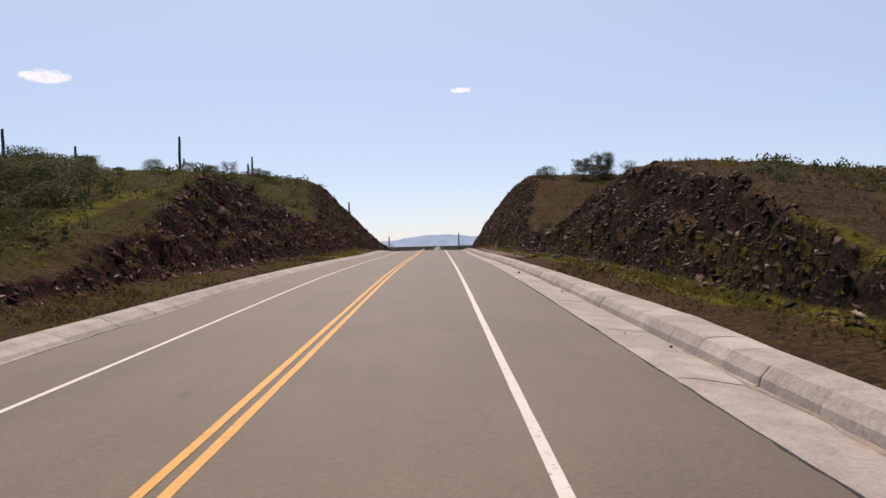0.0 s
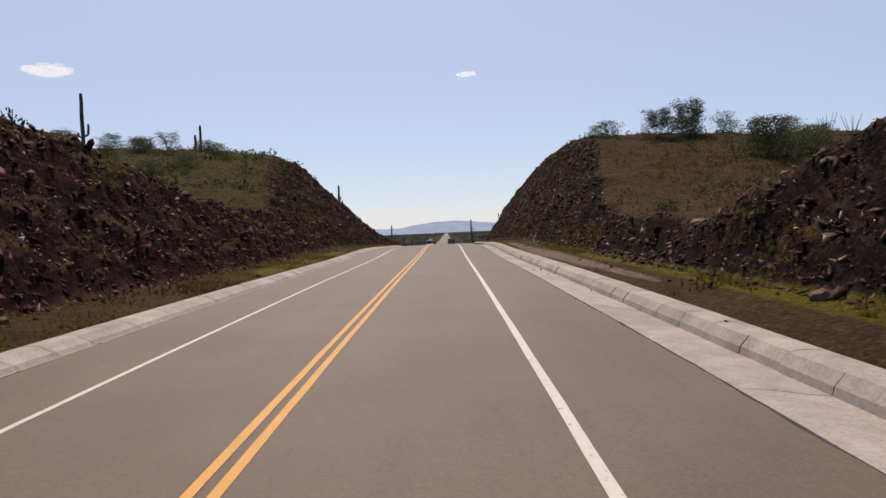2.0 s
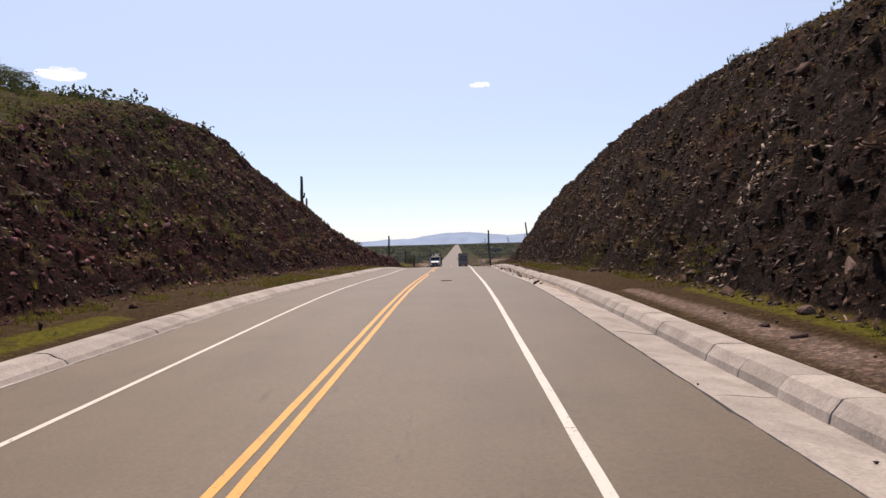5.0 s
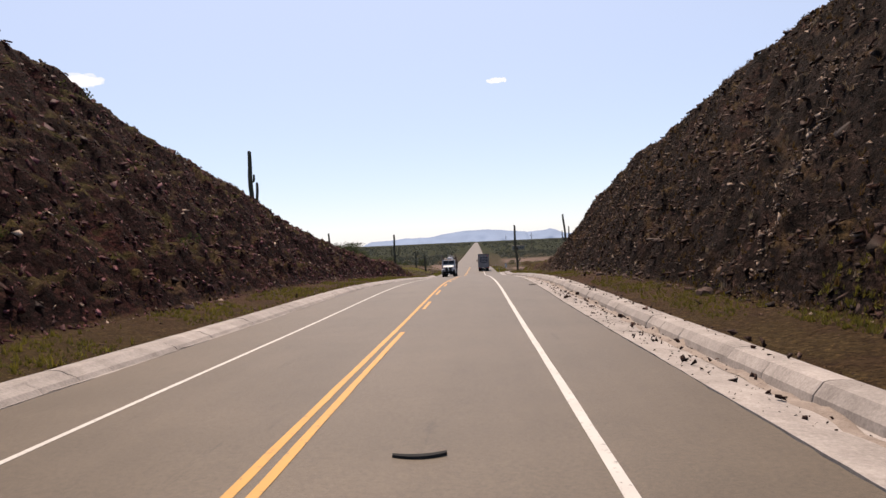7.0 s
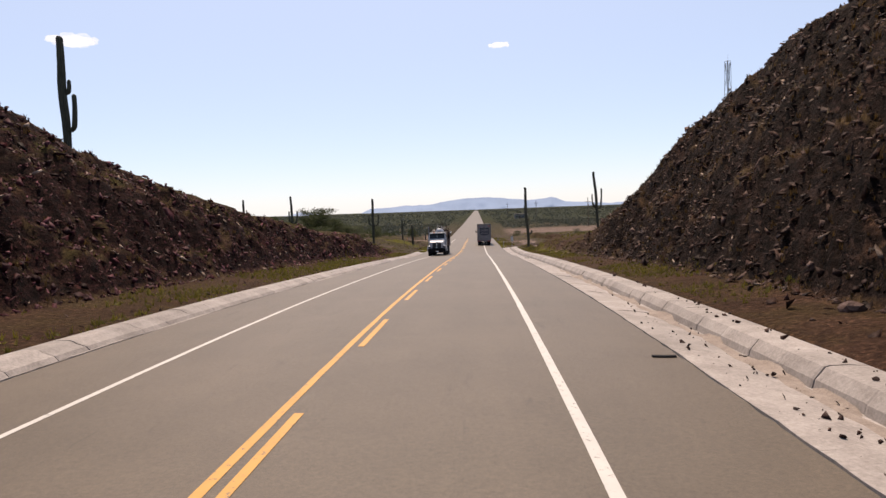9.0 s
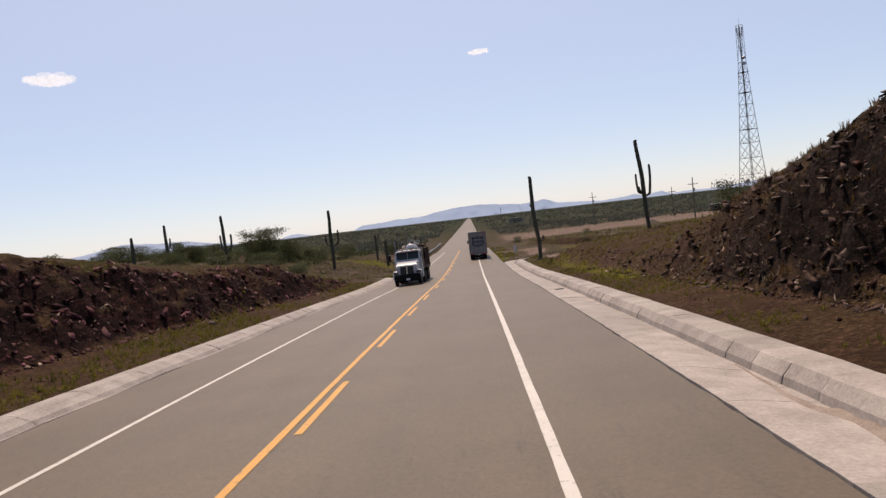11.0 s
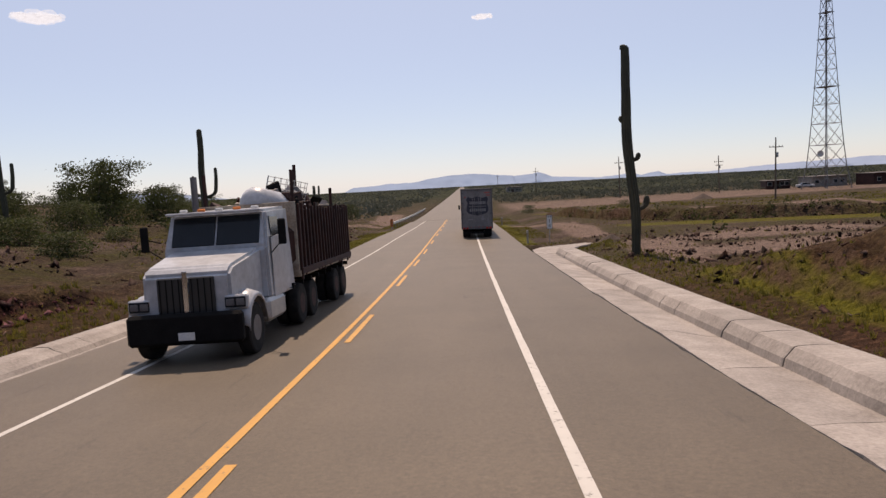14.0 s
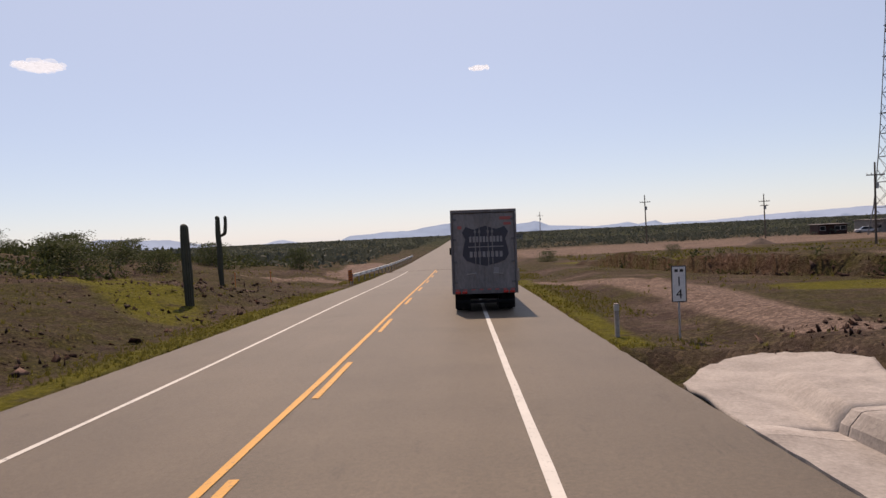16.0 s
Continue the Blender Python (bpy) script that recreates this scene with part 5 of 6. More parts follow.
def strewn(count, seed, box_, size, label):
    rs = np.random.RandomState(seed)
    x, y = rs.uniform(box_[0], box_[1], count), rs.uniform(box_[2], box_[3], count)
    f = np.array([noise.fractal((p * 0.2, q * 0.2, seed), 0.7, 2, 3) for p, q in zip(x, y)])
    keep = f + rs.normal(0, 0.2, count) > 0
    x, y = x[keep], y[keep]
    s = np.clip(size * np.exp(rs.gumbel(0, 0.5, len(x))), 0.02, 0.24)
    ob = scatter("loose_stones", np.stack([x, y, land(x, y)], 1), s, ROCKS, M_ROCK, seed)
    return tagged(ob, label, "stones", kind="stuff")


strewn(8000, 41, (9.4, 30, 236, 266), 0.056, "dark loose stones strewn over bare soil")
strewn(11000, 42, (-34, -8.0, 244, 304), 0.058, "dark loose stones strewn over bare soil")
strewn(2400, 43, (-11, -7.6, 20, 245), 0.03, "small loose stones along the foot of the cut")
strewn(2400, 44, (9.2, 11.4, 8, 236), 0.03, "small loose stones along the foot of the cut")


# ------------------------------------------------------------------ saguaros
def ribbed(bm, pts, radii, ribs=13):
    pts = [Vector(p) for p in pts]
    loops, side = [], Vector((1, 0, 0))
    for i, p in enumerate(pts):
        d = (pts[min(i + 1, len(pts) - 1)] - pts[max(i - 1, 0)]).normalized()
        side = (side - d * side.dot(d)).normalized()
        up = d.cross(side)
        ring = []
        for k in range(2 * ribs):
            a = math.pi * k / ribs
            r = radii[i] * (1.0 if k % 2 else 0.84)
            ring.append(bm.verts.new(p + side * (r * math.cos(a)) + up * (r * math.sin(a))))
        loops.append(ring)
    n = 2 * ribs
    for p, q in zip(loops, loops[1:]):
        for k in range(n):
            bm.faces.new((p[k], p[(k + 1) % n], q[(k + 1) % n], q[k]))
    bm.faces.new(loops[0][::-1])
    bm.faces.new(loops[-1])


def column(h, r, lean=(0, 0), seed=0):
    n = max(8, int(h / 0.28))
    pts, rad = [], []
    for i in range(n + 1):
        u = i / n
        wig = 0.02 * h * noise.noise((u * 2.5, seed, 0))
        pts.append((lean[0] * u + wig, lean[1] * u, h * u))
        rad.append(r * (0.78 + 0.3 * math.sin(math.pi * min(1, 0.15 + u * 0.75)) + 0.05 * noise.noise((u * 8, seed, 3))))
    for u, f in ((0.35, 0.94), (0.7, 0.75), (0.92, 0.45), (1.0, 0.12)):
        pts.append((lean[0], lean[1], h + r * 0.9 * u))
        rad.append(rad[n] * f)
    return pts, rad


def saguaro(x, y, h, r, arms=(), lean=(0, 0), seed=0, label="tall green-brown saguaro cactus standing on dry ground", sink=0.1):
    """arms: (height where it leaves the stem, compass angle, reach, rise, radius)."""
    c = thing("saguaro", Matrix.Translation((x, y, land_at(x, y) - sink)), label, "cactus", "saguaros along the road")
    r = 0.82 * r
    part("stem", one(ribbed, *column(h - r * 0.9, r, lean, seed)), M_CACTUS, c, smooth=False)
    for z, ang, reach, rise, ra in arms:
        ra = 0.82 * ra
        a = radians(ang)
        d = Vector((math.cos(a), math.sin(a), 0))
        o = Vector((lean[0] * z / h, lean[1] * z / h, z))
        pts, rad = [o], [ra * 0.72]
        for j in range(1, 7):
            th = j / 6 * math.pi / 2
            pts.append(o + d * (r * 0.6 + (reach - r * 0.6) * math.sin(th)) + Vector((0, 0, reach * 0.55 * (1 - math.cos(th)))))
            rad.append(ra * (0.78 + 0.22 * j / 6))
        e = pts[-1]
        steps = max(2, int(rise / 0.25))
        for j in range(1, steps + 1):
            pts.append(e + Vector((0, 0, rise * j / steps)) + d * 0.06 * rise * math.sin(j / steps * 2.0))
            rad.append(ra * (1.0 - 0.12 * j / steps))
        t = pts[-1]
        for u, f in ((0.5, 0.8), (0.85, 0.5), (1.0, 0.12)):
            pts.append(t + Vector((0, 0, ra * 0.9 * u)))
            rad.append(ra * 0.88 * f)
        part("arm", one(ribbed, pts, rad, 10), M_CACTUS, c)
    return c


TALL2 = "tall saguaro cactus with two raised arms"
saguaro(10.1, 248.8, 9.2, 0.25, ((4.25, 0, 0.36, 0.01, 0.14), (2.1, 8, 0.62, 0.12, 0.17), (5.9, 175, 0.3, 0.02, 0.12)), (-0.33, 0), 1, "very tall thick saguaro cactus with stubby arms")
saguaro(17.75, 231.7, 7.7, 0.2, ((3.0, 0, 0.5, 2.2, 0.13), (3.2, 180, 0.45, 1.35, 0.11), (3.35, 200, 0.42, 0.1, 0.15)), (-0.45, 0), 2, TALL2)
saguaro(-16.6, 269.2, 8.3, 0.27, ((3.3, -5, 0.95, 1.5, 0.17), (3.4, 175, 0.7, 1.0, 0.16)), (0.05, 0), 3, TALL2)
saguaro(-20.5, 181.3, 7.2, 0.26, ((1.9, -10, 0.55, 1.6, 0.18), (4.0, 10, 0.3, 0.5, 0.15)), (-0.1, 0), 4, "saguaro cactus with one long arm on the hill's shoulder", 0.0)
saguaro(-31.2, 268.4, 7.5, 0.25, ((2.6, 0, 0.85, 1.6, 0.18), (2.8, 170, 0.5, 1.6, 0.17)), (-0.2, 0), 5, TALL2)
saguaro(-42.4, 275.0, 5.7, 0.25, ((2.4, 20, 0.5, 0.9, 0.16),), (-0.1, 0), 6, "saguaro cactus with one arm among scrub")
saguaro(-44.2, 268.0, 4.2, 0.26, (), (0, 0), 7, "plain saguaro column among scrub")
saguaro(-10.55, 281.5, 4.1, 0.27, (), (-0.1, 0), 8, "thick single saguaro column with a rounded top")
saguaro(-14.15, 296.5, 5.0, 0.22, ((3.6, 0, 0.5, 1.0, 0.15),), (-0.1, 0), 9, "slender saguaro cactus with one small arm")
saguaro(-37.8, 109.5, 8.4, 0.24, ((3.6, 0, 0.6, 0.9, 0.16), (3.5, 180, 0.5, 0.2, 0.15)), (0, 0), 10, TALL2)
saguaro(-62.6, 105.0, 9.6, 0.27, ((5.5, 10, 0.6, 1.0, 0.17),), (0, 0), 11, "saguaro cactus with one arm on the hilltop")
saguaro(-51.8, 105.0, 6.9, 0.22, (), (0, 0), 12, "plain saguaro column on the hilltop")
saguaro(-32.1, 130.8, 3.8, 0.2, (), (0, 0), 13, "plain saguaro column on the hilltop")
saguaro(-33.0, 131.2, 2.4, 0.22, (), (0, 0), 14, "short stout saguaro on the hilltop")


# ------------------------------------------------------------------ lorry ahead and scrap lorry in the other lane
def wheel(parent, x, y, z, r, w, rim_mat=M_DARK_STEEL, sub=True):
    """A wheel across x, standing on the road at the bottom of its tyre."""
    tyre = part("wheel", one(lathe, [(-w / 2, r * 0.62), (-w / 2, r * 0.9), (-w * 0.42, r * 0.975), (-w * 0.2, r), (w * 0.2, r), (w * 0.42, r * 0.975), (w / 2, r * 0.9), (w / 2, r * 0.62)], 24), M_RUBBER, parent, smooth=False)
    tyre.matrix_local = Matrix.Translation((x, y, z))
    part("rim", one(lathe, [(-w * 0.52, r * 0.18), (-w * 0.5, r * 0.5), (-w * 0.44, r * 0.62), (w * 0.44, r * 0.62), (w * 0.5, r * 0.5), (w * 0.52, r * 0.18)], 16), rim_mat, tyre)
    return tyre


def shield(cx, cz, w, h):
    pts = [(-0.5, 0.36), (-0.42, 0.5), (-0.25, 0.43), (0, 0.52), (0.25, 0.43), (0.42, 0.5), (0.5, 0.36), (0.43, 0.18), (0.47, 0.0), (0.5, -0.22), (0.42, -0.36), (0.25, -0.44), (0, -0.5), (-0.25, -0.44), (-0.42, -0.36), (-0.5, -0.22), (-0.47, 0.0), (-0.43, 0.18)]
    return [(cx + a * w, cz + b * h) for a, b in pts]


def box_lorry(x, y):
    """Long box trailer seen from behind, with its tractor in front; y is the trailer's rear end."""
    pitch = math.degrees(math.atan2(float(road_z(y + 14)[0] - road_z(y)[0]), 14))
    t = thing("box_truck", pose(x, y, road_at(x, y), pitch, 0.9, 0), "articulated lorry with a dusty white box trailer and black rear emblem", "truck")
    b = bmesh.new()
    box(b, (0, 7.35, 2.42), (2.56, 14.5, 3.24), 0.03)
    part("trailer_box", b, M_TRAILER, t)
    b = bmesh.new()
    for zz in (0.83, 4.02):
        box(b, (0, 0.07, zz), (2.62, 0.16, 0.13 if zz > 1 else 0.2), 0.015)
    for sx in (-1, 1):
        box(b, (sx * 1.265, 0.07, 2.42), (0.09, 0.16, 3.1), 0.015)
    part("rear_frame", b, M_DARK_STEEL, t, "dark steel rear door frame")
    for sx in (-1, 1):
        d = bmesh.new()
        box(d, (sx * 0.61, 0.075, 2.43), (1.2, 0.05, 3.0), 0.01)
        for k in range(5):
            box(d, (sx * (0.13 + 0.24 * k), 0.046, 2.43), (0.012, 0.012, 2.96))
        door = part("rear_door", d, M_TRAILER, t)
        for off in (0.17, 0.34):
            r = bmesh.new()
            rod(r, (sx * off, 0.015, 0.95), (sx * off, 0.015, 3.93), 0.02, seg=6)
            for zz in (1.0, 1.7, 3.2, 3.85):
                box(r, (sx * off, 0.03, zz), (0.09, 0.04, 0.1), 0.008)
            part("locking_bar", r, M_TRAILER, door)
        h = bmesh.new()
        rod(h, (sx * 0.34, -0.005, 1.55), (sx * 0.72, -0.005, 1.52), 0.017, seg=6)
        part("latch_handle", h, M_STEEL, door)
        for zz in (1.2, 2.0, 2.9, 3.7):
            q = bmesh.new()
            box(q, (sx * 1.17, 0.03, zz), (0.17, 0.04, 0.08), 0.008)
            part("hinge", q, M_DARK_STEEL, door)
    part("emblem", one(outline, shield(0.06, 2.62, 1.84, 1.56), 0.028, 0.044), M_EMBLEM, t, "black shield emblem with grey bars")
    e = [o for o in t.children if o.name.startswith("emblem")][0]
    for zz, n, wd in ((2.9, 10, 1.36), (2.3, 8, 1.36)):
        for k in range(n):
            q = bmesh.new()
            box(q, (0.08 + (k - (n - 1) / 2) * wd / n, 0.022, zz), (wd / n * 0.66, 0.014, 0.23), 0.004)
            part("emblem_bar", q, M_EMBLEM_BAR, e)
    q = bmesh.new()
    box(q, (0.08, 0.022, 2.6), (1.4, 0.014, 0.035))
    part("emblem_bar", q, M_EMBLEM_BAR, e)
    for (px, pz, sx, sz) in ((0.9, 3.72, 0.5, 0.12), (0.95, 3.5, 0.3, 0.1), (-0.95, 3.38, 0.16, 0.12), (0.45, 1.62, 0.24, 0.3)):
        q = bmesh.new()
        box(q, (px, 0.04, pz), (sx, 0.012, sz))
        part("sticker", q, M_RED_MARK if pz > 3 else M_EMBLEM_BAR, t)
    q = bmesh.new()
    for k in range(8):
        box(q, (-1.1 + 0.315 * k, -0.012, 0.9), (0.15, 0.012, 0.05))
    part("reflective_tape", q, M_RED_MARK, t)
    for sx in (-1, 1):
        for k in range(2):
            q = bmesh.new()
            box(q, (sx * (0.82 + 0.26 * k), -0.02, 0.8), (0.2, 0.06, 0.1), 0.02)
            part("tail_light", q, M_RED_LAMP, t)
        q = bmesh.new()
        box(q, (sx * 0.9, 0.62, 0.42), (0.62, 0.025, 0.62), 0.005)
        part("mud_flap", q, M_BLACK, t)
        q = bmesh.new()
        box(q, (sx * 0.72, 0.05, 0.58), (0.07, 0.07, 0.36))
        part("bumper_strut", q, M_BLACK, t)
    q = bmesh.new()
    box(q, (0, 0.0, 0.42), (2.3, 0.1, 0.12), 0.015)
    part("underrun_bumper", q, M_BLACK, t)
    q = bmesh.new()
    for sx in (-1, 1):
        box(q, (sx * 0.5, 7.3, 0.72), (0.12, 14.2, 0.2))
    for k in range(15):
        box(q, (0, 0.6 + k * 0.95, 0.75), (2.4, 0.08, 0.1))
    part("chassis", q, M_BLACK, t)
    for yy in (1.35, 2.65):
        q = bmesh.new()
        rod(q, (-1.05, yy, 0.51), (1.05, yy, 0.51), 0.08)
        part("axle", q, M_BLACK, t)
        for sx in (-1, 1):
            for off in (0.72, 1.05):
                wheel(t, sx * off, yy, 0.51, 0.51, 0.28)
    for sx in (-1, 1):
        q = bmesh.new()
        rod(q, (sx * 0.75, 11.2, 0.12), (sx * 0.75, 11.2, 0.75), 0.06)
        box(q, (sx * 0.75, 11.2, 0.1), (0.25, 0.25, 0.05))
        part("landing_leg", q, M_DARK_STEEL, t)
    # tractor
    q = bmesh.new()
    box(q, (0, 16.9, 2.0), (2.42, 2.4, 2.5), 0.12)
    box(q, (0, 18.9, 1.55), (2.0, 1.9, 1.3), 0.15)
    box(q, (0, 16.5, 3.4), (2.2, 1.6, 0.5), 0.15)
    part("cab", q, M_CAB, t)
    for sx in (-1, 1):
        q = bmesh.new()
        rod(q, (sx * 1.2, 17.75, 2.15), (sx * 1.52, 17.75, 2.2), 0.018, seg=6)
        box(q, (sx * 1.54, 17.75, 2.35), (0.2, 0.09, 0.46), 0.03)
        part("side_mirror", q, M_BLACK, t)
        q = bmesh.new()
        rod(q, (sx * 1.05, 15.4, 0.9), (sx * 1.05, 15.4, 3.7), 0.07)
        part("exhaust_pipe", q, M_CHROME, t)
        for yy in (13.3, 14.6):
            for off in (0.72, 1.05):
                wheel(t, sx * off, yy, 0.51, 0.51, 0.28)
        wheel(t, sx * 1.05, 19.1, 0.51, 0.51, 0.28)
    q = bmesh.new()
    box(q, (0, 15.9, 0.75), (0.9, 7.4, 0.25))
    part("tractor_chassis", q, M_BLACK, t)
    return t


box_lorry(3.63, 275.6)


def scrap_lorry(x, y):
    """Old bonneted tractor and rusty stake-sided trailer full of scrap, facing the camera; y is its front bumper."""
    pitch = math.degrees(math.atan2(float(road_z(y + 13)[0] - road_z(y)[0]), 13))
    t = thing("scrap_truck", pose(x, y, road_at(x, y), pitch, -0.8, 0), "old white bonneted lorry hauling a rusty stake-sided trailer of scrap", "truck")
    # bonnet, wings, bumper
    b = bmesh.new()
    prof = [(0.15, 0.85), (0.15, 1.7), (0.35, 1.84), (1.9, 2.1), (1.9, 0.85)]
    vs = [[b.verts.new((sx * (0.86 if yy < 0.5 else 0.98), yy, zz)) for yy, zz in prof] for sx in (-1, 1)]
    b.faces.new(vs[0])
    b.faces.new(vs[1][::-1])
    for i in range(5):
        j = (i + 1) % 5
        b.faces.new((vs[0][j], vs[0][i], vs[1][i], vs[1][j]))
    bmesh.ops.bevel(b, geom=b.edges[:], offset=0.06, segments=2, affect="EDGES")
    part("bonnet", b, M_CAB, t)
    # solid dark plates stand for the shade behind the grille bars
    b = bmesh.new()
    for sx in (-1, 1):
        box(b, (sx * 0.31, 0.13, 1.27), (0.5, 0.06, 0.76), 0.02)
    grille = part("grille", b, M_SHADED, t)
    for k in range(9):
        q = bmesh.new()
        box(q, (-0.5 + 0.125 * k, 0.095, 1.27), (0.016, 0.02, 0.7))
        part("grille_bar", q, M_BLACK, grille)
    q = bmesh.new()
    box(q, (0, 0.09, 1.32), (0.1, 0.03, 0.9), 0.01)
    part("grille_bar", q, M_CHROME, grille)
    b = bmesh.new()
    box(b, (0, -0.02, 0.68), (2.24, 0.22, 0.6), 0.06)
    box(b, (0, 0.5, 0.62), (1.5, 0.9, 0.4), 0.04)
    bump_ = part("bumper", b, M_BLACK, t)
    q = bmesh.new()
    box(q, (0.05, -0.14, 0.55), (0.32, 0.01, 0.15), 0.004)
    part("number_plate", q, M_SIGN_WHITE, bump_)
    for sx in (-1, 1):
        b = bmesh.new()
        ring = []
        for k in range(9):
            a = math.pi * k / 8
            ring.append((0.75 - 0.62 * math.cos(a), 0.66 + 0.62 * math.sin(a)))
        prev = None
        for yy, zz in ring:
            cur = [b.verts.new((sx * xx, yy, zz + dz)) for xx, dz in ((0.72, 0.02), (1.0, 0.03), (1.18, -0.03), (1.2, -0.12))]
            if prev:
                for i in range(3):
                    b.faces.new((prev[i], prev[i + 1], cur[i + 1], cur[i]))
            prev = cur
        f = part("wing", b, M_CAB, t, smooth=True)
        so = f.modifiers.new("thickness", "SOLIDIFY")
        so.thickness = 0.03
        b = bmesh.new()
        box(b, (sx * 0.94, 0.2, 1.12), (0.46, 0.14, 0.28), 0.03)
        hl = part("headlight", b, M_CAB, t)
        q = bmesh.new()
        box(q, (sx * 0.94, 0.125, 1.12), (0.4, 0.02, 0.2), 0.015)
        part("lens", q, M_WINDSCREEN, hl)
        for o in (-0.1, 0.1):
            q = bmesh.new()
            box(q, (sx * 0.94 + o, 0.112, 1.12), (0.16, 0.015, 0.13), 0.01)
            part("lamp", q, M_DARK_STEEL, hl)
        wheel(t, sx * 1.0, 0.75, 0.52, 0.52, 0.28)
        # steps and tank below the door
        b = bmesh.new()
        box(b, (sx * 1.05, 2.15, 0.75), (0.32, 1.3, 0.5), 0.08)
        part("fuel_tank", b, M_STEEL, t)
    # cab
    b = bmesh.new()
    sec = [(1.85, 0.95), (1.85, 2.1), (2.2, 2.92), (4.0, 3.0), (4.05, 0.95)]
    vs = [[b.verts.new((sx * (1.06 if zz > 2.4 else 1.15), yy, zz)) for yy, zz in sec] for sx in (-1, 1)]
    b.faces.new(vs[0])
    b.faces.new(vs[1][::-1])
    for i in range(5):
        j = (i + 1) % 5
        b.faces.new((vs[0][j], vs[0][i], vs[1][i], vs[1][j]))
    bmesh.ops.bevel(b, geom=b.edges[:], offset=0.07, segments=2, affect="EDGES")
    cab = part("cab", b, M_CAB, t)
    for sx in (-1, 1):
        b = bmesh.new()
        box(b, (sx * 0.49, 2.01, 2.5), (0.94, 0.03, 0.68), 0.012, Matrix.Rotation(-math.atan2(0.35, 0.82), 4, "X"))
        part("windscreen_pane", b, M_WINDSCREEN, cab)
        b = bmesh.new()
        box(b, (sx * 1.108, 2.62, 2.48), (0.03, 0.7, 0.55), 0.012, Matrix.Rotation(sx * -0.07, 4, "Y"))
        part("side_window", b, M_WINDSCREEN, cab)
        b = bmesh.new()
        box(b, (sx * 1.16, 2.58, 1.65), (0.02, 0.95, 1.35), 0.01)
        d = part("door", b, M_CAB, cab)
        b = bmesh.new()
        rod(b, (sx * 1.2, 1.95, 2.3), (sx * 1.48, 1.8, 2.4), 0.014, seg=6)
        rod(b, (sx * 1.2, 1.95, 1.95), (sx * 1.48, 1.8, 2.2), 0.014, seg=6)
        box(b, (sx * 1.5, 1.8, 2.4), (0.17, 0.06, 0.55), 0.02)
        part("side_mirror", b, M_BLACK, cab)
    b = bmesh.new()
    rod(b, (-1.22, 4.1, 0.9), (-1.22, 4.1, 3.85), 0.08, seg=12)
    rod(b, (-1.22, 4.1, 1.6), (-1.22, 4.1, 2.6), 0.11, seg=12)
    part("exhaust_pipe", b, M_DARK_STEEL, t)
    b = bmesh.new()
    box(b, (0, 2.02, 2.9), (2.08, 0.32, 0.06), 0.02)
    part("sun_visor", b, M_CAB, cab)
    for k in range(5):
        b = bmesh.new()
        box(b, (-0.8 + 0.4 * k, 2.3, 2.97), (0.16, 0.1, 0.07), 0.02)
        part("roof_lamp", b, M_ORANGE if k % 2 else M_SIGN_WHITE, cab)
    b = bmesh.new()
    for sx in (-1, 1):
        box(b, (sx * 0.42, 5.9, 0.9), (0.12, 11.0, 0.26))
    for k in range(9):
        box(b, (0, 3.7 + k * 0.95, 1.05), (2.4, 0.1, 0.12))
    part("chassis", b, M_BLACK, t)
    for yy in (4.5, 5.8, 9.2, 10.5):
        for sx in (-1, 1):
            for off in (0.72, 1.04):
                wheel(t, sx * off, yy, 0.52, 0.52, 0.28, M_RUST)
    # stake body
    y0, y1 = 4.3, 11.7
    b = bmesh.new()
    box(b, (0, (y0 + y1) / 2, 1.28), (2.5, y1 - y0, 0.16), 0.02)
    part("bed", b, M_OLD_PAINT, t, "cream painted bed with chipped rust")
    rs = random.Random(5)
    for sx in (-1, 1):
        b = bmesh.new()
        box(b, (sx * 1.21, (y0 + y1) / 2, 2.12), (0.03, y1 - y0 - 0.02, 1.55))
        part("side_board", b, M_RUST, t)
        for k in range(19):
            yy = y0 + 0.12 + k * (y1 - y0 - 0.24) / 18
            b = bmesh.new()
            box(b, (sx * 1.255, yy, 2.1 + rs.uniform(-0.02, 0.06)), (0.06, 0.1, 1.7 + rs.uniform(-0.05, 0.22)), 0.01, Matrix.Rotation(rs.uniform(-0.025, 0.025), 4, "X"))
            part("stake", b, M_RUST, t)
        b = bmesh.new()
        box(b, (sx * 1.28, (y0 + y1) / 2, 1.34), (0.05, y1 - y0, 0.16), 0.01)
        part("side_rail", b, M_RUST, t)
    for yy in (y0, y1):
        b = bmesh.new()
        box(b, (0, yy, 2.2), (2.44, 0.06, 1.8), 0.01)
        part("end_board", b, M_OLD_PAINT if yy < 5 else M_RUST, t)
    for k, (sx, yy, hh) in enumerate(((-1.1, 4.4, 3.9), (1.1, 4.4, 3.9), (0.4, 7.8, 4.3), (1.15, 9.2, 3.6), (-1.1, 8.6, 3.5))):
        b = bmesh.new()
        rod(b, (sx, yy, 1.4), (sx + rs.uniform(-0.06, 0.06), yy, hh), 0.05, seg=8)
        part("post", b, M_RUST, t)
    # the load
    b = bmesh.new()
    lathe(b, [(-1.3, 0.08), (-1.25, 0.3), (-1.05, 0.44), (1.05, 0.44), (1.25, 0.3), (1.3, 0.08)], 18)
    tank = part("scrap_tank", b, M_CAB, t, "dented white tank lying in the scrap", smooth=True)
    tank.matrix_local = Matrix.Translation((0.35, 5.6, 3.0)) @ Matrix.Rotation(1.35, 4, "Z") @ Matrix.Rotation(0.1, 4, "Y")
    b = bmesh.new()
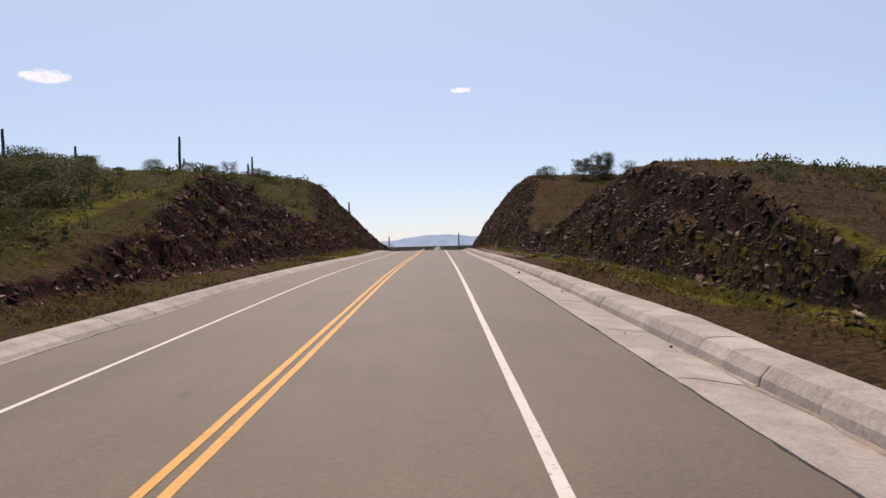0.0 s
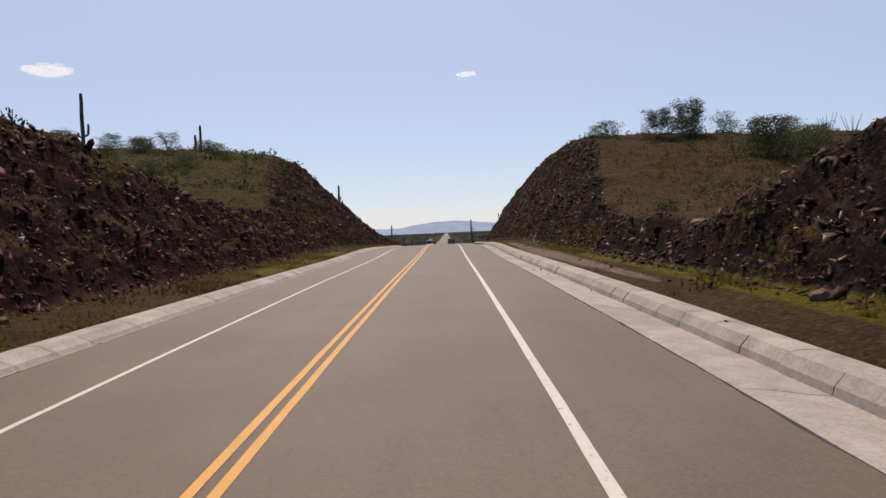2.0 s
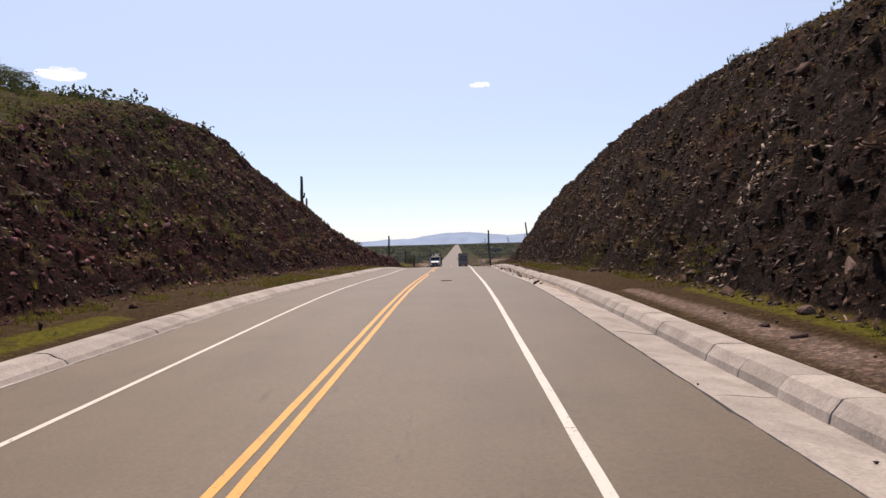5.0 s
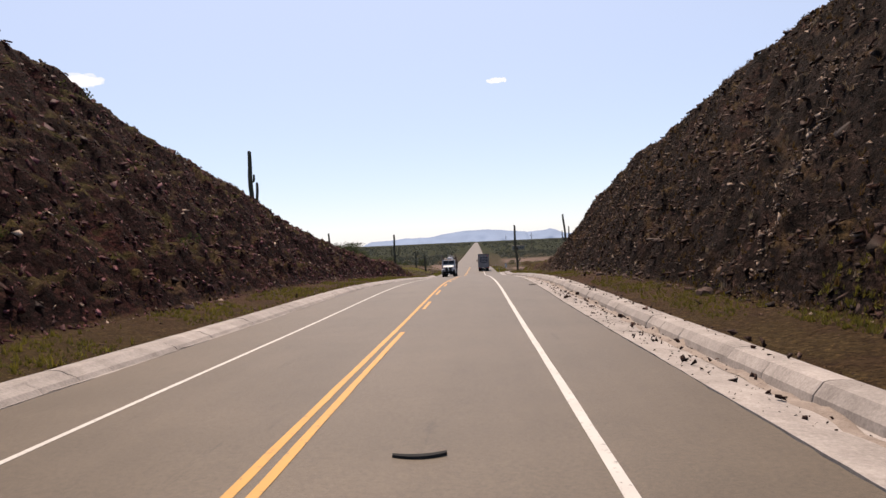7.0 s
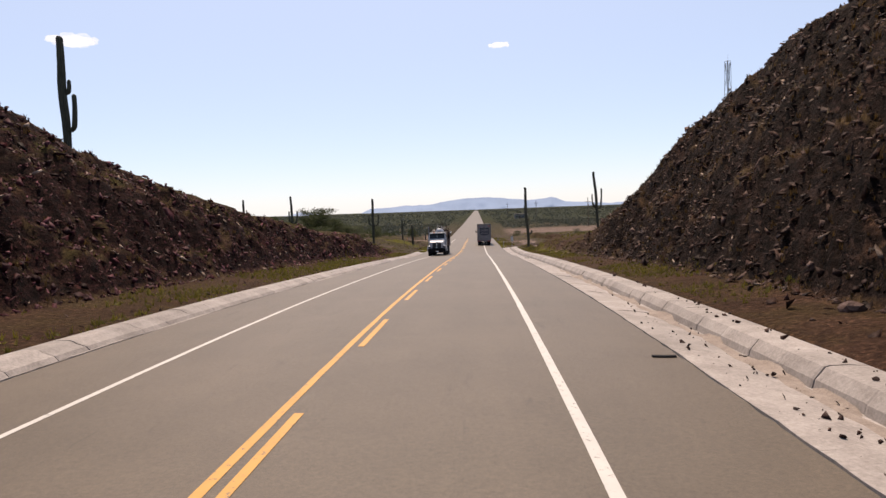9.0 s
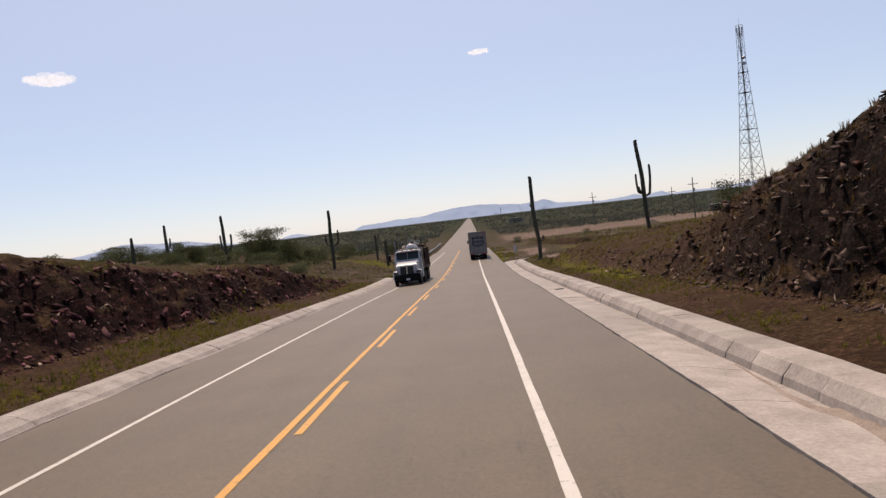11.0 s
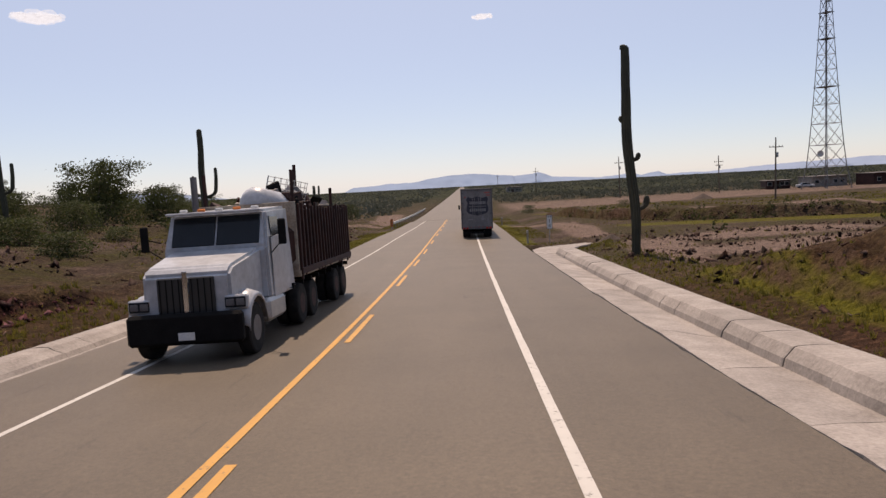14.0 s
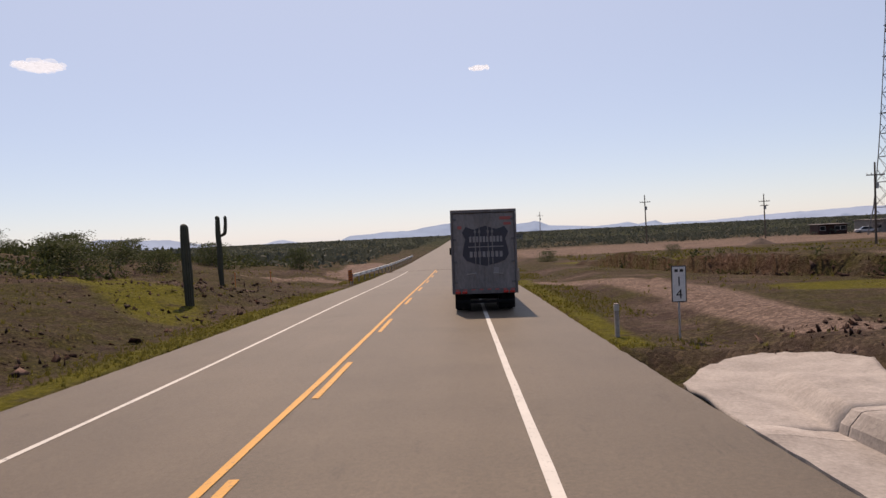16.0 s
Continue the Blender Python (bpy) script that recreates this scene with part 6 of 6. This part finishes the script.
    for k in range(7):
        u = k / 6
        for zz in (0, 0.6):
            rod(b, (-0.55 + 1.1 * u, -0.45, zz), (-0.55 + 1.1 * u, 0.45, zz), 0.009, seg=4)
        for yy in (-0.45, 0.45):
            rod(b, (-0.55 + 1.1 * u, yy, 0), (-0.55 + 1.1 * u, yy, 0.62), 0.009, seg=4)
    for zz in (0, 0.15, 0.3, 0.45, 0.6):
        for yy in (-0.45, 0.45):
            rod(b, (-0.55, yy, zz), (0.55, yy, zz), 0.009, seg=4)
        for xx in (-0.55, 0.55):
            rod(b, (xx, -0.45, zz), (xx, 0.45, zz), 0.009, seg=4)
    crate = part("wire_crate", b, M_STEEL, t, "bent wire crate on top of the scrap")
    crate.matrix_local = Matrix.Translation((0.2, 7.2, 3.25)) @ Matrix.Rotation(0.25, 4, "Y") @ Matrix.Rotation(0.3, 4, "Z")
    for k in range(95):
        b = bmesh.new()
        px, py = rs.uniform(-1.0, 1.0), rs.uniform(y0 + 0.4, y1 - 0.4)
        pz = 2.6 + 0.75 * math.exp(-((py - 7.5) / 2.6) ** 2) * (1 - 0.4 * abs(px)) + rs.uniform(-0.15, 0.2)
        turn = Euler((rs.uniform(0, 3), rs.uniform(0, 3), rs.uniform(0, 3))).to_matrix().to_4x4()
        if k % 3 == 0:
            d = turn.to_3x3() @ Vector((0, 0, 1))
            d.z *= 0.4
            rod(b, Vector((px, py, pz)) - d * 0.5, Vector((px, py, pz)) + d * 0.5, 0.04, seg=7)
        else:
            box(b, (px, py, pz), (rs.uniform(0.2, 0.7), rs.uniform(0.2, 0.7), rs.uniform(0.03, 0.3)), 0.015, turn)
        part("scrap_piece", b, rs.choice((M_RUST, M_RUST, M_DARK_STEEL, M_BLACK, M_OLD_PAINT)), t)
    b = bmesh.new()
    box(b, (0, 7.7, 2.0), (2.36, 7.2, 1.1), 0.2)
    part("scrap_heap", b, M_RUST, t)
    return t


scrap_lorry(-2.8, 230.9)


# ------------------------------------------------------------------ roadside things
def lettering(name, text, size, m, material, parent):
    """Built-in font, turned into a mesh."""
    c = bpy.data.curves.new(name, "FONT")
    c.body, c.size, c.extrude, c.align_x, c.align_y = text, size, 0.002, "CENTER", "CENTER"
    tmp = bpy.data.objects.new(name, c)
    scene.collection.objects.link(tmp)
    me = bpy.data.meshes.new_from_object(tmp.evaluated_get(bpy.context.evaluated_depsgraph_get()))
    bpy.data.objects.remove(tmp)
    me.materials.clear()
    me.materials.append(material)
    ob = new(name, me)
    ob.parent = parent
    ob.matrix_local = m
    return ob


def km_sign(x, y):
    g = land_at(x, y)
    t = thing("road_sign", pose(x, y, g, 0, 0.8, 0), "small white kilometre sign with black figures on a steel post", "sign")
    b = bmesh.new()
    rod(b, (0, 0.03, -0.3), (0, 0.03, 1.95), 0.028, seg=8)
    part("post", b, M_STEEL, t)
    b = bmesh.new()
    box(b, (0, 0, 1.5), (0.4, 0.012, 0.98), 0.004)
    pnl = part("panel", b, M_SIGN_BLACK, t)
    b = bmesh.new()
    box(b, (0, -0.008, 1.5), (0.345, 0.006, 0.925), 0.002)
    part("face", b, M_SIGN_WHITE, pnl)
    up = Matrix.Rotation(radians(90), 4, "X")
    lettering("figure", "1", 0.36, Matrix.Translation((0, -0.014, 1.56)) @ up, M_SIGN_BLACK, pnl)
    lettering("figure", "4", 0.36, Matrix.Translation((0, -0.014, 1.22)) @ up, M_SIGN_BLACK, pnl)
    for k in (-1, 1):
        b = bmesh.new()
        box(b, (0.07 * k, -0.013, 1.86), (0.09, 0.004, 0.075))
        part("small_mark", b, M_SIGN_BLACK, pnl)
    return t


km_sign(8.5, 266.7)


def stake(name, x, y, h, r, material, label, category, cap=None, square=False):
    t = thing(name, Matrix.Translation((x, y, land_at(x, y))), label, category)
    b = bmesh.new()
    if square:
        box(b, (0, 0, h / 2 - 0.15), (2 * r, 2 * r, h + 0.3), 0.012)
    else:
        rod(b, (0, 0, -0.3), (0, 0, h), r, r * 0.9, 8)
    part("shaft", b, material, t)
    if cap:
        b = bmesh.new()
        box(b, (0, 0, h - 0.12), (2.2 * r, 2.2 * r, 0.16), 0.01)
        part("band", b, cap, t)
    return t


stake("delineator_post", 7.05, 267.7, 0.95, 0.06, M_CONCRETE, "weathered grey concrete marker post on the verge", "post", M_STEEL, True)
stake("delineator_post", 7.0, 300.0, 0.95, 0.06, M_CONCRETE, "weathered grey concrete marker post on the verge", "post", M_STEEL, True)
stake("steel_stake", -10.6, 265.2, 1.35, 0.025, M_DARK_STEEL, "thin dark steel stake in bare soil", "post")
stake("survey_stake", -13.2, 296.5, 1.0, 0.03, M_ORANGE, "thin orange painted survey stake", "post")
stake("survey_stake", -12.2, 302.0, 0.9, 0.03, M_ORANGE, "thin orange painted survey stake", "post")


def hazard_marker(x, y):
    t = thing("hazard_marker", pose(x, y, land_at(x, y), 0, 0, 0), "orange and black striped hazard board at the rail's end", "sign")
    b = bmesh.new()
    rod(b, (0, 0.03, -0.3), (0, 0.03, 1.2), 0.03)
    part("post", b, M_STEEL, t)
    b = bmesh.new()
    box(b, (0, 0, 0.8), (0.34, 0.015, 0.95), 0.004)
    board = part("board", b, M_ORANGE, t)
    for k in range(5):
        b = bmesh.new()
        outline(b, [(-0.165, 0.36 + 0.2 * k), (0.165, 0.46 + 0.2 * k), (0.165, 0.54 + 0.2 * k), (-0.165, 0.44 + 0.2 * k)], -0.012, -0.008)
        part("stripe", b, M_SIGN_BLACK, board)
    return t


hazard_marker(-6.75, 307.0)


def guard_rail(x, y0, y1, every=3.8):
    t = thing("guard_rail", Matrix.Translation((x, y0, float(road_z(y0)[0]))), "galvanised steel guard rail on posts beside the road", "guard rail")
    z0 = float(road_z(y0)[0])
    sec = [(0, 0.78), (0.05, 0.74), (0.05, 0.68), (0.0, 0.63), (0.0, 0.6), (0.05, 0.55), (0.05, 0.49), (0, 0.45)]
    n = int((y1 - y0) / every)
    for k in range(n):
        a, b_ = y0 + k * every, y0 + (k + 1) * every
        V, F = [], []
        for yy in (a, b_ + 0.1):
            dz = float(road_z(yy)[0]) - z0
            V += [(px, yy - y0, pz + dz) for px, pz in sec]
        F = [(i, i + 1, i + 9, i + 8) for i in range(7)]
        ob = arrays("rail_panel", V, F, M_STEEL, t)
        so = ob.modifiers.new("thickness", "SOLIDIFY")
        so.thickness = 0.006
        bm = bmesh.new()
        g = land_at(x, a) - z0
        box(bm, (-0.07, a - y0, (g - 0.2 + 0.78 + float(road_z(a)[0]) - z0) / 2), (0.1, 0.12, 0.78 + float(road_z(a)[0]) - z0 - g + 0.2), 0.01)
        part("post", bm, M_DARK_STEEL, t)
    return t


guard_rail(-6.6, 307.6, 385)


def utility_pole(x, y, h, seed, arms=1):
    g = float(land([x], [y])[0])
    t = thing("utility_pole", pose(x, y, g - 0.3, 0, random.Random(seed).uniform(-1.0, 1.0), 0), "dark wooden utility pole with a crossarm", "utility pole", "utility poles across the plain")
    b = bmesh.new()
    rod(b, (0, 0, 0), (0, 0, h + 0.3), 0.16, 0.1, 10)
    part("shaft", b, M_WOOD_POLE, t)
    for k in range(arms):
        z = h - 1.3 - 0.9 * k
        b = bmesh.new()
        box(b, (0, -0.14, z), (2.3 - 0.5 * k, 0.1, 0.13), 0.01)
        arm = part("crossarm", b, M_WOOD_POLE, t)
        for xx in (-1.05, -0.5, 0.5, 1.05):
            if abs(xx) < 1.15 - 0.25 * k:
                b = bmesh.new()
                lathe(b, [(z + 0.06, 0.03), (z + 0.14, 0.06), (z + 0.2, 0.045), (z + 0.27, 0.05), (z + 0.3, 0.02)], 8, "z")
                q = part("insulator", b, M_STEEL, arm)
                q.matrix_local = Matrix.Translation((xx, -0.14, 0))
    b = bmesh.new()
    rod(b, (0.24, -0.1, h - 3.0), (0.24, -0.1, h - 2.2), 0.17, seg=10)
    part("transformer", b, M_STEEL, t)
    return t


for i, (x, y, h, a) in enumerate(((55.0, 336.6, 10.3, 1), (43.0, 398.7, 10.6, 1), (34.2, 520.0, 11.5, 1), (68.0, 398.0, 9.5, 2), (27.0, 700.0, 12.0, 1))):
    utility_pole(x, y, h, i, a)


def lattice_tower(x, y, h, w0, w1):
    g = float(land([x], [y])[0])
    t = thing("radio_tower", pose(x, y, g - 0.2, 0, 0, 20), "tall galvanised lattice radio tower on the plain", "tower")
    corners = [(-1, -1), (1, -1), (1, 1), (-1, 1)]

    def half(z):
        u = z / h
        return (w0 + (w1 - w0) * min(1, u / 0.85) ** 0.62) / 2

    levels = [0, 5.5, 10.5, 15.5, 20, 24, 28, 31.5, 35, 38, 41, 44, h]
    for cx, cy in corners:
        b = bmesh.new()
        rings = []
        for a in levels:
            r = 0.11 - 0.05 * a / h
            rings.append([b.verts.new((cx * half(a) + r * math.cos(1.0472 * k), cy * half(a) + r * math.sin(1.0472 * k), a)) for k in range(6)])
        for p, q in zip(rings, rings[1:]):
            for k in range(6):
                b.faces.new((p[k], p[(k + 1) % 6], q[(k + 1) % 6], q[k]))
        part("leg", b, M_DARK_STEEL, t)
    for i, (a, c) in enumerate(zip(levels, levels[1:])):
        for k in range(4):
            p, q = corners[k], corners[(k + 1) % 4]
            A = Vector((p[0] * half(a), p[1] * half(a), a))
            B = Vector((q[0] * half(a), q[1] * half(a), a))
            C = Vector((p[0] * half(c), p[1] * half(c), c))
            D = Vector((q[0] * half(c), q[1] * half(c), c))
            bars = [(A, D, 0.045), (B, C, 0.045), (C, D, 0.055)]
            if i < 6:
                bars += [((A + B) / 2, (A + C) / 2, 0.035), ((A + B) / 2, (B + D) / 2, 0.035)]
            for u, v, r in bars:
                part("brace", one(rod, u, v, r, seg=4), M_DARK_STEEL, t)
    b = bmesh.new()
    for sx in (-0.25, 0.25):
        rod(b, (sx, 0, 0), (sx, 0, h - 1), 0.05, seg=4)
    for k in range(int(h / 0.8)):
        rod(b, (-0.25, 0, 0.6 + 0.8 * k), (0.25, 0, 0.6 + 0.8 * k), 0.025, seg=4)
    part("ladder", b, M_DARK_STEEL, t)
    for k, zz in enumerate((24, 35, 41)):
        b = bmesh.new()
        s = half(zz) * 2 + 0.5
        box(b, (0, 0, zz), (s, s, 0.08))
        part("platform", b, M_DARK_STEEL, t)
    for k, (zz, a, r) in enumerate(((8.5, 200, 0.75), (43.5, 250, 0.5), (45.5, 20, 0.5), (40.0, 140, 0.45))):
        b = bmesh.new()
        lathe(b, [(-0.15, 0.05), (-0.1, r * 0.7), (0.1, r), (0.14, r * 0.98), (0.02, 0.05)], 14)
        q = part("dish", b, M_STEEL, t)
        q.matrix_local = Matrix.Rotation(radians(a), 4, "Z") @ Matrix.Translation((half(zz) + 0.25, 0, zz))
    for k in range(6):
        b = bmesh.new()
        a = radians(60 * k)
        rod(b, (0.75 * math.cos(a), 0.75 * math.sin(a), h - 3.2), (0.75 * math.cos(a), 0.75 * math.sin(a), h - 0.6), 0.09, seg=6)
        part("antenna", b, M_STEEL, t)
    b = bmesh.new()
    rod(b, (0, 0, h - 0.4), (0, 0, h + 2.2), 0.03, seg=5)
    part("spike", b, M_STEEL, t)
    return t


lattice_tower(89.0, 386.5, 55.0, 7.6, 1.35)


def low_house(x, y, w, d, h, turn, wall_mat, label):
    g = float(land([x], [y])[0])
    t = thing("house", pose(x, y, g - 0.1, 0, 0, turn), label, "house", "low buildings by the tower")
    b = bmesh.new()
    box(b, (0, 0, h / 2), (w, d, h), 0.04)
    part("wall", b, wall_mat, t)
    b = bmesh.new()
    box(b, (0, -0.3, h + 0.1), (w + 0.7, d + 1.2, 0.16), 0.03)
    part("roof", b, M_DARK_ROOF, t)
    b = bmesh.new()
    box(b, (-w * 0.1, -d / 2 - 0.01, 1.02), (0.95, 0.06, 2.05), 0.01)
    part("door", b, M_RUST, t)
    for k in (-0.36, 0.16, 0.36):
        b = bmesh.new()
        box(b, (w * k, -d / 2 - 0.01, 1.5), (1.2, 0.06, 1.0), 0.01)
        wn = part("window", b, M_STEEL, t)
        b = bmesh.new()
        box(b, (w * k, -d / 2 - 0.045, 1.5), (1.06, 0.02, 0.86))
        part("pane", b, M_WINDSCREEN, wn)
    return t


low_house(99.0, 408, 10, 6, 2.8, 8, M_STUCCO, "low dusty stuccoed house with a flat dark roof")
low_house(86.5, 408, 6, 5, 2.3, -6, M_RUST, "small weathered shed with a flat dark roof")
low_house(113.0, 404, 12, 6, 3.0, 12, M_RUST, "long rust-brown shed with a flat dark roof")
low_house(33.5, 640, 9, 6, 3.2, 0, M_STUCCO, "small white house far across the plain")


def soil_heap(x, y, r, h):
    bm = bmesh.new()
    n, rings = 22, 6
    top = bm.verts.new((0, 0, h))
    prev = None
    for i in range(1, rings + 1):
        u = i / rings
        ring = []
        for k in range(n):
            a = 6.283 * k / n
            rr = r * u * (1 + 0.18 * noise.noise((math.cos(a) * 2, math.sin(a) * 2, u * 2)))
            ring.append(bm.verts.new((rr * math.cos(a), rr * math.sin(a), h * (1 - u) ** 1.2 + 0.1 * noise.noise((rr, a, 1)) - 0.15 * u)))
        for k in range(n):
            if prev is None:
                bm.faces.new((top, ring[k], ring[(k + 1) % n]))
            else:
                bm.faces.new((prev[k], ring[k], ring[(k + 1) % n], prev[(k + 1) % n]))
        prev = ring
    ob = part("soil_heap", bm, M_HEAP, None, smooth=True)
    ob.matrix_world = Matrix.Translation((x, y, float(land([x], [y])[0]) - 0.05))
    return tagged(ob, "dark heap of tipped soil on the bare plain", "soil heap")


soil_heap(51.8, 362.5, 2.8, 1.15)
soil_heap(11.5, 260.4, 1.0, 0.4)


def tyre_scrap(x, y, length, bend, turn):
    bm = bmesh.new()
    prev = None
    for k in range(9):
        u = k / 8 - 0.5
        px, py = u * length, bend * (u * u * 4 - 0.5)
        w = 0.05 * (1 - 1.2 * u * u)
        cur = [bm.verts.new((px, py - w, 0.0)), bm.verts.new((px, py - w * 0.8, 0.03)), bm.verts.new((px, py + w * 0.8, 0.035)), bm.verts.new((px, py + w, 0.0))]
        if prev:
            for i in range(3):
                bm.faces.new((prev[i], prev[i + 1], cur[i + 1], cur[i]))
        prev = cur
    ob = part("tyre_scrap", bm, M_RUBBER, None)
    ob.matrix_world = Matrix.Translation((x, y, road_at(x, y) + 0.004 if abs(x) < 6.1 else gutter_z(x, y) + 0.012)) @ pose(0, 0, 0, 0, 0, turn)
    return tagged(ob, "curled strip of black tyre rubber lying on the road", "tyre scrap")


tyre_scrap(1.53, 118.7, 0.62, 0.09, 4)
tyre_scrap(5.65, 155.1, 0.42, 0.02, -6)
tyre_scrap(6.95, 207.9, 0.45, -0.05, 8)


def parked_car(x, y, turn):
    g = float(land([x], [y])[0])
    t = thing("parked_car", pose(x, y, g, 0, 0, turn), "pale saloon car parked by the low buildings", "car", "")
    b = bmesh.new()
    box(b, (0, 0, 0.62), (1.75, 4.3, 0.62), 0.14)
    part("body", b, M_CAB, t)
    b = bmesh.new()
    lower = [b.verts.new(p) for p in ((-0.8, -1.25, 0.9), (0.8, -1.25, 0.9), (0.8, 1.2, 0.9), (-0.8, 1.2, 0.9))]
    upper = [b.verts.new(p) for p in ((-0.64, -0.75, 1.42), (0.64, -0.75, 1.42), (0.64, 0.6, 1.42), (-0.64, 0.6, 1.42))]
    b.faces.new(upper)
    for k in range(4):
        b.faces.new((lower[k], lower[(k + 1) % 4], upper[(k + 1) % 4], upper[k]))
    part("cabin_glass", b, M_WINDSCREEN, t, "dark window glass")
    b = bmesh.new()
    box(b, (0, -0.07, 1.43), (1.3, 1.38, 0.05), 0.02)
    part("roof", b, M_CAB, t)
    for sx in (-1, 1):
        for yy in (-1.3, 1.35):
            wheel(t, sx * 0.78, yy, 0.31, 0.31, 0.2)
    return t


parked_car(91.5, 402.0, 75)
